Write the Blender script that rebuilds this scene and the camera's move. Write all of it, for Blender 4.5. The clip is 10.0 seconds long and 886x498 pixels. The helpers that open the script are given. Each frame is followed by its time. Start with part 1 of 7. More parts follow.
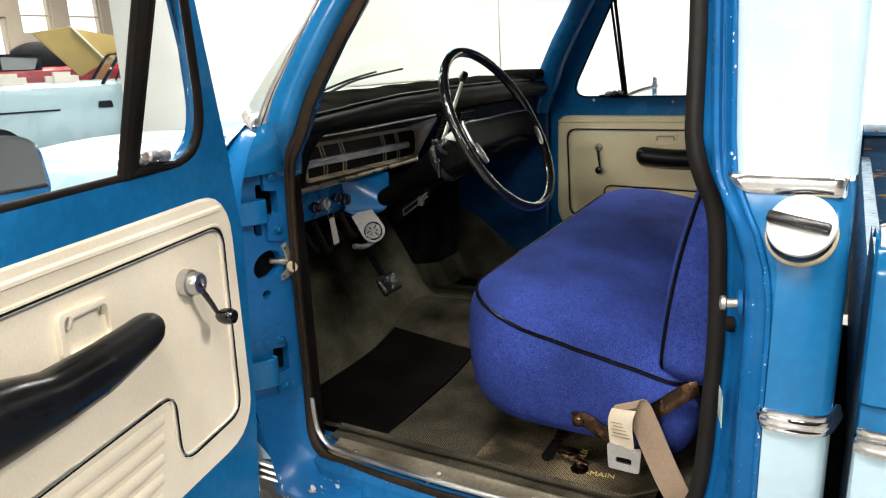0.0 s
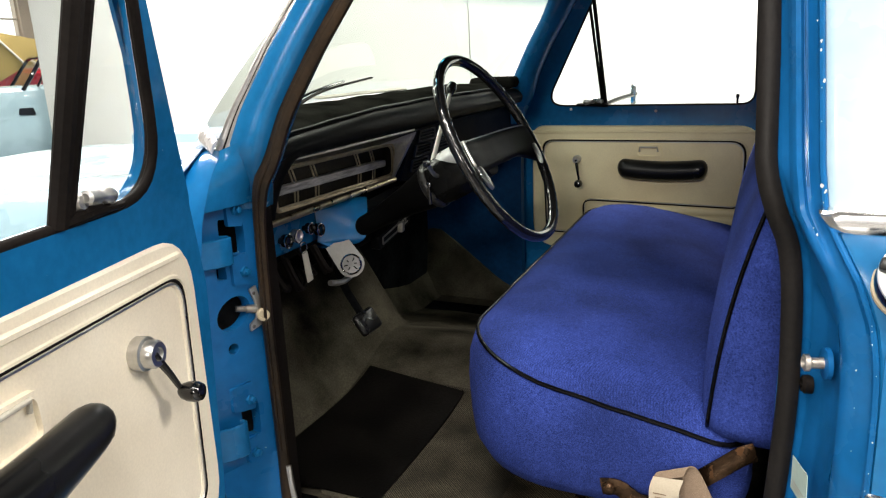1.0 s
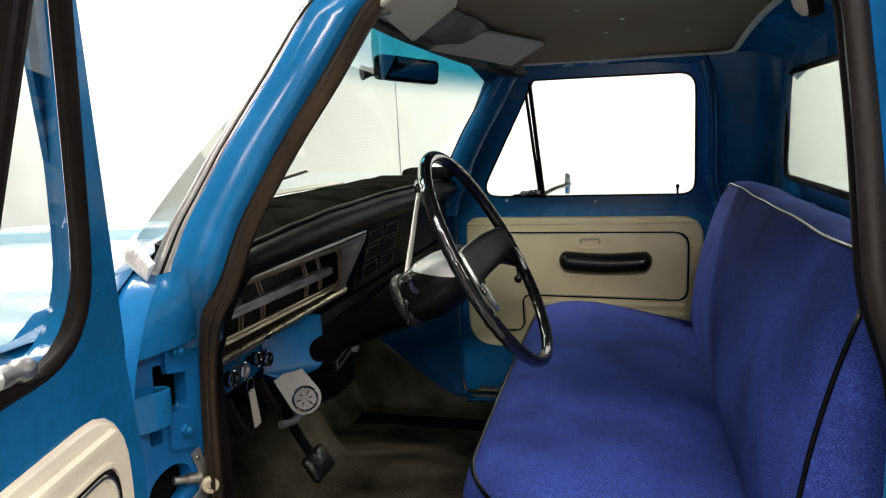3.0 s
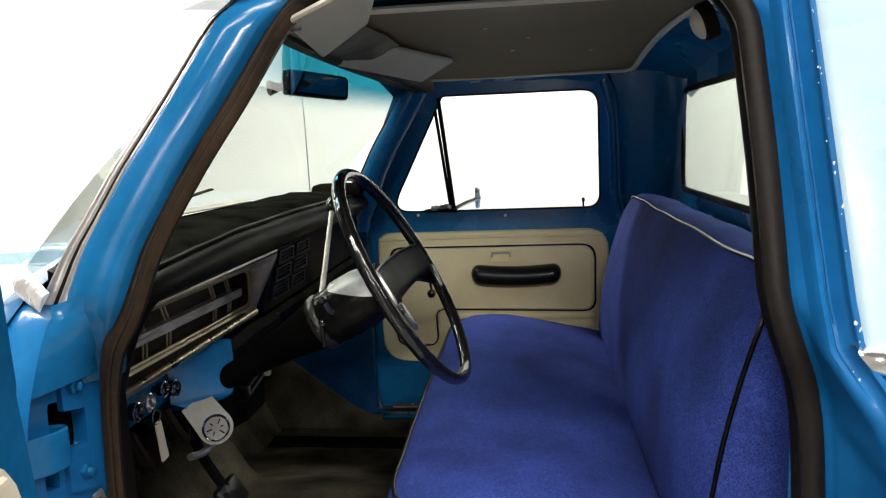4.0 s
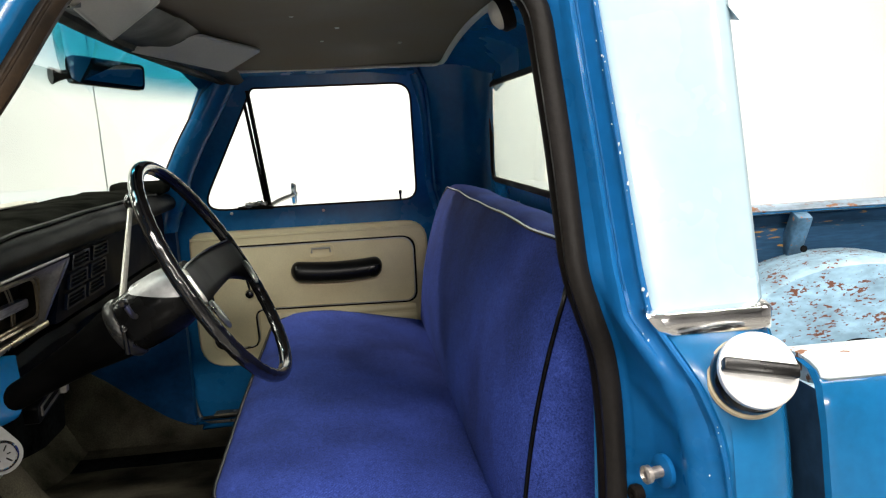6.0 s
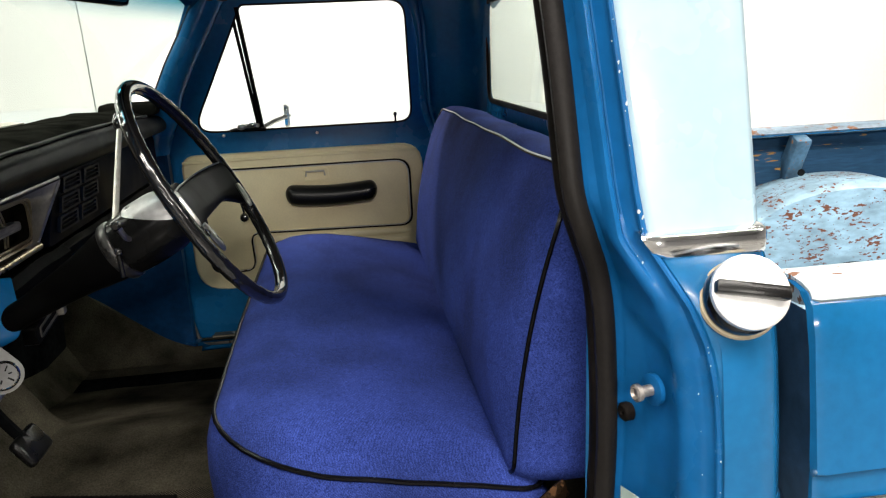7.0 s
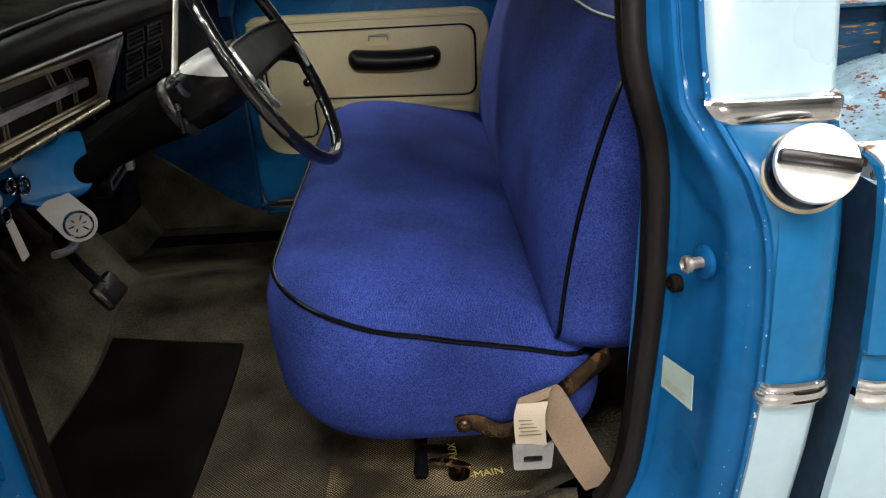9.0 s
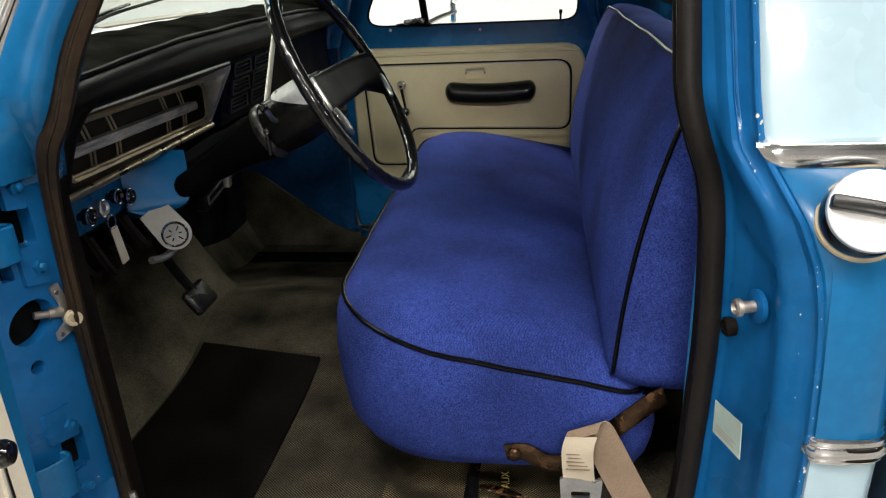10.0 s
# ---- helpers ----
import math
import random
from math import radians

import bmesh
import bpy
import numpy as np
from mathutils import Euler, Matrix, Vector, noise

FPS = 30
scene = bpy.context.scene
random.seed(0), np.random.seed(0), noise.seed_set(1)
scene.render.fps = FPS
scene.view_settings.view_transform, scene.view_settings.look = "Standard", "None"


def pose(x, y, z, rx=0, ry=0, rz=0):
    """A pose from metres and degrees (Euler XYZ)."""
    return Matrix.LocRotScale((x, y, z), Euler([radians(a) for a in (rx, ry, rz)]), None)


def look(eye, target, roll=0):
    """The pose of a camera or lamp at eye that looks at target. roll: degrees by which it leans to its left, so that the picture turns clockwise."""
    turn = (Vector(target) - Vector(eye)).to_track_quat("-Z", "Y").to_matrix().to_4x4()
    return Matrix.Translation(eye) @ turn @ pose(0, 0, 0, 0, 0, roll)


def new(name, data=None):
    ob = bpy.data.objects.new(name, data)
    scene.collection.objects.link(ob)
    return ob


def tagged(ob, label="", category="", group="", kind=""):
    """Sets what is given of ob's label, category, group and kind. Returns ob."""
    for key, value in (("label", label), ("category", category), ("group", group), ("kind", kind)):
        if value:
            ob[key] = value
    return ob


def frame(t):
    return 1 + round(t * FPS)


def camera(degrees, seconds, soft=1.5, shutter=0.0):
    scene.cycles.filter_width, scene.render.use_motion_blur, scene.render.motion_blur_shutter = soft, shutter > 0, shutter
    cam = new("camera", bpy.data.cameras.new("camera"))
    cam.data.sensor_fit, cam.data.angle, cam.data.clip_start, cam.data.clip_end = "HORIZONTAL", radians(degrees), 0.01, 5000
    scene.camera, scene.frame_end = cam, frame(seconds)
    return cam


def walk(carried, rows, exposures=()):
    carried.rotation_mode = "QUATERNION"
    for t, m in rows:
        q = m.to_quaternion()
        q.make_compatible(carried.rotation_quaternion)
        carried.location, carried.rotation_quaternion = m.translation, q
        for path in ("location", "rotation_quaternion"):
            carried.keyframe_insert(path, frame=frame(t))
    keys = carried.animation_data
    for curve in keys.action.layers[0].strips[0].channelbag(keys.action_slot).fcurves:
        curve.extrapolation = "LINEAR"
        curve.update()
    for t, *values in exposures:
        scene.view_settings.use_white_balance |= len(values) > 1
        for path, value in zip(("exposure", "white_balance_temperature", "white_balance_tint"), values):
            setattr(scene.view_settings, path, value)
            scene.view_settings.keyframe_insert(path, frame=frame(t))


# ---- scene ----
cam = camera(63.6, 10.0, soft=1.2)
PATH = [
    (0, (0.124, -1.077, 1.438), (-0.827, 0.602, 0.91), -2.5),
    (0.5, (0.015, -0.992, 1.442), (-0.863, 0.722, 0.901), -2.5),
    (1, (-0.086, -0.921, 1.452), (-0.889, 0.834, 0.926), -2.5),
    (1.5, (-0.173, -0.863, 1.457), (-0.901, 0.932, 0.961), -2.5),
    (2, (-0.247, -0.813, 1.464), (-0.903, 1.025, 1.026), -2.5),
    (2.5, (-0.314, -0.773, 1.474), (-0.889, 1.106, 1.1), -2.4),
    (2.7, (-0.334, -0.762, 1.478), (-0.879, 1.134, 1.128), -2.3),
    (3.8, (-0.367, -0.743, 1.488), (-0.668, 1.206, 1.19), -2.2),
    (4, (-0.368, -0.741, 1.489), (-0.609, 1.222, 1.191), -2.3),
    (4.5, (-0.364, -0.74, 1.485), (-0.466, 1.235, 1.185), -2.4),
    (5, (-0.359, -0.74, 1.487), (-0.328, 1.235, 1.178), -2.4),
    (5.5, (-0.357, -0.737, 1.477), (-0.182, 1.231, 1.168), -2.6),
    (5.7, (-0.357, -0.736, 1.475), (-0.134, 1.231, 1.162), -2.6),
    (6.8, (-0.356, -0.73, 1.469), (-0.097, 1.197, 1.007), -2.6),
    (7, (-0.355, -0.729, 1.469), (-0.111, 1.183, 0.938), -2.7),
    (7.5, (-0.358, -0.725, 1.459), (-0.152, 1.148, 0.787), -2.7),
    (8, (-0.357, -0.721, 1.454), (-0.199, 1.111, 0.666), -2.8),
    (8.5, (-0.349, -0.723, 1.449), (-0.25, 1.084, 0.599), -2.9),
    (9, (-0.333, -0.731, 1.449), (-0.299, 1.081, 0.604), -2.8),
    (9.5, (-0.305, -0.742, 1.45), (-0.387, 1.084, 0.637), -2.8),
    (10, (-0.26, -0.76, 1.453), (-0.519, 1.075, 0.7), -2.9),
]
walk(cam, [(t, look(e, g, r)) for t, e, g, r in PATH], exposures=[(0.0, 0.12), (1.0, 0.05), (2.0, -0.12), (4.5, -0.12), (5.5, 0.05), (7.0, 0.0), (8.0, -0.12), (9.0, -0.18), (10.0, -0.25)])

# ---- light ----
world = bpy.data.worlds.new("hall_air")
scene.world = world
world.use_nodes = True
world.node_tree.nodes["Background"].inputs[0].default_value = (0.9, 0.95, 1.0, 1)
world.node_tree.nodes["Background"].inputs[1].default_value = 0.05


def area_lamp(name, at, target, sx, sy, watts, color=(1, 0.94, 0.87)):
    d = bpy.data.lights.new(name, "AREA")
    d.shape, d.size, d.size_y, d.energy, d.color = "RECTANGLE", sx, sy, watts, color
    ob = new(name, d)
    ob.matrix_world = look(at, target)
    return ob


LAMP_GAIN = 1.25
# Overhead lamps out of view; some are added to brighten hood, door and bay.
LAMP_ROWS = [(-3.4, -9.6, 420), (0.8, -9.6, 860), (-2.4, -2.8, 90), (-0.2, -1.9, 170), (2.0, -2.8, 70), (5.6, -2.8, 130), (-3.3, 0.9, 130), (-6.4, 1.6, 190), (-13.0, 7.6, 560), (-2.2, 4.6, 235), (2.2, 4.6, 235), (-6.0, 4.8, 200), (4.4, 0.6, 300)]
for lx, ly, lw in LAMP_ROWS:
    area_lamp("unseen_ceiling_lamp", (lx, ly, 4.55), (lx, ly, 0), 2.4, 0.5, lw * LAMP_GAIN)

# ---- materials ----


def nodes_of(name):
    m = bpy.data.materials.new(name)
    m.use_nodes = True
    return m, m.node_tree.nodes, m.node_tree.links, m.node_tree.nodes["Principled BSDF"]


def surface(name, color, rough=0.5, metal=0.0, vary=0.12, scale=6.0, fine=90.0, bump=0.15, coat=0.0, spot=None, spot_at=0.68, spot_scale=14.0,
            spot_rough=0.8, stretch=(1, 1, 1), sheen=0.0, rough_vary=0.12, bump_dist=0.002, second=None, spec=0.5, ior=1.5, cluster=0.0):
    """A painted, woven or cast surface: colour at two scales, fine relief, and spots of wear in a colour of their own."""
    m, n, l, b = nodes_of(name)
    tc = n.new("ShaderNodeTexCoord")
    mp = n.new("ShaderNodeMapping")
    mp.inputs["Scale"].default_value = stretch
    l.new(tc.outputs["Object"], mp.inputs[0])

    def noise_at(s, detail=4.0):
        t = n.new("ShaderNodeTexNoise")
        t.inputs["Scale"].default_value, t.inputs["Detail"].default_value = s, detail
        l.new(mp.outputs[0], t.inputs["Vector"])
        return t

    big, small = noise_at(scale, 5.0), noise_at(fine, 3.0)
    dark = second or tuple(c * (1 - 2.2 * vary) for c in color)
    lite = tuple(min(1, c * (1 + vary)) for c in color)
    mix = n.new("ShaderNodeMix")
    mix.data_type = "RGBA"
    mix.inputs["A"].default_value, mix.inputs["B"].default_value = (*dark, 1), (*lite, 1)
    ramp = n.new("ShaderNodeMapRange")
    ramp.inputs[1].default_value, ramp.inputs[2].default_value = 0.3, 0.7
    l.new(big.outputs[0], ramp.inputs[0])
    l.new(ramp.outputs[0], mix.inputs["Factor"])
    mix2 = n.new("ShaderNodeMix")
    mix2.data_type, mix2.blend_type = "RGBA", "MULTIPLY"
    mix2.inputs["Factor"].default_value = min(1.0, vary * 3)
    l.new(mix.outputs["Result"], mix2.inputs["A"])
    r2 = n.new("ShaderNodeMapRange")
    r2.inputs[1].default_value, r2.inputs[2].default_value, r2.inputs[3].default_value, r2.inputs[4].default_value = 0.3, 0.7, 0.6, 1.15
    l.new(small.outputs[0], r2.inputs[0])
    l.new(r2.outputs[0], mix2.inputs["B"])
    out = mix2.outputs["Result"]
    rr = n.new("ShaderNodeMapRange")
    rr.inputs[1].default_value, rr.inputs[2].default_value = 0.3, 0.7
    rr.inputs[3].default_value, rr.inputs[4].default_value = max(0.02, rough - rough_vary), min(1, rough + rough_vary)
    l.new(big.outputs[0], rr.inputs[0])
    rough_out = rr.outputs[0]
    if spot:
        sp = noise_at(spot_scale, 8.0)
        sr = n.new("ShaderNodeMapRange")
        sr.inputs[1].default_value, sr.inputs[2].default_value = spot_at, spot_at + 0.03
        lead = sp.outputs[0]
        if cluster:
            group_, where = noise_at(spot_scale * 0.16, 3.0), n.new("ShaderNodeMath")
            where.operation = "MULTIPLY_ADD"
            where.inputs[1].default_value = cluster
            l.new(group_.outputs[0], where.inputs[0])
            l.new(lead, where.inputs[2])
            lead = where.outputs[0]
        l.new(lead, sr.inputs[0])
        m3 = n.new("ShaderNodeMix")
        m3.data_type = "RGBA"
        m3.inputs["B"].default_value = (*spot, 1)
        l.new(sr.outputs[0], m3.inputs["Factor"])
        l.new(out, m3.inputs["A"])
        out = m3.outputs["Result"]
        m4 = n.new("ShaderNodeMix")
        l.new(sr.outputs[0], m4.inputs[0])
        l.new(rough_out, m4.inputs[2])
        m4.inputs[3].default_value = spot_rough
        rough_out = m4.outputs[0]
    l.new(out, b.inputs["Base Color"])
    l.new(rough_out, b.inputs["Roughness"])
    b.inputs["Metallic"].default_value = metal
    b.inputs["Coat Weight"].default_value = coat
    b.inputs["Coat Roughness"].default_value = 0.08
    b.inputs["Sheen Weight"].default_value = sheen
    b.inputs["Specular IOR Level"].default_value = spec
    b.inputs["IOR"].default_value = ior
    if bump:
        bp = n.new("ShaderNodeBump")
        bp.inputs["Strength"].default_value, bp.inputs["Distance"].default_value = bump, bump_dist
        l.new(small.outputs[0], bp.inputs["Height"])
        l.new(bp.outputs[0], b.inputs["Normal"])
    return m


def woven(name, color, thread, grain=520.0, rough=0.9, sheen=0.0, dirt=0.25, patch=5.0, bump=0.5, twill=(1, 1, 1), rib=0.0):
    """Coarse mixed-thread cloth: light and dark threads in a short irregular grain, worn in large soft patches."""
    m, n, l, b = nodes_of(name)
    tc = n.new("ShaderNodeTexCoord")
    mp = n.new("ShaderNodeMapping")
    mp.inputs["Scale"].default_value = twill
    mp.inputs["Rotation"].default_value = (0.5, 0.4, 0.7)
    l.new(tc.outputs["Object"], mp.inputs[0])

    def noise_at(s, detail, vec):
        t = n.new("ShaderNodeTexNoise")
        t.inputs["Scale"].default_value, t.inputs["Detail"].default_value = s, detail
        l.new(vec, t.inputs["Vector"])
        return t

    def spread(src, lo, hi, a0, a1):
        r = n.new("ShaderNodeMapRange")
        for i, v in enumerate((lo, hi, a0, a1)):
            r.inputs[i + 1].default_value = v
        l.new(src, r.inputs[0])
        return r.outputs[0]

    fine, mid, big = noise_at(grain, 2, mp.outputs[0]), noise_at(grain * 0.22, 3, tc.outputs["Object"]), noise_at(patch, 6, tc.outputs["Object"])
    add = n.new("ShaderNodeMath")
    add.operation = "MULTIPLY"
    l.new(spread(fine.outputs[0], 0.32, 0.68, 0.0, 1.0), add.inputs[0])
    l.new(spread(mid.outputs[0], 0.3, 0.7, 0.72, 1.15), add.inputs[1])
    if rib:
        turn, wave, grid = n.new("ShaderNodeMapping"), n.new("ShaderNodeTexWave"), n.new("ShaderNodeMath")
        turn.inputs["Rotation"].default_value = (0.62, 0.55, 0.80)
        l.new(tc.outputs["Object"], turn.inputs[0])
        wave.inputs["Scale"].default_value, wave.inputs["Distortion"].default_value = 0.314 / rib, 3.0
        wave.inputs["Detail"].default_value, wave.inputs["Detail Scale"].default_value = 2.0, 1.2
        l.new(turn.outputs[0], wave.inputs["Vector"])
        grid.operation = "MULTIPLY"
        l.new(add.outputs[0], grid.inputs[0])
        l.new(spread(wave.outputs["Fac"], 0.1, 0.9, 0.74, 1.20), grid.inputs[1])
        add = grid
    mix = n.new("ShaderNodeMix")
    mix.data_type = "RGBA"
    mix.inputs["A"].default_value, mix.inputs["B"].default_value = (*color, 1), (*thread, 1)
    l.new(add.outputs[0], mix.inputs["Factor"])
    mul = n.new("ShaderNodeMix")
    mul.data_type, mul.blend_type = "RGBA", "MULTIPLY"
    mul.inputs["Factor"].default_value = 1.0
    l.new(mix.outputs["Result"], mul.inputs["A"])
    l.new(spread(big.outputs[0], 0.34, 0.64, 1 - dirt, 1.18), mul.inputs["B"])
    l.new(mul.outputs["Result"], b.inputs["Base Color"])
    b.inputs["Roughness"].default_value = rough
    b.inputs["Sheen Weight"].default_value = sheen
    b.inputs["Specular IOR Level"].default_value = 0.12
    bp = n.new("ShaderNodeBump")
    bp.inputs["Strength"].default_value, bp.inputs["Distance"].default_value = bump, 0.0012
    l.new(add.outputs[0], bp.inputs["Height"])
    l.new(bp.outputs[0], b.inputs["Normal"])
    return m


def dotted(name, dark, pale, pitch):
    """A coarse basket weave: pale raised dots in dark rows, worn away in soft patches."""
    m, n, l, b = nodes_of(name)
    tc = n.new("ShaderNodeTexCoord")
    warp = n.new("ShaderNodeTexNoise")
    warp.inputs["Scale"].default_value, warp.inputs["Detail"].default_value = 70.0, 3.0
    l.new(tc.outputs["Object"], warp.inputs["Vector"])
    shift = n.new("ShaderNodeVectorMath")
    shift.operation = "MULTIPLY_ADD"
    shift.inputs[1].default_value = (0.0036, 0.0036, 0.0)
    l.new(warp.outputs["Color"], shift.inputs[0])
    l.new(tc.outputs["Object"], shift.inputs[2])
    waves = []
    for turn in (0.72, -0.85):
        mp = n.new("ShaderNodeMapping")
        mp.inputs["Rotation"].default_value = (0, 0, turn)
        l.new(shift.outputs[0], mp.inputs[0])
        w = n.new("ShaderNodeTexWave")
        w.inputs["Scale"].default_value = 0.314 / pitch
        l.new(mp.outputs[0], w.inputs["Vector"])
        waves.append(w)

    def two(op, a, c):
        k = n.new("ShaderNodeMath")
        k.operation = op
        l.new(a, k.inputs[0])
        if isinstance(c, float):
            k.inputs[1].default_value = c
        else:
            l.new(c, k.inputs[1])
        return k.outputs[0]
    dots = two("MULTIPLY", waves[0].outputs["Fac"], waves[1].outputs["Fac"])
    wear = n.new("ShaderNodeTexNoise")
    wear.inputs["Scale"].default_value, wear.inputs["Detail"].default_value = 7.0, 6.0
    l.new(tc.outputs["Object"], wear.inputs["Vector"])
    wr = n.new("ShaderNodeMapRange")
    for k, v in enumerate((0.36, 0.64, 0.10, 1.15)):
        wr.inputs[k + 1].default_value = v
    l.new(wear.outputs[0], wr.inputs[0])
    mix = n.new("ShaderNodeMix")
    mix.data_type = "RGBA"
    mix.inputs["A"].default_value, mix.inputs["B"].default_value = (*dark, 1), (*pale, 1)
    l.new(two("MULTIPLY", dots, wr.outputs[0]), mix.inputs["Factor"])
    l.new(mix.outputs["Result"], b.inputs["Base Color"])
    b.inputs["Roughness"].default_value = 0.85
    b.inputs["Specular IOR Level"].default_value = 0.1
    bp = n.new("ShaderNodeBump")
    bp.inputs["Strength"].default_value, bp.inputs["Distance"].default_value = 0.6, 0.0015
    l.new(dots, bp.inputs["Height"])
    l.new(bp.outputs[0], b.inputs["Normal"])
    return m


def glass(name, tint, band=None, dust=0.0):
    """Thin window glass; band: colour of a sunshade band at the top, fading out downwards."""
    m, n, l, b = nodes_of(name)
    n.remove(b)
    out = n["Material Output"]
    tr, gl, mx = n.new("ShaderNodeBsdfTransparent"), n.new("ShaderNodeBsdfGlossy"), n.new("ShaderNodeMixShader")
    tr.inputs[0].default_value = (*tint, 1)
    gl.inputs["Roughness"].default_value = 0.02
    lw, pw, ma = n.new("ShaderNodeLayerWeight"), n.new("ShaderNodeMath"), n.new("ShaderNodeMath")
    pw.operation, ma.operation = "POWER", "MULTIPLY_ADD"
    l.new(lw.outputs["Facing"], pw.inputs[0])
    pw.inputs[1].default_value = 5.0
    l.new(pw.outputs[0], ma.inputs[0])
    ma.inputs[1].default_value, ma.inputs[2].default_value = 0.9, 0.05
    l.new(ma.outputs[0], mx.inputs[0])
    l.new(tr.outputs[0], mx.inputs[1])
    l.new(gl.outputs[0], mx.inputs[2])
    l.new(mx.outputs[0], out.inputs[0])
    if band:
        tc, sep, mr, mix = n.new("ShaderNodeTexCoord"), n.new("ShaderNodeSeparateXYZ"), n.new("ShaderNodeMapRange"), n.new("ShaderNodeMix")
        mix.data_type = "RGBA"
        l.new(tc.outputs["Object"], sep.inputs[0])
        l.new(sep.outputs[2], mr.inputs[0])
        mr.inputs[1].default_value, mr.inputs[2].default_value = 1.575, 1.650
        mr.interpolation_type = "SMOOTHSTEP"
        l.new(mr.outputs[0], mix.inputs["Factor"])
        mix.inputs["A"].default_value, mix.inputs["B"].default_value = (*tint, 1), (*band, 1)
        l.new(mix.outputs["Result"], tr.inputs[0])
    return m


BLUE = surface("blue_paint", (0.008, 0.130, 0.325), 0.22, vary=0.10, scale=4, fine=60, bump=0.02, coat=0.12, spot=(0.35, 0.45, 0.5), spot_at=0.765, spot_scale=55, spec=0.3)
BLUE_WORN = surface("chipped_blue_paint", (0.006, 0.112, 0.32), 0.34, vary=0.09, scale=7, fine=50, bump=0.06, coat=0.1, spot=(0.30, 0.38, 0.42), spot_at=0.735, spot_scale=50, spec=0.2)
BLUE_RUST = surface("rusty_blue_paint", (0.004, 0.100, 0.27), 0.45, vary=0.16, scale=5, fine=50, bump=0.1, coat=0.2, spot=(0.50, 0.42, 0.27), spot_at=0.675, spot_scale=30, spec=0.2)
GLOSS_BLUE = surface("glossy_blue_paint", (0.005, 0.118, 0.32), 0.16, vary=0.08, scale=6, fine=60, bump=0.015, coat=0.6)
SKY = surface("pale_blue_paint", (0.40, 0.555, 0.64), 0.30, vary=0.04, scale=3, fine=40, bump=0.02, coat=0.6)
SKY_RUST = surface("rusty_pale_blue_paint", (0.30, 0.46, 0.57), 0.42, vary=0.22, scale=6, fine=40, bump=0.2, spot=(0.15, 0.05, 0.024), spot_at=0.918, spot_scale=95, stretch=(0.55, 1.0, 1.25), cluster=0.6)
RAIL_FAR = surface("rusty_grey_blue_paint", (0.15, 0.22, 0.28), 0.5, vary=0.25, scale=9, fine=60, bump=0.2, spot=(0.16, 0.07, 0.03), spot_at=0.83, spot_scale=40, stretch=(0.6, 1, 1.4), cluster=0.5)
POCKET = surface("scratched_mid_blue_paint", (0.07, 0.16, 0.25), 0.5, vary=0.25, scale=14, fine=60, bump=0.2, spot=(0.22, 0.10, 0.05), spot_at=0.64, spot_scale=60)
RAIL_RUST = surface("rusty_overexposed_rail_paint", (0.50, 0.57, 0.58), 0.5, vary=0.16, scale=9, fine=60, bump=0.2, spot=(0.20, 0.085, 0.04), spot_at=0.885, spot_scale=60, stretch=(0.5, 1, 1), cluster=0.5)
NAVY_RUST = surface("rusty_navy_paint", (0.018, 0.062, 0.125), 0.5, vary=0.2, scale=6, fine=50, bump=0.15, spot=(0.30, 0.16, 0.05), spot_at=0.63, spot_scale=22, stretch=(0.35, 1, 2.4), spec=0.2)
CREAM = surface("cream_vinyl", (0.80, 0.73, 0.59), 0.45, vary=0.05, scale=5, fine=260, bump=0.2, bump_dist=0.0008, second=(0.72, 0.64, 0.50))
# Far door's trim: a yellower cream than the near door's.
CREAM_FAR = surface("yellower_cream_vinyl", (0.82, 0.72, 0.46), 0.45, vary=0.05, scale=5, fine=260, bump=0.2, bump_dist=0.0008, second=(0.72, 0.60, 0.36))
# Tan board's colour, darkened and browned to stand in for the dim cab.
LINER = surface("dimmed_tan_headliner", (0.125, 0.084, 0.040), 0.8, vary=0.1, scale=4, fine=300, bump=0.2, bump_dist=0.001)
VISOR = surface("grey_vinyl", (0.50, 0.47, 0.40), 0.6, vary=0.06, scale=6, fine=240, bump=0.2, bump_dist=0.0008)
BLACK = surface("black_vinyl", (0.0065, 0.0065, 0.0065), 0.46, vary=0.2, scale=8, fine=300, bump=0.3, bump_dist=0.001, spec=0.5, ior=1.16)
PAD_BLACK = surface("smooth_black_vinyl", (0.0045, 0.0045, 0.0045), 0.42, vary=0.2, scale=8, fine=300, bump=0.2, bump_dist=0.001, spec=0.5, ior=1.14)
GLOSS = surface("gloss_black_plastic", (0.005, 0.005, 0.0055), 0.13, vary=0.15, scale=10, fine=120, bump=0.02, coat=0.4)
RUBBER = surface("dark_rubber", (0.010, 0.008, 0.007), 0.65, vary=0.25, scale=9, fine=120, bump=0.2, spec=0.08)
SEAL_GREY = surface("weathered_grey_rubber", (0.011, 0.0095, 0.009), 0.5, vary=0.22, scale=8, fine=140, bump=0.25, second=(0.009, 0.008, 0.007), ior=1.25)
COLUMN = surface("black_column_paint", (0.003, 0.003, 0.003), 0.4, vary=0.2, scale=12, fine=120, bump=0.1, ior=1.07)
RUBBER_BROWN = surface("perished_brown_rubber", (0.030, 0.018, 0.009), 0.42, vary=0.35, scale=7, fine=110, bump=0.3, second=(0.009, 0.007, 0.005), spec=0.22)
CHROME = surface("chrome", (0.80, 0.80, 0.80), 0.14, 1.0, vary=0.03, scale=14, fine=90, bump=0.03, rough_vary=0.05)
STEEL = surface("brushed_aluminium", (0.62, 0.61, 0.59), 0.36, 1.0, vary=0.08, scale=10, fine=160, bump=0.1)
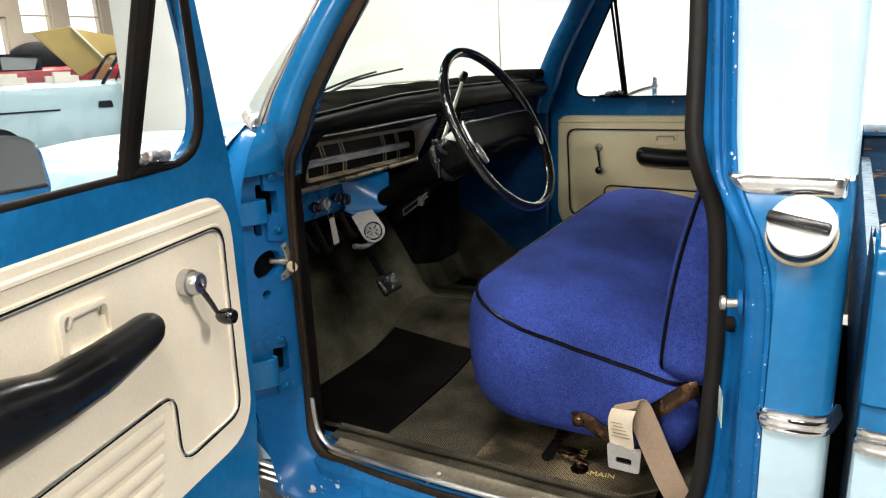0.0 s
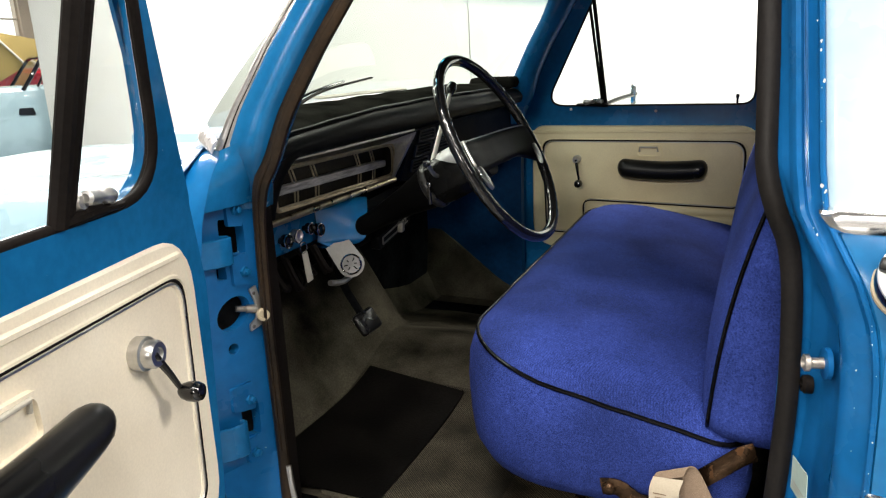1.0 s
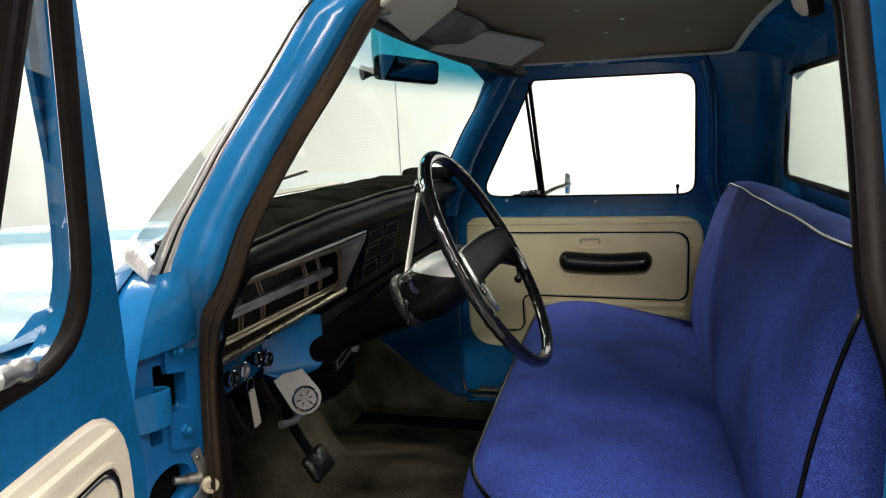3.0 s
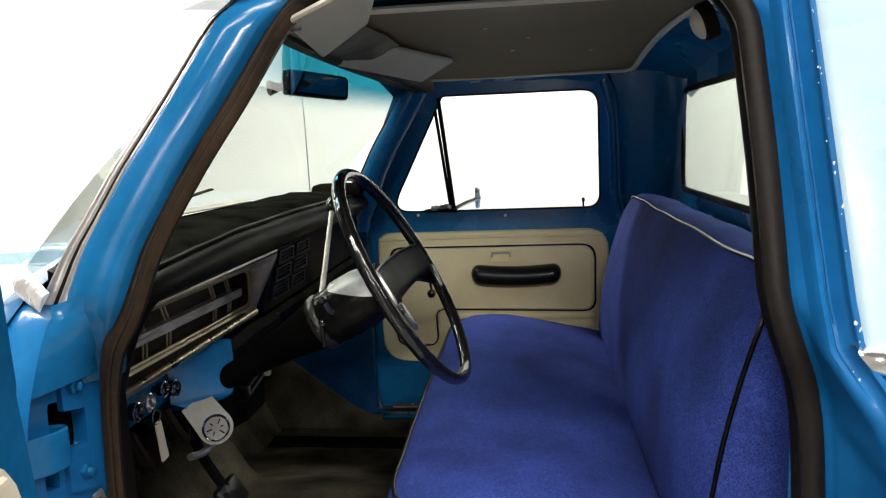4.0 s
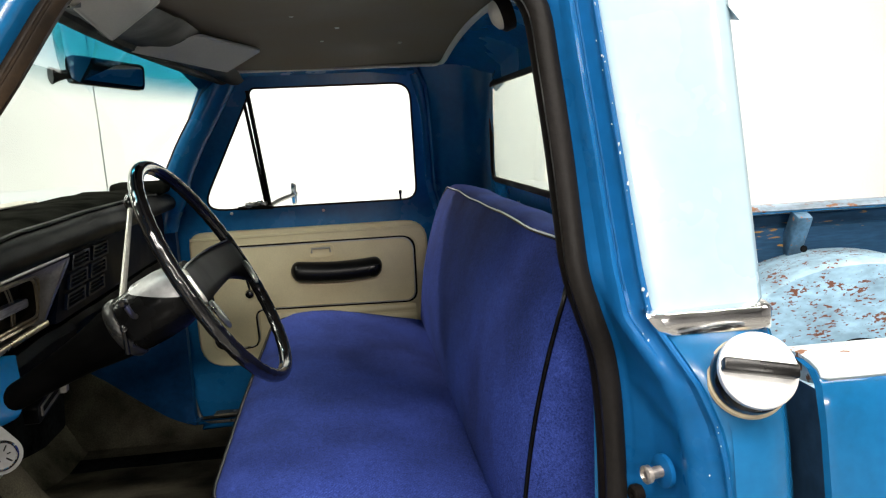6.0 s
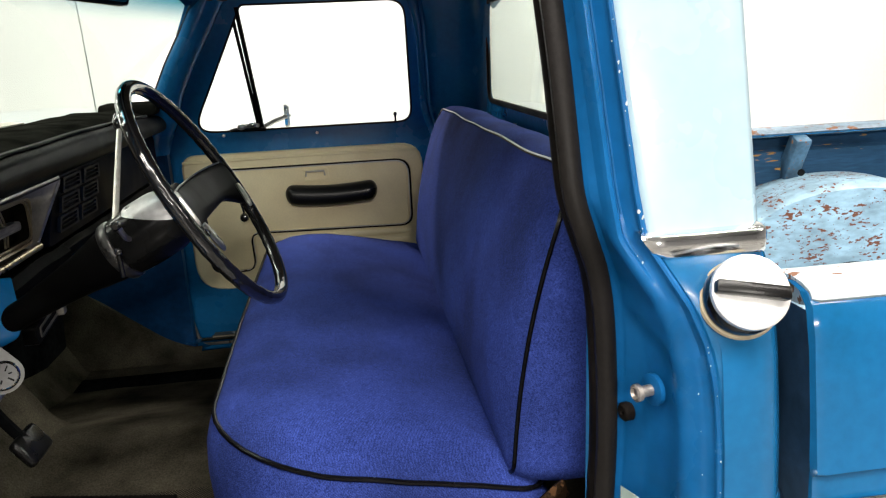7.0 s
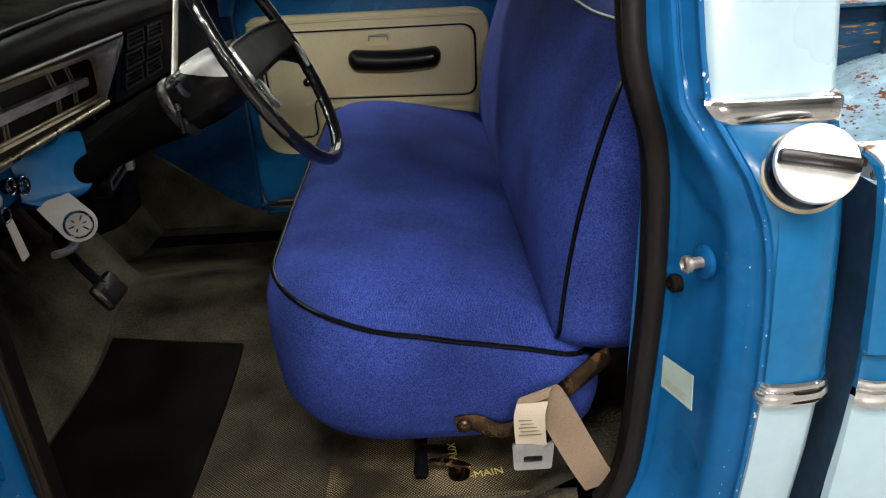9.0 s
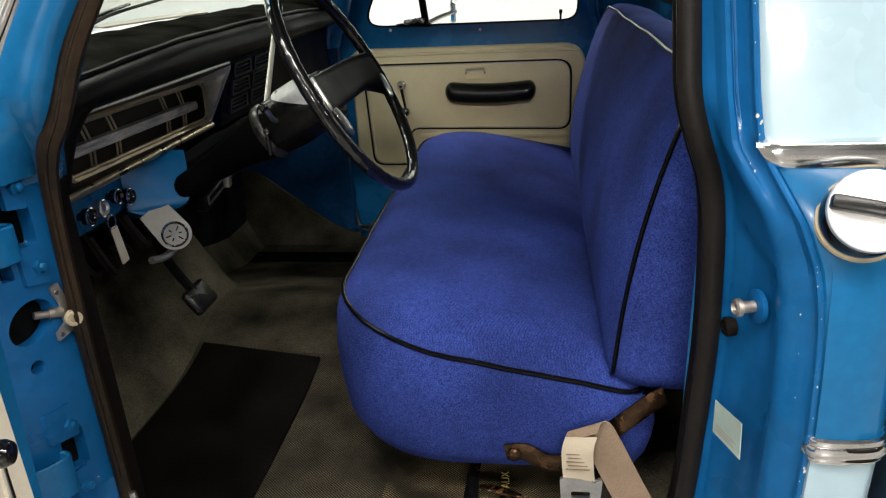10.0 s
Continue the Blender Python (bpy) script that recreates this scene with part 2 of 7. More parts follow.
SCUFF = surface("worn_scuff_plate", (0.36, 0.34, 0.31), 0.45, 0.9, vary=0.18, scale=14, fine=120, bump=0.25, spot=(0.12, 0.09, 0.06), spot_at=0.66, spot_scale=30)
GOLD = surface("tarnished_bright_trim", (0.60, 0.50, 0.34), 0.32, 1.0, vary=0.12, scale=20, fine=140, bump=0.05)
WORN_GOLD = surface("worn_gold_trim", (0.52, 0.44, 0.30), 0.4, 0.45, vary=0.15, scale=20, fine=140, bump=0.05)
IRON = surface("brown_plated_steel", (0.085, 0.050, 0.028), 0.24, 0.9, vary=0.45, scale=22, fine=120, bump=0.2, spot=(0.13, 0.065, 0.03), spot_at=0.62, spot_scale=50)
CARPET = surface("grimy_olive_carpet", (0.068, 0.061, 0.045), 0.95, vary=0.42, scale=6, fine=260, bump=0.7, bump_dist=0.003, second=(0.010, 0.009, 0.0065), spec=0.02)
FLOOR_RUBBER = dotted("worn_basket_weave_covering", (0.010, 0.0085, 0.006), (0.42, 0.34, 0.20), 0.0042)
FLOOR_PLAIN = dotted("worn_fine_weave_covering", (0.012, 0.0105, 0.008), (0.15, 0.13, 0.09), 0.0042)
MAT = surface("black_rubber_mat", (0.0058, 0.0052, 0.0045), 0.7, vary=0.3, scale=8, fine=140, bump=0.3, stretch=(1, 1, 1), ior=1.12)
CLOTH = woven("blue_seat_cloth", (0.008, 0.016, 0.096), (0.040, 0.070, 0.302), grain=500, dirt=0.36, patch=5.0, rib=0.0024)
PIPING = surface("black_piping", (0.003, 0.003, 0.004), 0.24, vary=0.2, scale=20, fine=100, bump=0.02, ior=1.24, rough_vary=0.04)
ARM = surface("glossy_black_vinyl", (0.007, 0.007, 0.007), 0.30, vary=0.15, scale=8, fine=200, bump=0.1, bump_dist=0.0006, spec=0.35)
PIPING_PALE = surface("pale_piping", (0.55, 0.55, 0.58), 0.4, vary=0.1, scale=20, fine=100, bump=0.05)
DASH_CLOTH = surface("black_dash_carpet", (0.018, 0.018, 0.0155), 0.95, vary=0.3, scale=14, fine=500, bump=0.8, bump_dist=0.002, spec=0.0, ior=1.01)
STRAP = woven("tan_webbing", (0.20, 0.145, 0.10), (0.31, 0.23, 0.165), grain=900, dirt=0.25)
PAPER = surface("pale_green_sticker", (0.50, 0.62, 0.56), 0.6, vary=0.05, scale=20, fine=100, bump=0.02)
# Near-black for shade in hollows and behind parts, and for dark steel.
DARK = surface("dark_steel_and_shade", (0.010, 0.011, 0.012), 0.9, vary=0.3, scale=10, fine=60, bump=0.1, spec=0.0)
WHITE_PAINT = surface("white_wall_paint", (0.82, 0.83, 0.82), 0.7, vary=0.02, scale=1.2, fine=40, bump=0.05)
GREY_PAINT = surface("grey_wall_paint", (0.20, 0.20, 0.20), 0.7, vary=0.04, scale=1.2, fine=40, bump=0.05)
CONCRETE = surface("polished_concrete", (0.22, 0.215, 0.20), 0.3, vary=0.08, scale=1.5, fine=30, bump=0.05)
BEIGE = surface("beige_trim_paint", (0.56, 0.48, 0.39), 0.6, vary=0.06, scale=2, fine=40, bump=0.05)
YELLOW_INK = surface("yellow_marker", (0.62, 0.50, 0.16), 0.7, vary=0.1, scale=30, fine=200, bump=0.1)
SEAL = surface("yellowed_seal", (0.55, 0.47, 0.32), 0.6, vary=0.15, scale=20, fine=100, bump=0.2)
SEAT_WHITE = surface("white_leather", (0.72, 0.68, 0.62), 0.45, vary=0.05, scale=6, fine=120, bump=0.1)
RED = surface("red_paint", (0.30, 0.012, 0.02), 0.3, vary=0.08, scale=3, fine=40, bump=0.02, coat=0.6)
MUSTARD = surface("mustard_hood_liner", (0.42, 0.30, 0.10), 0.6, vary=0.08, scale=3, fine=60, bump=0.1)
CLEAR = glass("clear_glass", (0.93, 0.96, 0.95))
GREENISH = glass("tinted_windshield_glass", (0.60, 0.66, 0.62), band=(0.012, 0.17, 0.235))
REAR_GLASS = glass("tinted_rear_glass", (0.86, 0.91, 0.87))
MIRROR = surface("mirror_glass", (0.85, 0.86, 0.86), 0.02, 1.0, vary=0.0, scale=5, fine=20, bump=0.0, rough_vary=0.0)

# ---- building helpers ----
YC = 0.90  # the cab's middle


def thing(name, at, label, category, group="", kind=""):
    ob = new(name)
    ob.empty_display_size = 0.1
    ob.location = at
    return tagged(ob, label, category, group, kind)


def finish(bm, angle=38):
    bmesh.ops.remove_doubles(bm, verts=bm.verts, dist=1e-6)
    bmesh.ops.recalc_face_normals(bm, faces=bm.faces)
    me = bpy.data.meshes.new("mesh")
    bm.to_mesh(me)
    bm.free()
    for p in me.polygons:
        p.use_smooth = True
    me.set_sharp_from_angle(angle=radians(angle))
    return me


def where(ob):
    m = Matrix.Translation(ob.location)
    while ob.parent:
        m = Matrix.Translation(ob.parent.location) @ m if ob.parent.type == "EMPTY" else m
        ob = ob.parent
    return m


def part(name, bm, material, parent=None, label="", angle=38):
    """Links a bmesh, in the place's own metres, as one mesh object under a thing or a part."""
    me = finish(bm, angle)
    me.name = name
    me.materials.append(material)
    ob = new(name, me)
    if parent:
        ob.parent = parent
        if parent.type == "EMPTY":
            ob.matrix_parent_inverse = Matrix.Translation(parent.location).inverted()
    if label:
        ob["label"] = label
    return ob


def single(name, bm, material, label, category, group="", kind="", angle=38):
    return tagged(part(name, bm, material, None, "", angle), label, category, group, kind)


def lerp(table, v):
    """Straight-line values from a small table of (key, value)."""
    if v <= table[0][0]:
        return table[0][1]
    for (a, p), (b, q) in zip(table, table[1:]):
        if v <= b:
            return p + (q - p) * (v - a) / (b - a)
    return table[-1][1]


def rounded(points, n=5):
    """A closed outline from (u, v, radius) corners."""
    out = []
    k = len(points)
    for i, (x, y, r) in enumerate(points):
        p, a, b = Vector((x, y)), Vector(points[i - 1][:2]), Vector(points[(i + 1) % k][:2])
        if r <= 0:
            out.append((x, y))
            continue
        da, db = (a - p).normalized(), (b - p).normalized()
        half = max(0.05, math.acos(max(-1, min(1, da.dot(db)))) / 2)
        cut = min(r / math.tan(half), (a - p).length * 0.49, (b - p).length * 0.49)
        p0, p1 = p + da * cut, p + db * cut
        for j in range(n + 1):
            s = j / n
            out.append(tuple(p0 * (1 - s) ** 2 + p * 2 * s * (1 - s) + p1 * s * s))
    return out


def spline(pts, n=6, closed=False):
    """A smooth line through 3D points."""
    pts = [Vector(p) for p in pts]
    k = len(pts)
    out = []
    for i in range(k if closed else k - 1):
        if closed:
            a, b, c, d = pts[i - 1], pts[i], pts[(i + 1) % k], pts[(i + 2) % k]
        else:
            a, b, c, d = pts[max(i - 1, 0)], pts[i], pts[i + 1], pts[min(i + 2, k - 1)]
        for j in range(n):
            t = j / n
            out.append(0.5 * (2 * b + (c - a) * t + (2 * a - 5 * b + 4 * c - d) * t * t + (3 * b - a - 3 * c + d) * t ** 3))
    if not closed:
        out.append(pts[-1])
    return out


def skin(bm, rows, closed_row=False, closed_col=False, cap=False):
    """Faces over a grid of 3D rows."""
    vs = [[bm.verts.new(p) for p in row] for row in rows]
    nr, nc = len(vs), len(vs[0])
    for i in range(nr if closed_col else nr - 1):
        for j in range(nc if closed_row else nc - 1):
            q = (vs[i][j], vs[i][(j + 1) % nc], vs[(i + 1) % nr][(j + 1) % nc], vs[(i + 1) % nr][j])
            if len(set(q)) == 4:
                bm.faces.new(q)
    if cap:
        bm.faces.new(list(reversed(vs[0])))
        bm.faces.new(vs[-1])
    return vs


def tube(bm, pts, r, n=10, closed=False, flat=1.0, side=None, ends=True):
    """A round or flattened bar along points; flat squeezes it along side."""
    pts = [Vector(p) for p in pts]
    k = len(pts)
    rows = []
    up = Vector(side) if side else None
    last = None
    for i, p in enumerate(pts):
        if closed:
            d = (pts[(i + 1) % k] - pts[i - 1]).normalized()
        else:
            d = (pts[min(i + 1, k - 1)] - pts[max(i - 1, 0)]).normalized()
        ref = up if up else (last if last else (Vector((0, 0, 1)) if abs(d.z) < 0.9 else Vector((1, 0, 0))))
        a = (ref - d * ref.dot(d)).normalized()
        last = a
        b = d.cross(a)
        ri = r[i] if isinstance(r, (list, tuple)) else r
        rows.append([p + a * (math.cos(t) * ri * flat) + b * (math.sin(t) * ri) for t in [2 * math.pi * j / n for j in range(n)]])
    skin(bm, rows, True, closed, cap=(ends and not closed))


def box(bm, center, size, bev=0.0, seg=2, m=None):
    """A bevelled block, turned by the matrix m about its middle."""
    t = bmesh.new()
    bmesh.ops.create_cube(t, size=1)
    for v in t.verts:
        v.co = Vector((v.co.x * size[0], v.co.y * size[1], v.co.z * size[2]))
    if bev > 0:
        bmesh.ops.bevel(t, geom=list(t.edges), offset=bev, segments=seg, profile=0.5, affect="EDGES")
    mm = Matrix.Translation(center) @ (m.to_4x4() if m else Matrix())
    join(bm, t, mm)


def join(bm, t, mm=None):
    if mm:
        bmesh.ops.transform(t, matrix=mm, verts=t.verts)
    me = bpy.data.meshes.new("tmp")
    t.to_mesh(me)
    t.free()
    bm.from_mesh(me)
    bpy.data.meshes.remove(me)


def lathe(bm, profile, at, axis, n=24):
    """A turned piece: (radius, height) along an axis."""
    ax = Vector(axis).normalized()
    a = ax.orthogonal().normalized()
    b = ax.cross(a)
    at = Vector(at)
    rows = [[at + ax * h + (a * math.cos(t) + b * math.sin(t)) * max(r, 1e-5) for t in [2 * math.pi * j / n for j in range(n)]] for r, h in profile]
    skin(bm, rows, True, False, cap=True)


def plate(bm, loop, f, w0, w1, bev=0.0):
    """A sheet of an outline; f(u, v, w) places it; w is the depth."""
    n = len(loop)
    cu, cv = sum(p[0] for p in loop) / n, sum(p[1] for p in loop) / n

    def inset(p, d):
        v = Vector((cu - p[0], cv - p[1]))
        return Vector(p) + v.normalized() * d if v.length > d else Vector((cu, cv))

    layers = [(w0, 0.0), (w1 - math.copysign(bev, w1 - w0), 0.0), (w1, bev)] if bev else [(w0, 0.0), (w1, 0.0)]
    rows = [[f(*inset(p, d), w) for p in loop] for w, d in layers]
    skin(bm, rows, True, False, cap=True)


def rays(loop, center, angles):
    """An outline sampled by angle about a point, for rings."""
    c = Vector(center)
    pts = [Vector(p) - c for p in loop]
    out = []
    for a in angles:
        d = Vector((math.cos(a), math.sin(a)))
        best = None
        for p, q in zip(pts, pts[1:] + pts[:1]):
            e = q - p
            den = d.x * e.y - d.y * e.x
            if abs(den) < 1e-9:
                continue
            s = (p.x * e.y - p.y * e.x) / den
            t = (p.x * d.y - p.y * d.x) / den
            if s > 0 and -1e-6 <= t <= 1 + 1e-6 and (best is None or s > best):
                best = s
        out.append(tuple(c + d * (best or 0.001)))
    return out


def ring(bm, outer, inner, f, w0, w1, n=120, g=None):
    """A sheet with an opening; f places the front face's points and g the back's, at depths w0 and w1."""
    k = len(inner)
    c = (sum(p[0] for p in inner) / k, sum(p[1] for p in inner) / k)
    angles = sorted({round(math.atan2(p[1] - c[1], p[0] - c[0]) % (2 * math.pi), 5) for p in list(outer) + list(inner)} | {round(2 * math.pi * j / n, 5) for j in range(n)})
    o, i = rays(outer, c, angles), rays(inner, c, angles)
    g = g or f
    rows = [[f(*p, w0) for p in o], [f(*p, w0) for p in i], [g(*p, w1) for p in i], [g(*p, w1) for p in o]]
    skin(bm, rows, True, True)


# outline of the cab's side: how far out the skin lies at a height
SKIN = [(0.30, 0.035), (0.55, 0.0), (0.80, -0.026), (0.92, -0.030), (1.0, -0.022), (1.1, -0.006), (1.16, 0.010), (1.20, 0.028), (1.24, 0.055), (1.66, 0.152), (1.72, 0.21)]


def skin_y(z):
    return lerp(SKIN, z)


def door_y(z):
    """The plane of the door opening's seal."""
    return 0.12 if z < 1.18 else lerp([(1.18, 0.12), (1.24, 0.108), (1.30, 0.115), (1.66, 0.197), (1.75, 0.22)], z)

# ---- the hall ----


def slab(name, lo, hi, material, label, category):
    bm = bmesh.new()
    box(bm, [(a + b) / 2 for a, b in zip(lo, hi)], [b - a for a, b in zip(lo, hi)])
    return single(name, bm, material, label, category, kind="structure")


slab("floor", (-18.6, -13, -0.2), (9, 14.8, 0), CONCRETE, "pale polished concrete floor of the showroom", "floor")
slab("wall_north", (-9.4, 6.2, 0), (9, 6.5, 5.0), WHITE_PAINT, "plain white painted showroom wall", "wall")
slab("wall_alcove", (-17.7, 13.0, 0), (-6.0, 13.3, 5.0), WHITE_PAINT, "white wall of the window bay", "wall")
slab("wall_return", (-6.3, 6.5, 0), (-6.0, 13.0, 5.0), WHITE_PAINT, "white return wall of the window bay", "wall")
slab("wall_south", (-17.7, -12.5, 0), (9, -12.2, 5.0), GREY_PAINT, "plain grey painted showroom wall", "wall")
slab("wall_east", (8.7, -12.2, 0), (9, 6.2, 5.0), GREY_PAINT, "plain grey painted showroom wall", "wall")
slab("ceiling", (-17.7, -12.5, 5.0), (9, 13.3, 5.2), GREY_PAINT, "grey showroom ceiling", "ceiling")
# front wall with its windows
bm = bmesh.new()
WINDOWS = [(8.29, 9.47, 1.13, 2.70), (9.84, 10.65, 2.30, 4.18), (11.11, 12.04, 2.30, 4.18)]
cuts = [-12.2, 7.97, 9.66, 10.88, 13.0]
for i, (y0, y1) in enumerate(zip(cuts, cuts[1:])):
    rect = [(y0, 0.0), (y1, 0.0), (y1, 5.0), (y0, 5.0)]
    if i == 0:
        box(bm, (-17.57, (y0 + y1) / 2, 2.5), (0.3, y1 - y0, 5.0))
    else:
        wy0, wy1, wz0, wz1 = WINDOWS[i - 1]
        ring(bm, rect, [(wy0, wz0), (wy1, wz0), (wy1, wz1), (wy0, wz1)], lambda u, v, w: (w, u, v), -17.42, -17.72, 24)
single("wall_west", bm, BEIGE, "beige painted wall with tall bright windows", "wall", kind="structure")
for i, (wy0, wy1, wz0, wz1) in enumerate(WINDOWS):
    bm = bmesh.new()
    ring(bm, [(wy0, wz0), (wy1, wz0), (wy1, wz1), (wy0, wz1)], [(wy0 + 0.05, wz0 + 0.05), (wy1 - 0.05, wz0 + 0.05), (wy1 - 0.05, wz1 - 0.05), (wy0 + 0.05, wz1 - 0.05)], lambda u, v, w: (w, u, v), -17.50, -17.58, 24)
    box(bm, (-17.54, (wy0 + wy1) / 2, wz0 + 0.45), (0.06, wy1 - wy0, 0.04))
    single("window_%d" % (i + 1), bm, BEIGE, "tall window with a slim frame, daylight behind", "window", kind="structure")
m_sky, n_, l_, b_ = nodes_of("daylight_backdrop")
b_.inputs["Emission Color"].default_value, b_.inputs["Emission Strength"].default_value = (0.93, 0.97, 1.0, 1), 1.6
bm = bmesh.new()
skin(bm, [[(-18.4, y, z) for y in (5.0, 14.6)] for z in (0.0, 5.2)])
single("backdrop", bm, m_sky, "plain bright daylight outside the windows", "backdrop", kind="structure")
# Unseen fittings added above the lamps, those that only brighten included.
for lx, ly, lw in LAMP_ROWS:
    lamp = thing("unseen_ceiling_light", (lx, ly, 4.6), "long white ceiling light fitting, out of view, added above its lamp", "ceiling light", "ceiling lights")
    bm = bmesh.new()
    box(bm, (lx, ly, 4.8), (2.6, 0.7, 0.4), 0.02)
    part("housing", bm, WHITE_PAINT, lamp)

SEAT_CHIP = surface("bare_primer", (0.55, 0.58, 0.60), 0.7, vary=0.15, scale=60, fine=200, bump=0.1, second=(0.50, 0.54, 0.57))
# ---- the pickup's body ----
truck = thing("pickup_truck", (-0.5, YC, 0), "old blue and pale blue pickup truck with worn paint, cab open", "pickup truck")
REAR_SEAL = [(0.545, -0.240), (0.55, -0.115), (0.575, -0.082), (0.61, -0.062), (0.66, -0.047), (0.73, -0.040), (0.80, -0.037), (0.95, -0.032), (1.10, -0.037), (1.18, -0.047), (1.235, -0.067),
             (1.29, -0.082), (1.36, -0.086), (1.45, -0.090), (1.55, -0.097), (1.62, -0.104), (1.67, -0.132)]
FRONT_SEAL = [(0.545, -0.86), (0.56, -0.885), (0.60, -0.915), (0.70, -0.933), (0.95, -0.935), (1.15, -0.928), (1.235, -0.905), (1.287, -0.877), (1.37, -0.848),
              (1.471, -0.792), (1.556, -0.736), (1.645, -0.681), (1.69, -0.64)]
EDGE = [(0.40, 0.058), (1.02, 0.058), (1.07, 0.056), (1.12, 0.048), (1.165, 0.032), (1.205, 0.010), (1.24, -0.008), (1.30, -0.016), (1.65, -0.043), (1.72, -0.058)]
same = lambda x, y, z: (x, y, z)
far = lambda x, y, z: (x, 2 * YC - y, z)


def steps(a, b, n):
    return [a + (b - a) * i / n for i in range(n + 1)]


def cab_corner(f, side):
    """The pillar behind the door, with its jamb, skins and bright strips."""
    bm = bmesh.new()
    rows = []
    for z in steps(0.56, 1.70, 130):
        xs, ys, xe, ye = lerp(REAR_SEAL, z), door_y(z), lerp(EDGE, z), skin_y(z) + 0.002
        up = max(0.0, min(1.0, (z - 1.16) / 0.12))
        a, b = 0.022 * (1 - up) + 0.014 * up, 0.030 * (1 - up) + 0.020 * up
        lo = 1 - up
        rb = 0.037 * up + 0.034 * lo
        p, q = Vector((xs + a + 0.004, ys - 0.010, z)), Vector((xe - rb - 0.003, ye + 0.028 * lo + 0.026 * up, z))
        face = [p]
        for u in (0.05, 0.18, 0.36, 0.6, 0.78, 0.95):
            top, low = 1.152 - 0.05 * u, 0.60
            inside = max(0.0, min(1.0, (top - z) / 0.014)) * max(0.0, min(1.0, (z - low) / 0.03))
            if u in (0.05, 0.95):
                inside = 0.0
            face.append(p.lerp(q, u) + Vector((0.0075 * inside, 0.002 * inside, 0)))
        face.append(q)
        rows.append([f(*p) for p in ((xs + 0.012, ys + 0.035, z), (xs + 0.004, ys + 0.006, z), (xs + a, ys - 0.004, z), *face, (xe - rb, ye + 0.022 * lo + 0.015 * up, z), (xe - rb * 0.86, ye + 0.018 * lo + 0.009 * up, z), (xe - rb * 0.70, ye + 0.014 * lo + 0.011 * up, z), (xe - rb * 0.60, ye + 0.012 * lo + 0.019 * up, z), (xe - rb * 0.48, ye + 0.009 * lo + 0.019 * up, z),
                                     (xe - rb * 0.3, ye + 0.007 * lo + 0.011 * up, z), (xe - 0.006, ye + 0.001 * lo + 0.005 * up, z), (xe, ye + 0.002, z), (xe + 0.002, ye + 0.03, z))])
    skin(bm, rows)
    jamb = part("door_jamb", bm, BLUE_WORN, truck, "chipped blue painted door jamb")

    bm = bmesh.new()
    tube(bm, [f(lerp(EDGE, z) - 0.003, skin_y(z) + 0.001, z) for z in steps(0.60, 1.69, 50)], 0.0042, 8)
    part("jamb_lip", bm, BLUE_WORN, truck, "rolled lip along the jamb with chipped paint")
    bm = bmesh.new()
    tube(bm, [f(lerp(EDGE, z) - 0.020 + 0.0010 * noise.noise(Vector((z * 25, 1, 1))), skin_y(z) + 0.0205, z) for z in steps(1.27, 1.69, 40)], 0.0013, 6)
    part("gutter_seam", bm, BLUE_RUST, truck, "dark rusty gutter seam")
    rnd = random.Random(5)
    bm = bmesh.new()
    for k in range(46):
        z = rnd.uniform(0.62, 1.66)
        dx = rnd.choice((0.0, 0.0, 0.0, -0.004)) if z > 1.26 else rnd.choice((0.0, 0.0, 0.0, -0.02))
        c = Vector((lerp(EDGE, z) - 0.004 + dx + rnd.gauss(0, 0.0012), skin_y(z) - 0.0032 + abs(dx) * 0.3, z))
        sz = 0.0006 + 0.0016 * rnd.random() ** 3
        ring_ = [c + Vector((sz * math.cos(t) * rnd.uniform(0.6, 1.2), -0.0004, sz * 1.6 * math.sin(t) * rnd.uniform(0.6, 1.3))) for t in [2 * math.pi * j / 7 for j in range(7)]]
        top_ = bm.verts.new(f(*(c + Vector((0, -0.0009, 0)))))
        vs_ = [bm.verts.new(f(*p)) for p in ring_]
        for j in range(7):
            bm.faces.new((vs_[j], vs_[(j + 1) % 7], top_))
    chips = part("paint_chip", bm, SEAT_CHIP, truck, "small pale paint chips along the jamb")
    chips["kind"] = "stuff"
    for name, z0, z1, mat_, n, lab in (("cab_side", 0.915, 1.238, BLUE, 16, "glossy blue lower cab side"), ("rocker_corner", 0.38, 0.912, SKY, 14, "pale blue painted lower cab corner"),
                                       ("upper_cab_panel", 1.246, 1.70, SKY, 14, "pale blue painted upper cab panel")):
        bm = bmesh.new()
        rows = []
        for z in steps(z0, z1, n):
            xe, ye = lerp(EDGE, z), skin_y(z)
            lean = 0.010 * max(0, z - 1.25)
            rows.append([f(*p) for p in ((xe + 0.001, ye + 0.030, z), (xe, ye + 0.004, z), (xe + 0.004, ye - 0.001, z), (xe + 0.012, ye - 0.003, z), (0.06, ye - 0.004, z), (0.10, ye - 0.003, z),
                                         (0.128 - lean, ye + 0.003, z), (0.142 - lean, ye + 0.016, z), (0.148 - lean, ye + 0.04, z), (0.15 - lean, ye + (0.30 if z < 1.24 else 0.12), z))])
        if f is far and name == "upper_cab_panel":
            rows = [[(min(p[0], 0.104), p[1], p[2]) for p in row] for row in rows]
        if name == "cab_side":
            ye = 0.075
            rows.append([(p[0] if i < 8 else p[0], f(0, ye + 0.02 * (i == 0), 0)[1] if i < 7 else p[1], 1.240) for i, p in enumerate(rows[-1])])
        skin(bm, rows)
        part(name, bm, mat_, truck, lab)
    bm = bmesh.new()
    rows = []
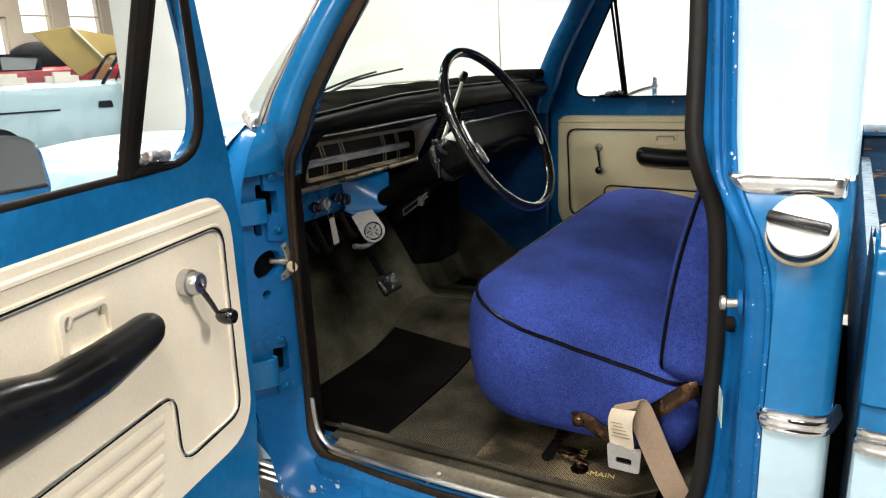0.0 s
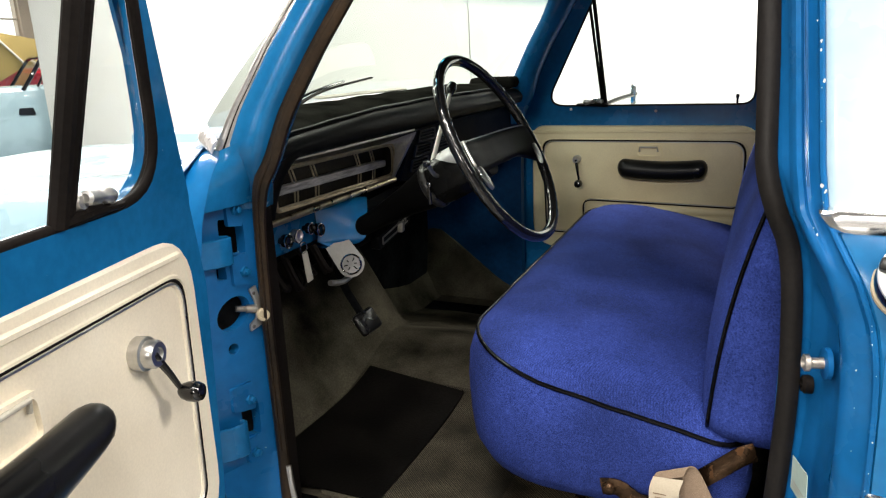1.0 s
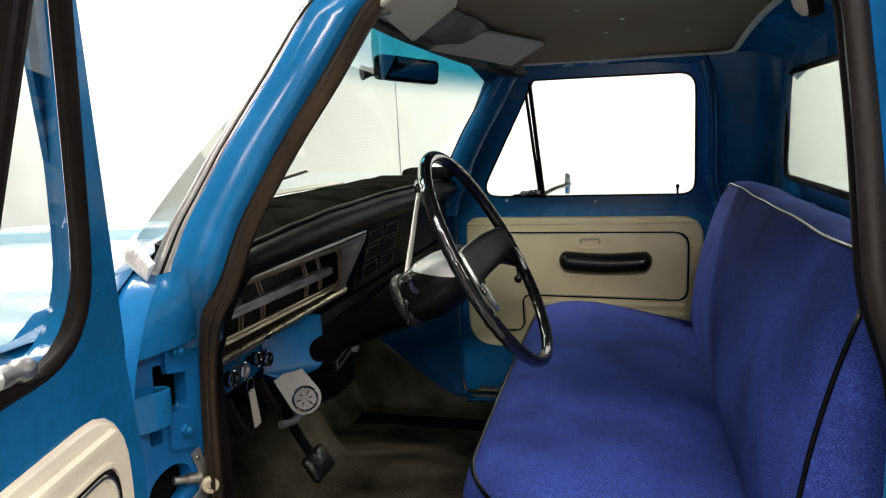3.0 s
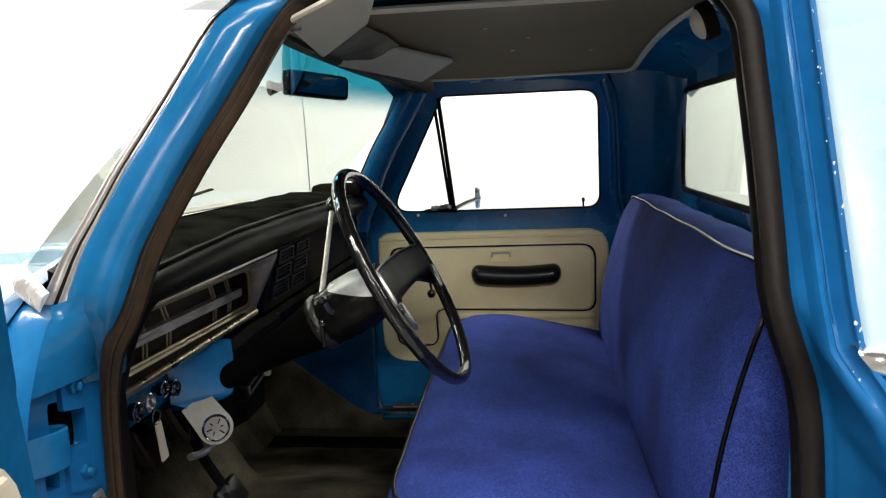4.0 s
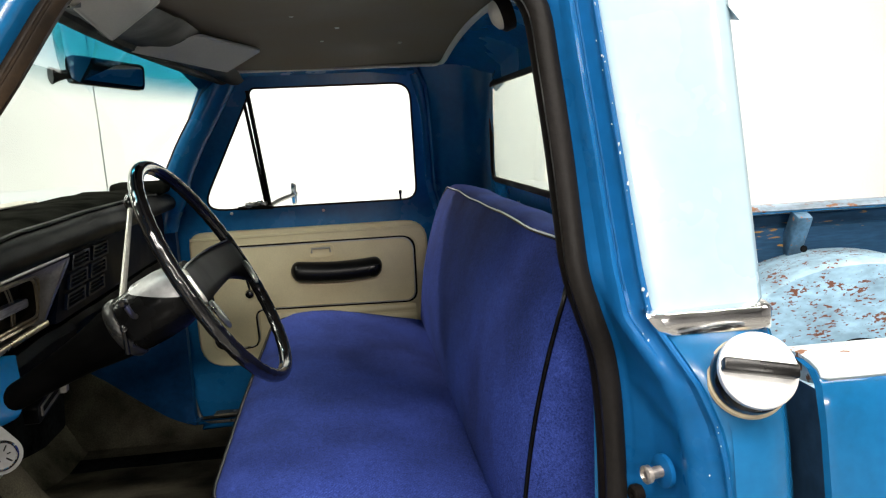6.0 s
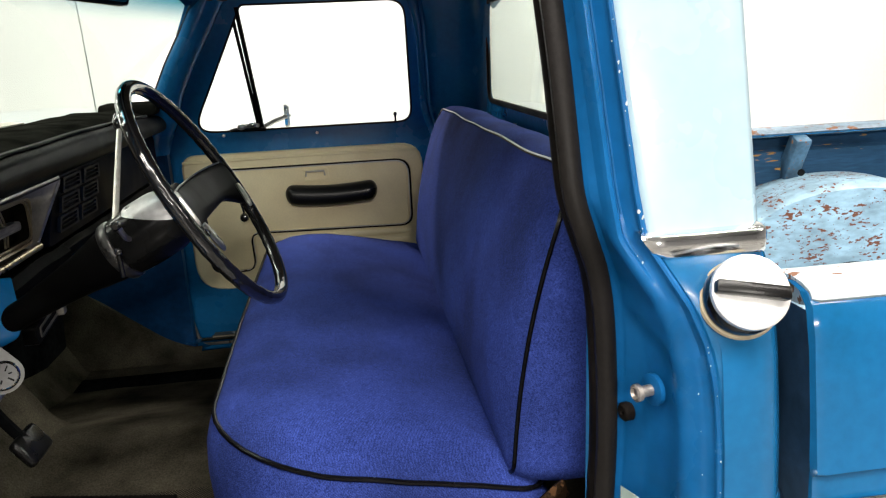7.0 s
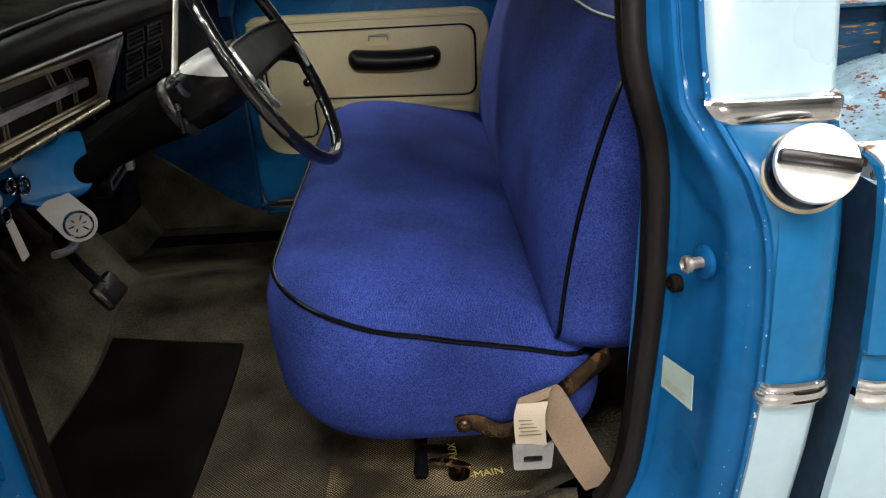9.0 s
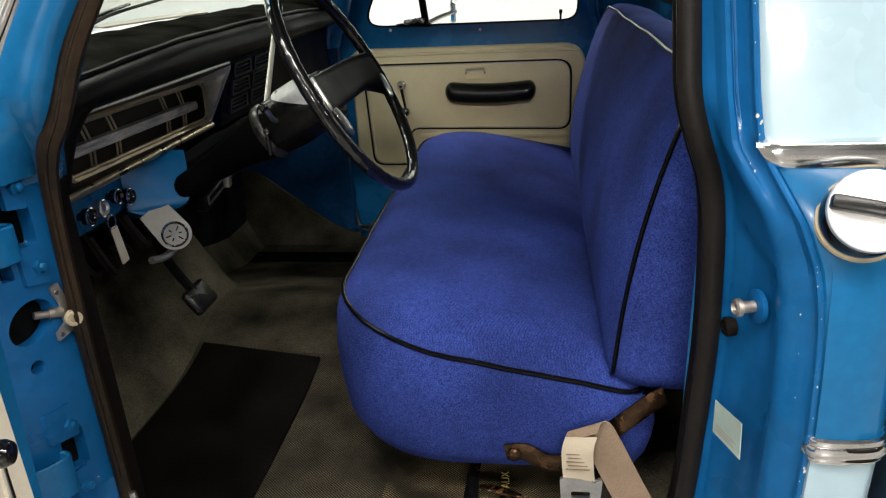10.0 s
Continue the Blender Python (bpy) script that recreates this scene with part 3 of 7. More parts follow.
    for s, dx, dy in [(k / 12, 0.0, 0.0) for k in range(13)] + [(1, 0.008, 0.003), (1, 0.014, 0.010), (1, 0.017, 0.024), (1, 0.018, 0.06)]:
        row = []
        for y, z in ((0.062, 1.2515), (0.046, 1.2510), (0.0390, 1.2490), (0.0365, 1.2450), (0.0355, 1.2350), (0.0360, 1.2240), (0.0385, 1.2205), (0.045, 1.2190), (0.060, 1.2188)):
            x0 = -0.020 + max(0, 1.243 - z) * 0.9
            row.append(f(x0 + (0.130 - x0) * s + dx * 0.5, y + dy + 0.008 * max(0, 1 - s * 12), z))
        rows.append(row)
    skin(bm, rows)
    part("belt_strip", bm, CHROME, truck, "bright chrome belt strip")
    bm = bmesh.new()
    for dz, r in ((0.009, 0.0065), (-0.002, 0.0105), (-0.013, 0.0055)):
        pts = [f(*p) for p in ((0.056, skin_y(0.9) + 0.004, 0.905 + dz), (0.064, skin_y(0.9) - 0.006, 0.905 + dz), (0.09, skin_y(0.9) - 0.008, 0.905 + dz), (0.128, skin_y(0.9) - 0.002, 0.905 + dz), (0.146, skin_y(0.9) + 0.018, 0.905 + dz), (0.154, skin_y(0.9) + 0.05, 0.905 + dz))]
        tube(bm, spline(pts, 4), r, 8, flat=0.8, side=(0, 1, 0))
    for dz in (0.0042, -0.0092):
        bm2 = bmesh.new()
        pts = [f(*p) for p in ((0.062, skin_y(0.9) - 0.002, 0.905 + dz), (0.095, skin_y(0.9) - 0.0125, 0.905 + dz), (0.128, skin_y(0.9) - 0.0075, 0.905 + dz), (0.148, skin_y(0.9) + 0.014, 0.905 + dz))]
        tube(bm2, spline(pts, 5), 0.0022, 6)
        part("moulding_groove", bm2, RUBBER, truck, "dark line in the moulding")
    part("side_moulding", bm, CHROME, truck, "ribbed chrome side moulding with rust at its end")
    return jamb


cab_corner(same, "near")
cab_corner(far, "far")


def front_pillar(f):
    bm = bmesh.new()
    rows = []
    for z in steps(1.192, 1.70, 24):
        xs, dy, so = lerp(FRONT_SEAL, z), door_y(z), skin_y(z) if z > 1.24 else 0.055 - (1.24 - z) * 0.4
        k = max(0.0, min(1.0, (1.31 - z) / 0.10))
        pts = [(xs - 0.012, dy + 0.04), (xs - 0.004, dy + 0.006), (xs - 0.010, dy - 0.018), (xs - 0.014, so + 0.004), (xs - 0.024, so - 0.002), (xs - 0.050, so - 0.005),
               (xs - 0.074, so - 0.001), (xs - 0.084, so + 0.010), (xs - 0.09, so + 0.04), (xs - 0.085, dy + 0.05), (xs - 0.05, dy + 0.06)]
        row = []
        for n_, (x, y) in enumerate(pts):
            if 2 <= n_ <= 7:
                y = y * (1 - k) + k * (0.004 + max(-0.004, min(0.12, 0.122 - 2.065 * (-0.944 - x))))
            row.append(f(x, y, z))
        rows.append(row)
    skin(bm, rows, True, False, cap=True)
    part("windshield_pillar", bm, BLUE, truck, "blue painted windshield pillar", 75)
    def trim_at(k, z, lift):
        """k: 0 beside the pillar, 1 at the glass; the band widens downwards."""
        wide = lerp([(1.285, 0.052), (1.40, 0.036), (1.70, 0.020)], z)
        return f(lerp(FRONT_SEAL, z) - 0.077 - wide * k - 0.03 * max(0, 1.30 - z), skin_y(z) + 0.012 + 0.30 * wide * k - lift, z)
    if f is not same:
        bm = bmesh.new()
        tube(bm, [f(lerp(FRONT_SEAL, z) - 0.094, skin_y(z) + 0.028, z) for z in steps(1.30, 1.68, 12)], 0.011, 8)
        part("windshield_side_seal", bm, RUBBER, truck, "black rubber down the windshield's side")
        return
    for nm, m_, k0, k1, lift, lab in (("windshield_trim", STEEL, 0.0, 0.40, 0.006, "dull bright windshield trim"), ("windshield_trim", STEEL, 0.55, 1.0, 0.005, "dull bright windshield trim"), ("trim_gap", RUBBER, 0.36, 0.60, 0.0, "dark rubber line in the windshield trim")):
        bm = bmesh.new()
        skin(bm, [[trim_at(k0 + (k1 - k0) * t, z, lift * math.sin(math.pi * t) ** 0.5 if 0 < t < 1 else 0.0) for t in steps(0, 1, 6)] for z in steps(1.288, 1.70, 18)])
        part(nm, bm, m_, truck, lab)


front_pillar(same)
front_pillar(far)


def hinge_pillar(f, detailed):
    """The post that carries the door's hinges, with its holes."""
    def at(u, z, w):
        """u: 0 at the seal, 1 at the outer edge; w: depth behind the face."""
        if z < 0.70 and u > 0.5:
            u = 0.5 + (u - 0.5) * (1 - 1.05 * (0.70 - z) / 0.30)
        x = -0.944 - 0.062 * u - 0.03 * max(0, u - 0.7) - w
        y = 0.122 - 0.128 * u + 0.02 * w
        return f(x, y, z)
    bm = bmesh.new()
    bands = [(0.40, 0.50, None), (0.50, 0.60, None), (0.60, 0.735, None), (0.735, 0.822, [(0.27, 0.742), (0.53, 0.748), (0.53, 0.815), (0.27, 0.812)]), (0.822, 0.90, None), (0.90, 0.955, "round"),
             (0.955, 1.045, "oval"), (1.045, 1.103, [(0.49, 1.068), (0.62, 1.070), (0.62, 1.096), (0.49, 1.092)]), (1.103, 1.19, [(0.19, 1.110), (0.53, 1.112), (0.53, 1.181), (0.19, 1.178)]), (1.19, 1.23, None)]
    for z0, z1, hole in bands:
        edge = [(0.0, z0), (0.5, z0), (1.0, z0), (1.0, z1), (0.5, z1), (0.0, z1)]
        if hole is None or not detailed:
            for u0, u1 in ((0, 0.33), (0.33, 0.7), (0.7, 0.9), (0.9, 1.0)):
                skin(bm, [[at(u0, z0, 0), at(u0, z1, 0)], [at(u1, z0, 0), at(u1, z1, 0)]])
            continue
        if hole == "oval":
            hole = [(0.46 + 0.235 * math.cos(a), 1.000 + 0.031 * math.sin(a) - 0.008 * math.cos(a)) for a in [2 * math.pi * i / 28 for i in range(28)]]
        elif hole == "round":
            hole = [(0.52 + 0.075 * math.cos(a), 0.931 + 0.011 * math.sin(a)) for a in [2 * math.pi * i / 20 for i in range(20)]]
        else:
            hole = rounded([(u, z, 0.02) for u, z in hole], 3)
        ring(bm, edge, hole, at, 0, 0.02, 72)
    for u0, u1, w0, w1 in ((0, -0.05, 0, 0.02), (1.0, 1.04, 0, 0.05)):
        skin(bm, [[at(u0, z, w0) for z in (0.40, 0.5, 0.6, 0.7, 0.8, 1.23)], [at(u1, z, w1) for z in (0.40, 0.5, 0.6, 0.7, 0.8, 1.23)]])
    part("hinge_post", bm, BLUE_WORN, truck, "chipped blue hinge post with access holes")
    # Near-black sheet set behind the holes in place of their shade.
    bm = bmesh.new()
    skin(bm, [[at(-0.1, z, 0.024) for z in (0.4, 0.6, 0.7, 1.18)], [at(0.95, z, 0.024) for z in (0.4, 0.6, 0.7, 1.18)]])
    part("post_shade_sheet", bm, DARK, truck, "near-black sheet for the shade inside the hinge post")
    if not detailed:
        return
    for z0, z1, us in ((1.098, 1.150, 0.0), (0.716, 0.784, 0.09)):
        bm = bmesh.new()
        way = spline([Vector(at(u + us, 1.0, w)) - Vector((0, 0, 1.0)) for u, w in ((0.54, 0.025), (0.46, 0.006), (0.445, -0.008), (0.52, -0.018), (0.68, -0.022), (0.9, -0.022), (1.2, -0.014), (1.5, 0.0))], 5)
        rows = []
        for k, p in enumerate(way):
            d = (way[min(k + 1, len(way) - 1)] - way[max(k - 1, 0)]).normalized()
            n_ = Vector((d.y, -d.x, 0)) * 0.003
            rows.append([p + n_ * a_ + Vector((0, 0, z_)) for a_, z_ in ((1, z0 + 0.002), (1, z1 - 0.002), (0.4, z1), (-0.4, z1), (-1, z1 - 0.002), (-1, z0 + 0.002), (-0.4, z0), (0.4, z0))])
        skin(bm, rows, True, False, cap=True)
        part("hinge_arm", bm, BLUE, truck, "blue painted door hinge arm")
    for u0, u1, z0, z1, bu, bz in ((0.23, 0.43, 1.163, 1.213, 0.30, 1.195), (0.20, 0.44, 1.051, 1.113, 0.27, 1.077), (0.34, 0.66, 0.800, 0.858, 0.41, 0.822), (0.33, 0.54, 0.686, 0.744, 0.42, 0.708)):
        bm = bmesh.new()
        plate(bm, rounded([(u0, z0, 0.02), (u1, z0 + 0.004, 0.01), (u1, z1 - 0.004, 0.01), (u0, z1, 0.03)], 3), at, 0.001, -0.007, 0.0)
        leaf = part("hinge_leaf", bm, BLUE_WORN, truck, "blue painted hinge leaf bolted to the post")
        bm = bmesh.new()
        lathe(bm, [(0.011, 0.0), (0.011, 0.009), (0.0065, 0.010), (0.0065, 0.016), (0.005, 0.017)], at(bu, bz, 0), Vector(at(bu, bz, -1)) - Vector(at(bu, bz, 0)), 6)
        part("hinge_bolt", bm, BLUE, leaf, "blue painted hinge bolt")
    bm = bmesh.new()
    plate(bm, rounded([(0.26, 1.040, 0.01), (0.16, 1.046, 0.01), (0.12, 1.022, 0.02), (0.06, 1.000, 0.02), (0.07, 0.976, 0.01), (0.14, 0.966, 0.01), (0.29, 0.958, 0.005), (0.29, 0.972, 0.005), (0.19, 0.982, 0.01), (0.175, 1.004, 0.01), (0.20, 1.020, 0.01)], 3), at, -0.004, -0.008)
    strap = part("check_strap_bracket", bm, STEEL, truck, "bare steel door check bracket")
    for u, z in ((0.20, 1.032), (0.25, 0.967)):
        bm = bmesh.new()
        lathe(bm, [(0.004, 0.0), (0.0035, 0.0015), (0.001, 0.002)], at(u, z, -0.008), Vector(at(0, 0, -1)) - Vector(at(0, 0, 0)), 10)
        part("bracket_rivet", bm, SCUFF, strap)
    bm = bmesh.new()
    n = Vector(at(0, 0, -1)) - Vector(at(0, 0, 0))
    lathe(bm, [(0.0115, 0.0), (0.0125, 0.002), (0.0125, 0.010), (0.0105, 0.0125), (0.0060, 0.0125), (0.0050, 0.008)], Vector(at(0.115, 0.989, 0.0)) + Vector((0.012, -0.003, 0)), (0.76, -0.64, 0.06), 20)
    part("check_roller", bm, SEAL, strap, "yellowed plastic roller")
    bm = bmesh.new()
    tube(bm, [at(0.16, 0.999, -0.004), at(0.27, 1.002, 0.002), at(0.275, 1.002, 0.002), at(0.39, 1.006, 0.006)], [0.0085, 0.0085, 0.006, 0.006], 10)
    part("check_pin", bm, SCUFF, strap, "worn check pin")


hinge_pillar(same, True)
hinge_pillar(far, False)


def seal_loop(f, name, upto, material, lab, r=0.0135):
    bm = bmesh.new()
    way = spline([f(*p) for p in upto], 4)
    if r == "tapered":
        r = [lerp([(1.15, 0.0125), (1.30, 0.0175)], p[2]) for p in way]
    tube(bm, way, r, 10, flat=0.75, side=(0, 1, 0))
    part(name, bm, material, truck, lab)


def seals(f):
    front = [(lerp(FRONT_SEAL, z) - lerp([(1.15, 0.0), (1.30, 0.004)], z), door_y(z) - 0.010, z) for z in (0.60, 0.70, 0.85, 1.0, 1.15, 1.235, 1.287, 1.37, 1.471, 1.556, 1.645, 1.675)]
    top = [(-0.60, door_y(1.69) - 0.002, 1.692), (-0.40, door_y(1.70), 1.698), (-0.22, door_y(1.69), 1.692)]
    rear = [(lerp(REAR_SEAL, z), door_y(z) - 0.004, z) for z in (1.66, 1.62, 1.55, 1.45, 1.36, 1.29, 1.235, 1.18, 1.10, 0.95, 0.80, 0.73, 0.66, 0.61, 0.575)]
    if f is same:
        front = [(-0.17, 0.078, 0.538), (-0.34, 0.068, 0.534), (-0.52, 0.064, 0.532), (-0.70, 0.068, 0.532), (-0.80, 0.074, 0.534), (-0.855, 0.076, 0.536), (-0.896, 0.082, 0.552), (-0.918, 0.091, 0.588), (-0.926, 0.100, 0.635)] + front[1:]
    seal_loop(f, "front_door_seal", front, RUBBER_BROWN, "perished brown rubber door seal", "tapered" if f is same else 0.009)
    seal_loop(f, "top_door_seal", [front[-1]] + top + [rear[0]], SEAL_GREY, "weathered grey rubber door seal")
    seal_loop(f, "rear_door_seal", rear, SEAL_GREY, "weathered grey rubber door seal", 0.0145 if f is same else 0.009)
    if f is same:
        bm = bmesh.new()
        tube(bm, spline([(x + 0.004, y - 0.010, z) for x, y, z in front[9:]], 4), 0.0034, 8)
        part("seal_lip", bm, RUBBER_BROWN, truck, "worn lip along the brown door seal")
        bm = bmesh.new()
        tube(bm, spline([f(x - 0.001, y + 0.030, z) for x, y, z in rear], 4), 0.0125, 10, flat=1.2, side=(0, 1, 0))
        part("seal_flap", bm, RUBBER, truck, "black inner flap of the door seal")
    bm = bmesh.new()
    tube(bm, spline([f(*p) for p in ((-0.915, 0.101, 0.668), (-0.909, 0.097, 0.625), (-0.900, 0.094, 0.588), (-0.877, 0.090, 0.566), (-0.843, 0.085, 0.559), (-0.7, 0.077, 0.557), (-0.5, 0.074, 0.557), (-0.25, 0.083, 0.558), (-0.13, 0.102, 0.567))], 5), 0.0062, 8, flat=0.8, side=(0, -0.25, 1))
    part("sill_edge_trim", bm, STEEL, truck, "bright worn edge trim along the sill")


seals(same)
bm = bmesh.new()
tube(bm, spline([far(x - 0.02, y, z - 0.045) for x, y, z in ((-0.918, 0.101, 0.71), (-0.915, 0.101, 0.668), (-0.909, 0.097, 0.625), (-0.900, 0.094, 0.588), (-0.877, 0.090, 0.566), (-0.843, 0.085, 0.559), (-0.7, 0.077, 0.557), (-0.5, 0.074, 0.557))], 5), 0.0075, 8, flat=0.8, side=(0, 0.25, 1))
part("sill_edge_trim", bm, SCUFF, truck, "worn edge trim along the far sill")
# Blue tubes added to plug the light leaking around the far door.
seal_loop(far, "rear_door_seal", [(lerp(REAR_SEAL, z), door_y(z) + 0.004, z) for z in (1.66, 1.55, 1.45, 1.36, 1.29, 1.235, 1.18, 1.10, 0.95, 0.80, 0.62)], BLUE, "blue tube added to block light at the far door frame", 0.016)
seal_loop(far, "top_door_seal", [(-0.66, door_y(1.69), 1.688), (-0.40, door_y(1.70), 1.696), (-0.15, door_y(1.66), 1.67)], BLUE, "blue tube added to block light at the far door frame", 0.016)


def sill(f):
    bm = bmesh.new()
    prof = [(0.16, 0.548), (0.115, 0.546), (0.07, 0.540), (0.045, 0.525), (0.038, 0.50), (0.03, 0.49), (0.0, 0.485), (-0.012, 0.47), (-0.014, 0.42), (0.0, 0.37), (0.04, 0.34), (0.2, 0.33)]
    skin(bm, [[f(x, y + 0.6 * max(0, -0.86 - x) * (y < 0.1), z) for y, z in prof] for x in steps(-0.95, 0.06, 24)])
    part("rocker_panel", bm, BLUE_RUST, truck, "blue rocker panel with rusty chipped paint")
    bm = bmesh.new()
    skin(bm, [[f(x, y, z) for y, z in ((0.080, 0.545), (0.083, 0.5525), (0.10, 0.5545), (0.122, 0.5555), (0.128, 0.5595), (0.134, 0.5585), (0.136, 0.550))] for x in steps(-0.866, -0.11, 12)])
    plate_ = part("scuff_plate", bm, surface("worn_tan_sill_strip", (0.20, 0.175, 0.13), 0.42, 0.35, vary=0.25, scale=9, fine=120, bump=0.25, second=(0.085, 0.068, 0.045)), truck, "worn tan metal strip along the sill")
    bm = bmesh.new()
    skin(bm, [[f(x, y, z) for y, z in ((0.130, 0.5535), (0.15, 0.5545), (0.168, 0.5565), (0.184, 0.565))] for x in steps(-0.90, -0.11, 12)])
    part("carpet_edge", bm, CARPET, truck, "dark grimy carpet edge along the sill")
    for x in (-0.80, -0.58, -0.36, -0.16):
        bm = bmesh.new()
        lathe(bm, [(0.006, 0.0), (0.005, 0.002), (0.002, 0.003)], f(x, 0.104, 0.5548), (0, 0, 1), 10)
        part("scuff_screw", bm, STEEL, plate_)


sill(same)
sill(far)

# pressed corner where the hinge post turns into the sill, with its chipped paint
CHIP_TAN = surface("bare_yellow_primer", (0.52, 0.39, 0.13), 0.6, vary=0.2, scale=50, fine=200, bump=0.2, second=(0.30, 0.17, 0.08))
runs = [spline(line, 5) for line in (
    [(-0.938, 0.112, 0.69), (-0.930, 0.104, 0.625), (-0.915, 0.098, 0.57), (-0.89, 0.090, 0.54), (-0.84, 0.082, 0.526), (-0.76, 0.072, 0.522)],
    [(-0.9505, 0.108, 0.69), (-0.951, 0.083, 0.616), (-0.934, 0.080, 0.56), (-0.903, 0.078, 0.532), (-0.84, 0.070, 0.518), (-0.76, 0.060, 0.514)],
    [(-0.954, 0.102, 0.69), (-0.956, 0.075, 0.612), (-0.938, 0.072, 0.552), (-0.905, 0.070, 0.525), (-0.84, 0.062, 0.512), (-0.76, 0.052, 0.511)],
    [(-0.9725, 0.063, 0.69), (-0.965, 0.048, 0.605), (-0.945, 0.042, 0.543), (-0.900, 0.040, 0.512), (-0.82, 0.036, 0.508), (-0.74, 0.034, 0.504)],
    [(-0.9845, 0.0255, 0.69), (-0.965, 0.012, 0.575), (-0.935, 0.008, 0.510), (-0.884, 0.006, 0.494), (-0.80, 0.002, 0.490), (-0.72, 0.0, 0.487)],
    [(-0.996, -0.005, 0.69), (-0.964, -0.006, 0.56), (-0.937, -0.010, 0.490), (-0.886, -0.014, 0.476), (-0.80, -0.016, 0.472), (-0.72, -0.0155, 0.470)],
    [(-0.997, -0.003, 0.68), (-0.967, 0.0, 0.54), (-0.940, -0.002, 0.440), (-0.888, -0.015, 0.42), (-0.80, -0.0165, 0.42), (-0.72, -0.0155, 0.42)])]
bm = bmesh.new()
skin(bm, runs)
part("sill_corner", bm, BLUE_WORN, truck, "pressed blue corner of hinge post and sill")
bm = bmesh.new()
skin(bm, [[(-1.07, 0.012, z), (-1.03, 0.022, z), (-0.995, 0.036, z), (-0.975, 0.050, z)] for z in steps(0.52, 0.66, 6)])
part("fender_flange", bm, SKY, truck, "pale blue folded rear edge of the fender")
for k in range(3):
    bm = bmesh.new()
    tube(bm, [(-1.06, 0.010, 0.522 - 0.018 * k), (-1.01, 0.020, 0.514 - 0.018 * k), (-0.965, 0.034, 0.502 - 0.018 * k)], 0.008, 8, flat=0.7)
    part("rocker_trim", bm, STEEL, truck, "ribbed bright end of the rocker trim")


def on_corner(s, r):
    """s along the corner, r across it, both over the runs above."""
    i, j = min(int(r), len(runs) - 2), min(int(s), len(runs[0]) - 2)
    a = runs[i][j].lerp(runs[i][j + 1], s - j)
    return a.lerp(runs[i + 1][j].lerp(runs[i + 1][j + 1], s - j), r - i)


rnd = random.Random(12)
bm, bm2 = bmesh.new(), bmesh.new()
for s0, r0, ds, dr, k in ((9.2, 4.6, 0.9, 0.35, 4), (11.0, 5.1, 1.0, 0.3, 6), (13.0, 5.2, 1.2, 0.25, 6), (18.6, 3.3, 0.8, 0.5, 5), (20.2, 2.9, 1.3, 0.22, 4), (16.5, 4.1, 0.9, 0.3, 5), (22.0, 4.5, 1.6, 0.3, 6)):
    for q in range(k):
        s1, r1 = s0 + rnd.gauss(0, ds * 0.6), min(5.8, max(1.2, r0 + rnd.gauss(0, dr * 0.6)))
        big = rnd.random() ** 2
        target = bm if rnd.random() < 0.75 else bm2
        rim = [on_corner(min(24.5, max(0, s1 + (0.05 + 0.45 * big) * math.cos(t) * rnd.uniform(0.25, 1.6))), min(5.95, max(1.0, r1 + (0.02 + 0.17 * big) * math.sin(t) * rnd.uniform(0.25, 1.6)))) + Vector((0.0010, -0.0018, 0.0016)) for t in [2 * math.pi * j / 9 for j in range(9)]]
        mid = target.verts.new(sum(rim, Vector()) / 9 + Vector((0.0004, -0.0006, 0.0006)))
        vs_ = [target.verts.new(p) for p in rim]
        for j in range(9):
            target.faces.new((vs_[j], vs_[(j + 1) % 9], mid))
for b_, m_, lab_ in ((bm, CHIP_TAN, "bare yellowed primer where paint has chipped off"), (bm2, SEAT_CHIP, "small pale chips in the blue paint")):
    chips = part("paint_chip", b_, m_, truck, lab_)
    chips["kind"] = "stuff"

# floor pan and toe board, covered
bm = bmesh.new()
rows = []
for y in steps(0.155, 1.645, 60):
    t = (y - YC) / 0.26
    hump = 0.085 * math.exp(-t * t * 1.8)
    edge = 0.02 * max(0, 1 - min(y - 0.155, 1.645 - y) / 0.05)
    row = []
    for x in steps(-1.36, 0.09, 56):
        z = 0.548 - 0.05 * min(1, max(0, (y - 1.2) / 0.25)) + hump + edge + 0.004 * noise.noise(Vector((x * 7, y * 7, 3)))
        foot = -1.10 - 0.16 * min(1, max(0, (y - 0.98) / 0.25))
        if x < foot:
            z += 1.5 * (foot - x) + hump * (foot - x) * 2
        if x > -0.20:
            z += min(0.05, (x + 0.20) * 0.6)
        row.append((x, y, z))
    rows.append(row)
skin(bm, rows)
part("floor_carpet", bm, CARPET, truck, "grimy olive-black carpet over the cab floor")


def covering(name, x0, x1, lift, material, lab):
    bm = bmesh.new()
    rows = []
    for y in steps(0.178, 0.70, 30):
        rows.append([(x, y, 0.5585 + lift + 0.05 * math.exp(-(((y - YC) / 0.26) ** 2) * 1.5) + 0.004 * noise.noise(Vector((x * 7, y * 7, 3))) - (0.004 if min(x - x0, x1 - x) < 0.004 else 0.0)) for x in steps(x0, x1, 36)])
    skin(bm, rows)
    part(name, bm, material, truck, lab)


covering("floor_weave", -0.535, -0.14, 0.004, FLOOR_RUBBER, "worn floor covering with a pale basket weave")
covering("floor_rubber", -0.86, -0.530, 0.0, FLOOR_PLAIN, "worn darker floor covering with a fine weave")

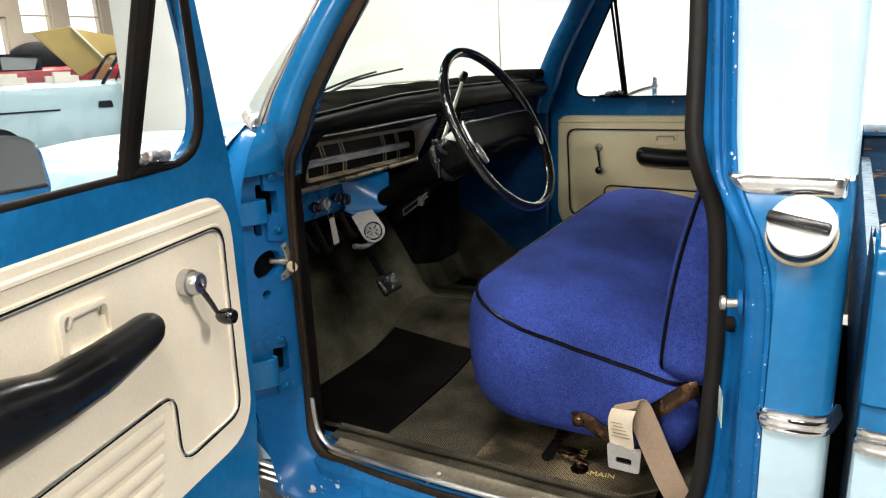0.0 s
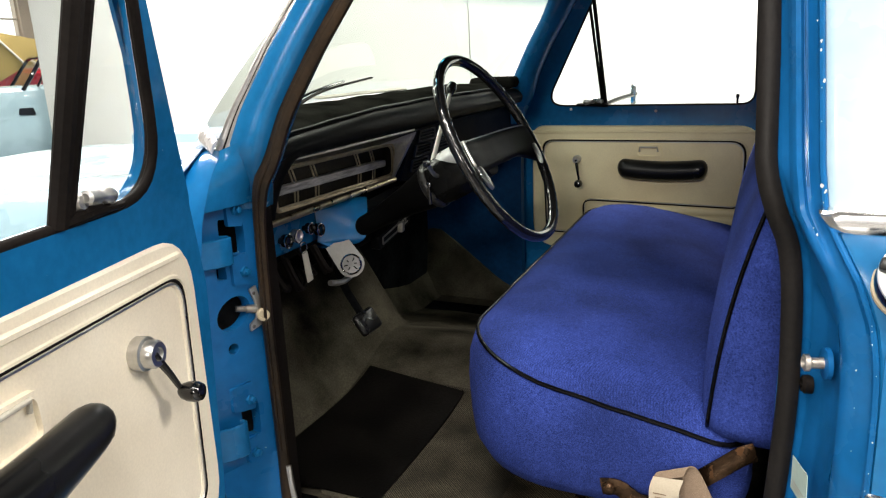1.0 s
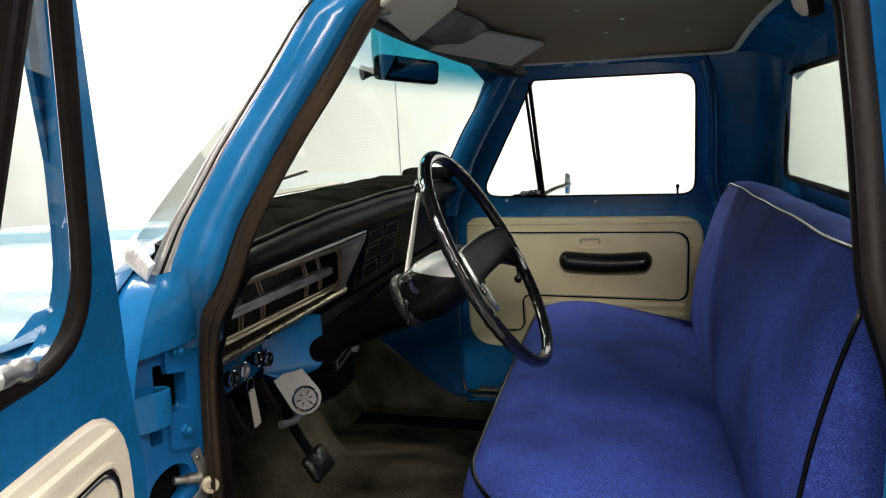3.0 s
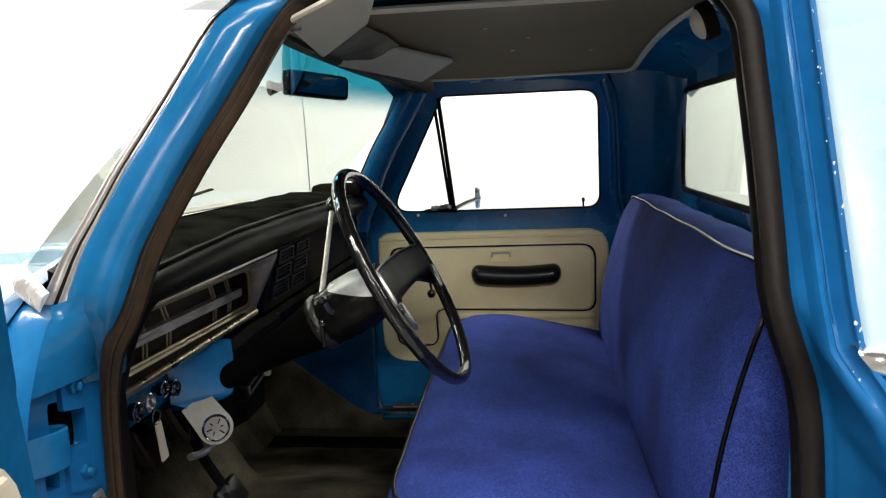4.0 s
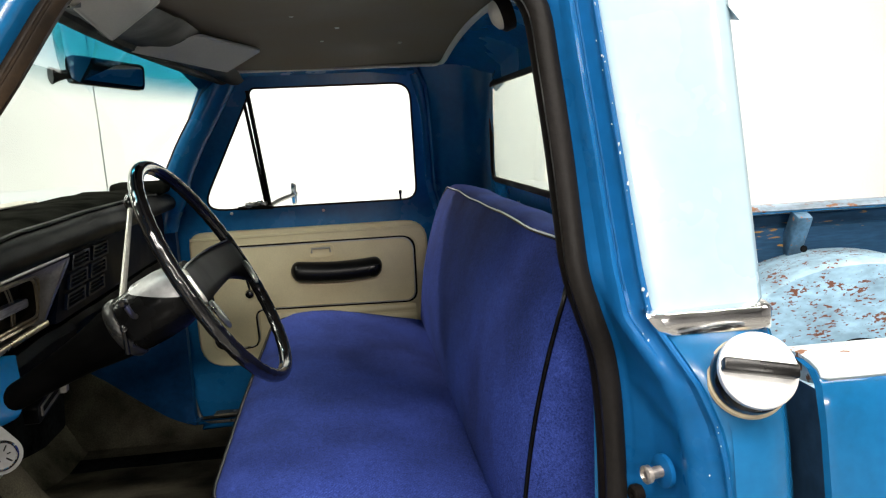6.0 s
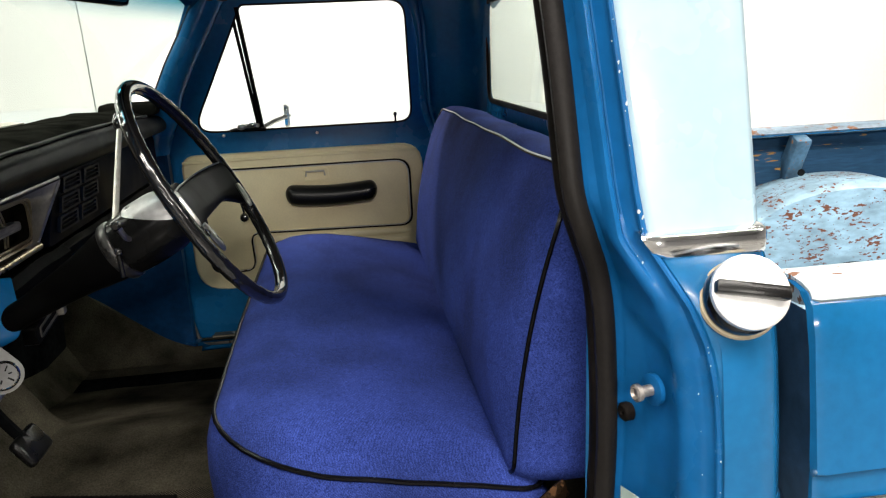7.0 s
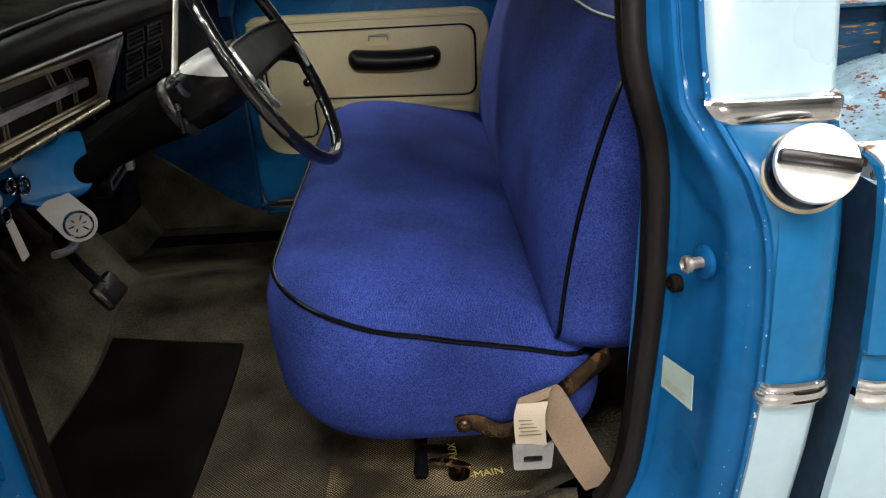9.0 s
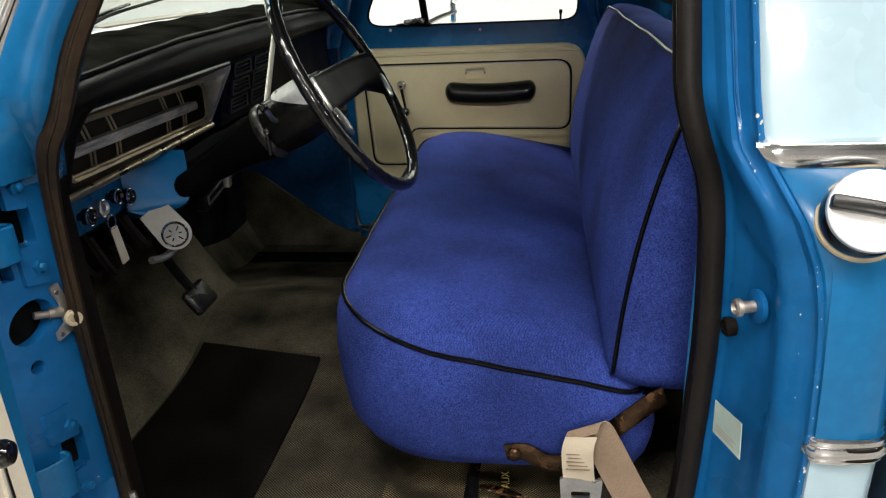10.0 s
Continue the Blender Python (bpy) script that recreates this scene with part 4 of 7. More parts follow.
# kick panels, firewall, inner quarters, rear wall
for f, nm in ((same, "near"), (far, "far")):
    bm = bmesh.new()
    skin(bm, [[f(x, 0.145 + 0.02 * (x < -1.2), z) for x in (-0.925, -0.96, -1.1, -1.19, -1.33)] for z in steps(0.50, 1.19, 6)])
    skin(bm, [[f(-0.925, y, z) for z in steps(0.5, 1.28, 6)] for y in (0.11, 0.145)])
    # Both panels carry the footwell's shade as darker colour, black near, navy far.
    part("kick_panel", bm, RUBBER if f is same else surface("footwell_shade_blue", (0.003, 0.045, 0.14), 0.4, vary=0.2, scale=6, fine=60, bump=0.05, spec=0.2), truck, "near kick panel, near-black for the footwell shade" if f is same else "far kick panel, blue darkened for the footwell shade")
    bm = bmesh.new()
    rows = []
    for z in steps(0.55, 1.68, 22):
        q = door_y(z)
        rows.append([f(*p) for p in ((lerp(REAR_SEAL, z) + 0.008, q + 0.008, z), (lerp(REAR_SEAL, z) + 0.018, q + 0.03, z), (-0.045, q + 0.045, z), (0.02, q + 0.055, z), (0.07, q + 0.085, z), (0.10, q + 0.15, z))])
    skin(bm, rows)
    part("inner_quarter", bm, BLUE, truck, "dark blue inner cab corner")
bm = bmesh.new()
rows = []
for k in range(17):
    x = -1.325 + 0.425 * k / 16
    top = 0.815 - 0.80 * (x + 1.325) + 0.05 * max(0, (x + 1.05) / 0.15) ** 2
    rows.append([(x, 1.585 + 0.058 * q ** 0.7 + 0.003 * noise.noise(Vector((x * 14, q * 3, 1))), 0.506 + (max(0.53, top) - 0.506) * q) for q in steps(0, 1, 8)] + [(x, 1.654, max(0.53, top) + 0.002)])
skin(bm, rows)
part("side_carpet", bm, CARPET, truck, "worn olive carpet climbing the far kick panel")
# Firewall coloured near-black for the shade behind the dashboard.
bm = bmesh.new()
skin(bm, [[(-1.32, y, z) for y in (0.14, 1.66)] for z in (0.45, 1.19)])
part("firewall", bm, DARK, truck, "firewall behind the dashboard, near-black in place of shade")

REAR_WINDOW = rounded([(0.292, 1.318, 0.05), (1.508, 1.318, 0.05), (1.506, 1.611, 0.05), (0.294, 1.611, 0.05)], 6)
bm = bmesh.new()
ring(bm, [(0.10, 0.50), (1.70, 0.50), (1.70, 1.24), (1.60, 1.68), (0.20, 1.68), (0.10, 1.24)], REAR_WINDOW, lambda u, v, w: (w, u, v), 0.098, 0.106, 160)
part("rear_wall", bm, BLUE, truck, "dark blue rear cab wall")
bm = bmesh.new()
tube(bm, [(0.098, y, z) for y, z in REAR_WINDOW], 0.0085, 8, True, flat=0.7, side=(1, 0, 0))
part("rear_window_seal", bm, RUBBER, truck, "black rubber rear window seal")
bm = bmesh.new()
plate(bm, rounded([(0.288, 1.314, 0.05), (1.512, 1.314, 0.05), (1.51, 1.615, 0.05), (0.29, 1.615, 0.05)], 6), lambda u, v, w: (w, u, v), 0.101, 0.104)
part("rear_window", bm, REAR_GLASS, truck, "tinted rear window glass")


# roof
def roof_z(x, y):
    t = (y - YC) / 0.71
    z = 1.672 + 0.062 * (1 - t * t)
    if x > -0.03:
        z -= ((x + 0.03) / 0.13) ** 2 * 0.055
    if x < -0.60:
        z -= ((-0.60 - x) / 0.20) ** 2 * 0.035
    return z


for nm, dz, mat_, lab in (("roof_inside", 0.0, BLUE, "dark blue painted roof inside"), ("roof_skin", 0.035, SKY, "pale blue roof")):
    bm = bmesh.new()
    skin(bm, [[(x, y, roof_z(x, y) + dz) for x in steps(-0.80, 0.115 + dz, 26)] for y in steps(0.185 - dz, 1.615 + dz, 30)])
    part(nm, bm, mat_, truck, lab)
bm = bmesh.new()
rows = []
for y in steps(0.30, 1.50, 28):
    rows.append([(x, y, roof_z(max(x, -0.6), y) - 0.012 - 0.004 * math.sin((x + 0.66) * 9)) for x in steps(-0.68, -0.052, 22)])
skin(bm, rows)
liner = part("headliner", bm, LINER, truck, "tan fibreboard headliner, dimness put into its colour, slightly sagging")
bm = bmesh.new()
edge = [(x, 1.50, roof_z(max(x, -0.6), 1.50) - 0.013) for x in steps(-0.68, -0.075, 14)] + [(-0.055, 1.475, roof_z(0, 1.475) - 0.012)] + [(-0.05, y, roof_z(-0.05, y) - 0.013) for y in steps(1.44, 0.34, 20)] + [(x, 0.30, roof_z(max(x, -0.6), 0.30) - 0.013) for x in steps(-0.075, -0.68, 14)]
tube(bm, edge, 0.009, 8, flat=0.6, side=(0, 0, 1))
part("headliner_trim", bm, VISOR, truck, "pale headliner edge trim")
for x, y in ((-0.40, 1.15), (-0.36, 0.98), (-0.2, 1.2), (-0.45, 0.8)):
    bm = bmesh.new()
    lathe(bm, [(0.006, 0), (0.005, 0.003), (0.001, 0.004)], (x, y, roof_z(x, y) - 0.013), (0, 0, -1), 10)
    part("headliner_button", bm, VISOR, liner)


# windshield
def wtop(y, d=0.0):
    t = (y - YC) / 0.70
    return (-0.80 + 0.075 * t * t + d, y, 1.675 - 0.022 * t * t)


def wbase(y):
    t = (y - YC) / 0.80
    return (-1.20 + 0.155 * t * t, y, 1.345 - 0.028 * t * t)


bm = bmesh.new()
rows = []
for i in range(29):
    s = i / 28
    a, b = Vector(wtop(0.20 + 1.40 * s)), Vector(wbase(0.105 + 1.59 * s))
    rows.append([b.lerp(a, k / 10) + Vector((-0.018, 0, 0.010)) * math.sin(math.pi * k / 10) for k in range(11)])
skin(bm, rows)
part("windshield", bm, GREENISH, truck, "green tinted windshield with a blue shade band")
bm = bmesh.new()
tube(bm, [wtop(y, 0.016) for y in steps(0.22, 1.58, 26)], 0.016, 8, flat=0.8, side=(0, 0, 1))
part("windshield_seal", bm, RUBBER, truck, "black rubber windshield seal")
bm = bmesh.new()
rows = []
for y in steps(0.22, 1.58, 26):
    p = Vector(wtop(y, 0.02))
    q = Vector((-0.655, y, roof_z(-0.60, y) - 0.022))
    rows.append([p.lerp(q, k / 6) + Vector((0, 0, -0.012)) * math.sin(math.pi * k / 6) + Vector((0, 0, 0.004)) * noise.noise(Vector((y * 14, k * 0.7, 1))) for k in range(7)])
skin(bm, rows)
part("header_cover", bm, PAD_BLACK, truck, "wrinkled black vinyl header above the windshield")

# cowl, fender and hood ahead of the cab
bm = bmesh.new()
rows = []
for y in steps(0.02, 1.78, 24):
    b = Vector(wbase(min(max(y, 0.105), 1.695)))
    k = max(0.0, abs(y - YC) - 0.80) / 0.08
    rows.append([(b.x + 0.03, y, b.z - 0.004 - 0.05 * k), (b.x - 0.01, y, b.z - 0.012 - 0.06 * k), (min(-1.09, b.x - 0.04), y, 1.275 - 0.04 * k), (-1.32, y, 1.19 - 0.03 * k)])
skin(bm, rows)
part("cowl", bm, BLUE, truck, "glossy blue cowl below the windshield")
for f in (same, far):
    for nm, mat_, lab, prof in (("front_fender", None, "glossy blue front fender", ((-0.030, 0.915), (-0.03, 0.95), (-0.02, 1.05), (-0.004, 1.12), (0.02, 1.18), (0.05, 1.215), (0.10, 1.24), (0.20, 1.25), (0.30, 1.25), (0.33, 1.235), (0.335, 1.08))),
                                ("lower_fender", SKY, "pale blue lower front fender", ((0.0, 0.45), (-0.02, 0.6), (-0.03, 0.8), (-0.03, 0.912)))):
        bm = bmesh.new()
        rows = []
        for i, x in enumerate((-1.015, -1.02, -1.06, -1.2, -1.6, -2.0, -2.35, -2.5, -2.55)):
            k = max(0, -2.0 - x) * 0.25
            row = []
            for y, z in prof:
                rise = lerp([(1.12, 0.0), (1.25, 0.052)], z) * (1.0 if i < 3 else 0.4 if i == 3 else 0.0) * (1.0 if y < 0.15 else 0.4)
                lead = lerp([(1.12, 0.0), (1.22, 0.010), (1.30, 0.070)], z + rise) * (1.0 if i < 2 else 0.0)
                y = min(y, 0.16) if i < 2 else y
                row.append(f(x + lead, y + k - 0.3 * rise * (y > 0.06), z + rise - (0.06 if i > 4 else 0.04 if i == 4 else 0.02 if i == 3 else 0.0) * (z > 1.1)))
            rows.append(row)
        if mat_ is None:
            skin(bm, rows[:4])
            part(nm, bm, GLOSS_BLUE, truck, lab)
            # Front half turned pale to put its blown-out glare into the paint.
            bm = bmesh.new()
            skin(bm, rows[3:])
            part("fender_front", bm, SKY, truck, "front half of the fender, paled in colour for its glare")
        else:
            skin(bm, rows)
            part(nm, bm, mat_, truck, lab)
bm = bmesh.new()
skin(bm, [[(x, y, 1.185 - 0.05 * ((y - YC) / 0.6) ** 2 - 0.03 * max(0, -x - 1.9)) for x in (-1.30, -1.6, -1.9, -2.2, -2.5, -2.58)] for y in steps(0.28, 1.52, 12)])
part("hood", bm, SKY, truck, "pale blue hood")
bm = bmesh.new()
box(bm, (-1.78, YC, 1.06), (1.44, 1.60, 0.03), 0.01)
part("inner_fender", bm, SKY, truck, "pale blue inner fender apron")
for f in (same, far):
    bm = bmesh.new()
    corner = [spline([(x, y, z) for y, z in prof], 5) for x, prof in (
        (-0.958, ((-0.014, 1.13), (-0.004, 1.18), (0.014, 1.225), (0.036, 1.266), (0.062, 1.294), (0.095, 1.302))),
        (-1.05, ((-0.020, 1.12), (-0.004, 1.182), (0.024, 1.235), (0.064, 1.276), (0.116, 1.302), (0.180, 1.306))),
        (-1.20, ((-0.022, 1.10), (0.0, 1.160), (0.040, 1.200), (0.100, 1.225), (0.180, 1.240), (0.300, 1.250))),
        (-1.36, ((-0.024, 1.08), (0.0, 1.135), (0.040, 1.172), (0.100, 1.192), (0.180, 1.203), (0.300, 1.210))))]
    bm3 = bmesh.new()
    skin(bm3, [[f(*p) for p in row] for row in zip(*[spline(list(col), 6) for col in zip(*corner)])])
    part("cowl_corner", bm3, GLOSS_BLUE, truck, "smooth blue corner between cowl and fender", 80)
    bm = bmesh.new()
    skin(bm, [[f(*p) for p in row] for row in zip(spline([(-0.960, 0.006, 1.205), (-0.959, 0.014, 1.225), (-0.959, 0.036, 1.266), (-0.959, 0.060, 1.293), (-0.962, 0.066, 1.305)], 4), spline([(-0.950, 0.050, 1.205), (-0.945, 0.055, 1.225), (-0.935, 0.060, 1.266), (-0.925, 0.066, 1.300), (-0.915, 0.070, 1.320)], 4), spline([(-0.942, 0.115, 1.205), (-0.938, 0.110, 1.225), (-0.920, 0.100, 1.266), (-0.905, 0.095, 1.300), (-0.895, 0.092, 1.320)], 4))])
    part("pillar_foot", bm, BLUE, truck, "blue foot of the windshield pillar", 80)
    bm = bmesh.new()
    low = spline([(-0.972, 0.058, 1.299), (-0.988, 0.068, 1.303), (-1.012, 0.082, 1.311), (-1.038, 0.100, 1.320), (-1.052, 0.124, 1.326)], 4)
    high = spline([(-0.962, 0.066, 1.322), (-0.980, 0.078, 1.330), (-1.004, 0.096, 1.340), (-1.026, 0.116, 1.347), (-1.042, 0.140, 1.352)], 4)
    skin(bm, [[f(*(Vector(a).lerp(Vector(b), t) + Vector((0, -0.5, 0.6)) * 0.009 * max(0, math.sin(math.pi * t)) ** 0.6)) for t in (0, 0.06, 0.16, 0.32, 0.5, 0.68, 0.84, 0.94, 1)] for a, b in zip(low, high)], cap=True)
    part("windshield_corner_trim", bm, surface("bright_worn_chrome", (0.80, 0.80, 0.80), 0.28, 0.6, vary=0.1, scale=40, fine=120, bump=0.1), truck, "chrome shoe at the windshield's lower corner")
bm = bmesh.new()
box(bm, (-0.7, YC, 0.42), (3.2, 1.3, 0.16), 0.02)
part("underbody", bm, DARK, truck, "dark underbody and frame")
for wx, f in ((-1.95, same), (-1.95, far)):
    bm = bmesh.new()
    c = f(wx, 0.02, 0.36)
    lathe(bm, [(0.20, 0.0), (0.33, 0.0), (0.36, 0.03), (0.36, 0.17), (0.33, 0.2), (0.20, 0.2)], c, (0, 1 if f is same else -1, 0), 40)
    part("wheel", bm, RUBBER, truck, "black tyre")

# ---- doors ----
HINGE, TURN = Vector((-1.023, -0.051, 0)), Matrix(((0.227, 0.974, 0), (-0.974, 0.227, 0), (0, 0, 1)))


def opened(x, y, z):
    """The driver's door swings out about its hinge."""
    return tuple(TURN @ (Vector((x, y, z)) - HINGE) + HINGE)


def lean_y(z, base):
    """A plane that stands upright to the belt and leans inwards above it."""
    return base + 0.23 * max(0.0, z - 1.24)


def window_pane(name, loop, f, y0, parent, material, lab=""):
    bm = bmesh.new()
    plate(bm, loop, lambda u, v, w: f(u, lean_y(v, y0) + w, v), 0.0, 0.004)
    ob = part(name, bm, material, parent, lab)
    ob.visible_shadow = False
    return ob


def cab_door(f0, label, near):
    def f(x, y, z):
        """All that lies on the door's inner face sits a little further out."""
        return f0(x, y - 0.020, z)
    cream = CREAM if near else CREAM_FAR
    door = thing("truck_door", f0(-0.5, 0.03, 0.42), label, "truck door", "cab doors")
    outer = rounded([(-1.0, 0.44, 0.03), (0.02, 0.44, 0.03), (0.02, 1.08, 0.05), (-0.055, 1.27, 0.06), (-0.10, 1.685, 0.05), (-0.69, 1.70, 0.06), (-0.79, 1.68, 0.03), (-0.99, 1.27, 0.05)], 5)
    sh = -0.03 if near else 0.0
    zb = 1.271 if near else 1.243
    if near:
        outer = rounded([(-0.925, 0.44, 0.03), (0.02, 0.44, 0.03), (0.02, 1.08, 0.05), (-0.055, 1.27, 0.06), (-0.10, 1.685, 0.05), (-0.67, 1.70, 0.06), (-0.755, 1.68, 0.03), (-0.975, 1.25, 0.06), (-0.995, 1.10, 0.05), (-0.966, 0.74, 0.08)], 5)
        win = rounded([(-0.906, zb, 0.085), (-0.122, zb, 0.05), (-0.135, 1.645, 0.06), (-0.771, 1.645, 0.02)], 8)
        wide = rounded([(-0.936, zb - 0.004, 0.095), (-0.112, zb - 0.004, 0.05), (-0.125, 1.652, 0.06), (-0.800, 1.652, 0.02)], 8)
    else:
        win = rounded([(-0.86, zb, 0.05), (-0.122, zb, 0.05), (-0.135, 1.640, 0.06), (-0.648, 1.640, 0.02)], 6)
    bm = bmesh.new()
    ring(bm, outer, win, lambda u, v, w: f(u, lean_y(v, w), v), 0.072, 0, 150, g=lambda u, v, w: f0(u, skin_y(v) - 0.004 if v < 1.24 else lean_y(v, 0.046 if near else 0.020), v))
    shell = part("door_shell", bm, BLUE, door, "blue painted steel door shell")
    if near:
        bm = bmesh.new()
        turns = [2 * math.pi * j / 120 for j in range(120)]
        a_, b_ = rays(win, (-0.5, 1.44), turns), rays(wide, (-0.5, 1.44), turns)
        loops = [[Vector(f0(u, lean_y(v, 0.048), v)).lerp(Vector(f0(p, lean_y(q, 0.004), q)), k) for (u, v), (p, q) in zip(a_, b_)] for k in (0.0, 0.25, 0.56, 0.57, 1.0)]
        skin(bm, loops[3:], True)
        ring(bm, rounded([(-0.985, 1.236, 0.0), (-0.045, 1.236, 0.0), (-0.10, 1.685, 0.05), (-0.67, 1.70, 0.06), (-0.755, 1.68, 0.03)], 5), wide, lambda u, v, w: f0(u, lean_y(v, w), v), 0.004, -0.002, 100)
        part("window_reveal", bm, BLUE, door, "blue outer window frame seen past the glass")
        bm = bmesh.new()
        skin(bm, loops[:3], True)
        part("window_channel", bm, RUBBER, door, "black rubber glass channel")
    bm = bmesh.new()
    tube(bm, [f(u, lean_y(v, 0.066), v) for u, v in win], 0.0085 if near else 0.006, 8, True, flat=0.8, side=f(0, 1, 0) if not near else tuple(TURN @ Vector((0, 1, 0))))
    part("window_seal", bm, RUBBER, door, "black rubber window seal", 75)
    top = (-0.708, 1.636) if near else (-0.66, 1.632)
    low = (-0.682, zb + 0.002) if near else (-0.628, zb + 0.002)
    fat = 1.0 if near else 0.62
    bm = bmesh.new()
    tube(bm, [f(low[0], lean_y(low[1], 0.068), low[1]), f(top[0], lean_y(top[1], 0.068), top[1])], 0.0125 * fat, 8, flat=0.9)
    tube(bm, [f(low[0] - 0.018 * fat, lean_y(low[1], 0.066), low[1]), f(top[0] - 0.024 * fat, lean_y(top[1] - 0.02, 0.066), top[1] - 0.02)], 0.009 * fat, 8)
    part("vent_bar", bm, RUBBER, door, "black vent window division bar")
    window_pane("vent_pane", rounded([(-0.855 + sh, zb, 0.04), (low[0] - 0.005, zb, 0.0), (top[0] - 0.005, 1.62, 0.0)] + ([(-0.75, 1.63, 0.02)] if near else []), 4), f, 0.060, door, CLEAR, "clear vent window pane")
    window_pane("window_pane", [(low[0] + 0.005, zb), (-0.122, zb), (-0.135, 1.64), (top[0] + 0.005, 1.64)], f, 0.058, door, CLEAR, "clear door window pane")
    bm = bmesh.new()
    lx = (low[0] - 0.060) if near else (low[0] - 0.045)
    lz = zb + (0.022 if near else 0.014)
    lathe(bm, [(0.004, -0.036), (0.0085, -0.034), (0.0105, -0.028), (0.0105, -0.018), (0.0075, -0.014), (0.0075, -0.004), (0.0095, 0.0), (0.0095, 0.020), (0.006, 0.024)], f(lx + 0.002, 0.090, lz + 0.006), Vector(f(1, 0.08, 0.12)) - Vector(f(0, 0, 0)), 16)
    lathe(bm, [(0.012, 0), (0.012, 0.018), (0.009, 0.024)], f(lx + 0.026, 0.066, lz + 0.004), Vector(f(0, 1, 0)) - Vector(f(0, 0, 0)), 14)
    part("vent_latch", bm, STEEL, door, "chrome vent window latch")
    bm = bmesh.new()
    tube(bm, [f(lx + 0.055, 0.074, zb + 0.004), f(lx + 0.02, 0.080, zb + 0.010), f(lx - 0.06, 0.078, zb + 0.006)], [0.010, 0.015, 0.007], 10, flat=0.7)
    part("vent_base", bm, RUBBER, door, "black latch base on the vent frame")
    # trim panel
    y0 = 0.060
    trim = rounded([(-0.905 if not near else -0.94, 0.70, 0.10), (-0.10, 0.70, 0.06), (-0.097, 1.174 if not near else 1.203, 0.08 if not near else 0.07), (-0.905 if not near else -0.945, 1.174 if not near else 1.203, 0.05 if not near else 0.085)], 6)
    bm = bmesh.new()
    plate(bm, trim, lambda u, v, w: f(u, 0.072 + w, v), -0.002, 0.012, 0.007)
    panel = part("trim_panel", bm, cream, door, "cream vinyl door trim panel")
    zt, xf, xr = (1.147, -0.905, -0.14) if near else (1.120, -0.862, -0.145)

    groove = rounded([(xf, zt, 0.04), (xf + 0.015, 0.765, 0.04), (-0.70, 0.762, 0.04), (-0.705, 0.895, 0.03), (xr, 0.885, 0.04), (xr, zt, 0.05)], 6)
    bm = bmesh.new()
    tube(bm, [f(u, 0.0850, v) for u, v in groove], 0.0030 if near else 0.0038, 6, True)
    part("trim_groove", bm, RUBBER, panel, "dark pressed groove line")
    for k, off in enumerate((0.008, -0.009)):
        bm = bmesh.new()
        c = (-0.5, 1.0)
        loop = []
        for u, v in groove:
            d = Vector((u - c[0], v - c[1]))
            loop.append(Vector((u, v)) + d.normalized() * off)
        tube(bm, [f(u, 0.0830, v) for u, v in loop], 0.0045, 6, True)
        part("trim_bead", bm, cream, panel)
    bm = bmesh.new()
    tube(bm, [f(u + (0.0045 if u < -0.5 else -0.0045), 0.0862, v + (0.0045 if v < 1.0 else -0.0045)) for u, v in groove], 0.0022, 6, True)
    part("trim_line", bm, STEEL, panel, "thin bright line beside the groove")
    for k in range(5):
        bm = bmesh.new()
        z = 0.866 - 0.033 * k
        tube(bm, [f(-0.672 + 0.008 * k, 0.081, z), f(-0.60, 0.0845, z), f(-0.2, 0.0845, z), f(-0.15, 0.081, z)], 0.0125, 8, flat=0.42, side=tuple(Vector(f(0, 1, 0)) - Vector(f(0, 0, 0))))
        part("trim_rib", bm, cream, panel)
    bm = bmesh.new()
    tube(bm, [f(u, 0.084, v) for u, v in ((-0.90 if not near else -0.905, zt + 0.030), (-0.5, zt + 0.034), (-0.12, zt + 0.032))], 0.006, 6)
    part("trim_bead", bm, cream, panel)
    # door pull
    ax0, ax1, az = (-0.656, -0.275, 1.045) if near else (-0.572, -0.262, 1.028)
    bm = bmesh.new()
    rows = []
    ends = [0.0, 0.003, 0.010, 0.022, 0.040, 0.062, 0.09]
    for s in ends + [0.09 + 0.82 * i / 18 for i in range(1, 18)] + [1 - v for v in reversed(ends)]:
        x = ax0 + (ax1 - ax0) * s
        e = max(0.05, math.sqrt(max(0.0, 1 - (1 - min(1.0, min(s, 1 - s) / 0.09)) ** 2)))
        drop = 0.010 * math.sin(math.pi * s) + (0.014 * s - 0.012 * max(0, 1 - s * 5) if near else 0)
        dep = 0.060 * e + 0.012 * s * e
        hh = (0.034 + (0.006 * s if near else 0.0)) * e
        if near:
            hh = e * lerp([(0, 0.026), (0.12, 0.029), (0.35, 0.037), (0.6, 0.040), (0.72, 0.047), (0.88, 0.052), (1, 0.046)], s)
            drop = az - lerp([(0, 1.050), (0.12, 1.041), (0.35, 1.029), (0.6, 1.026), (0.72, 1.033), (0.88, 1.038), (1, 1.036)], s)
            dep *= 0.9 + 0.25 * max(0, s - 0.6)
        rows.append([f(x, 0.086 + 0.030 + dep * 0.55 * math.cos(t), az - drop + hh * math.sin(t) * (1.0 if math.sin(t) > 0 else 1.1)) for t in [2 * math.pi * j / 14 for j in range(14)]])
    skin(bm, rows, True, False, cap=True)
    part("armrest", bm, ARM, door, "moulded black vinyl armrest")
    bm = bmesh.new()
    hx = -0.540 if near else -0.468
    cw, c0, c1 = (0.052, 1.050, 1.118) if near else (0.046, 1.062, 1.108)
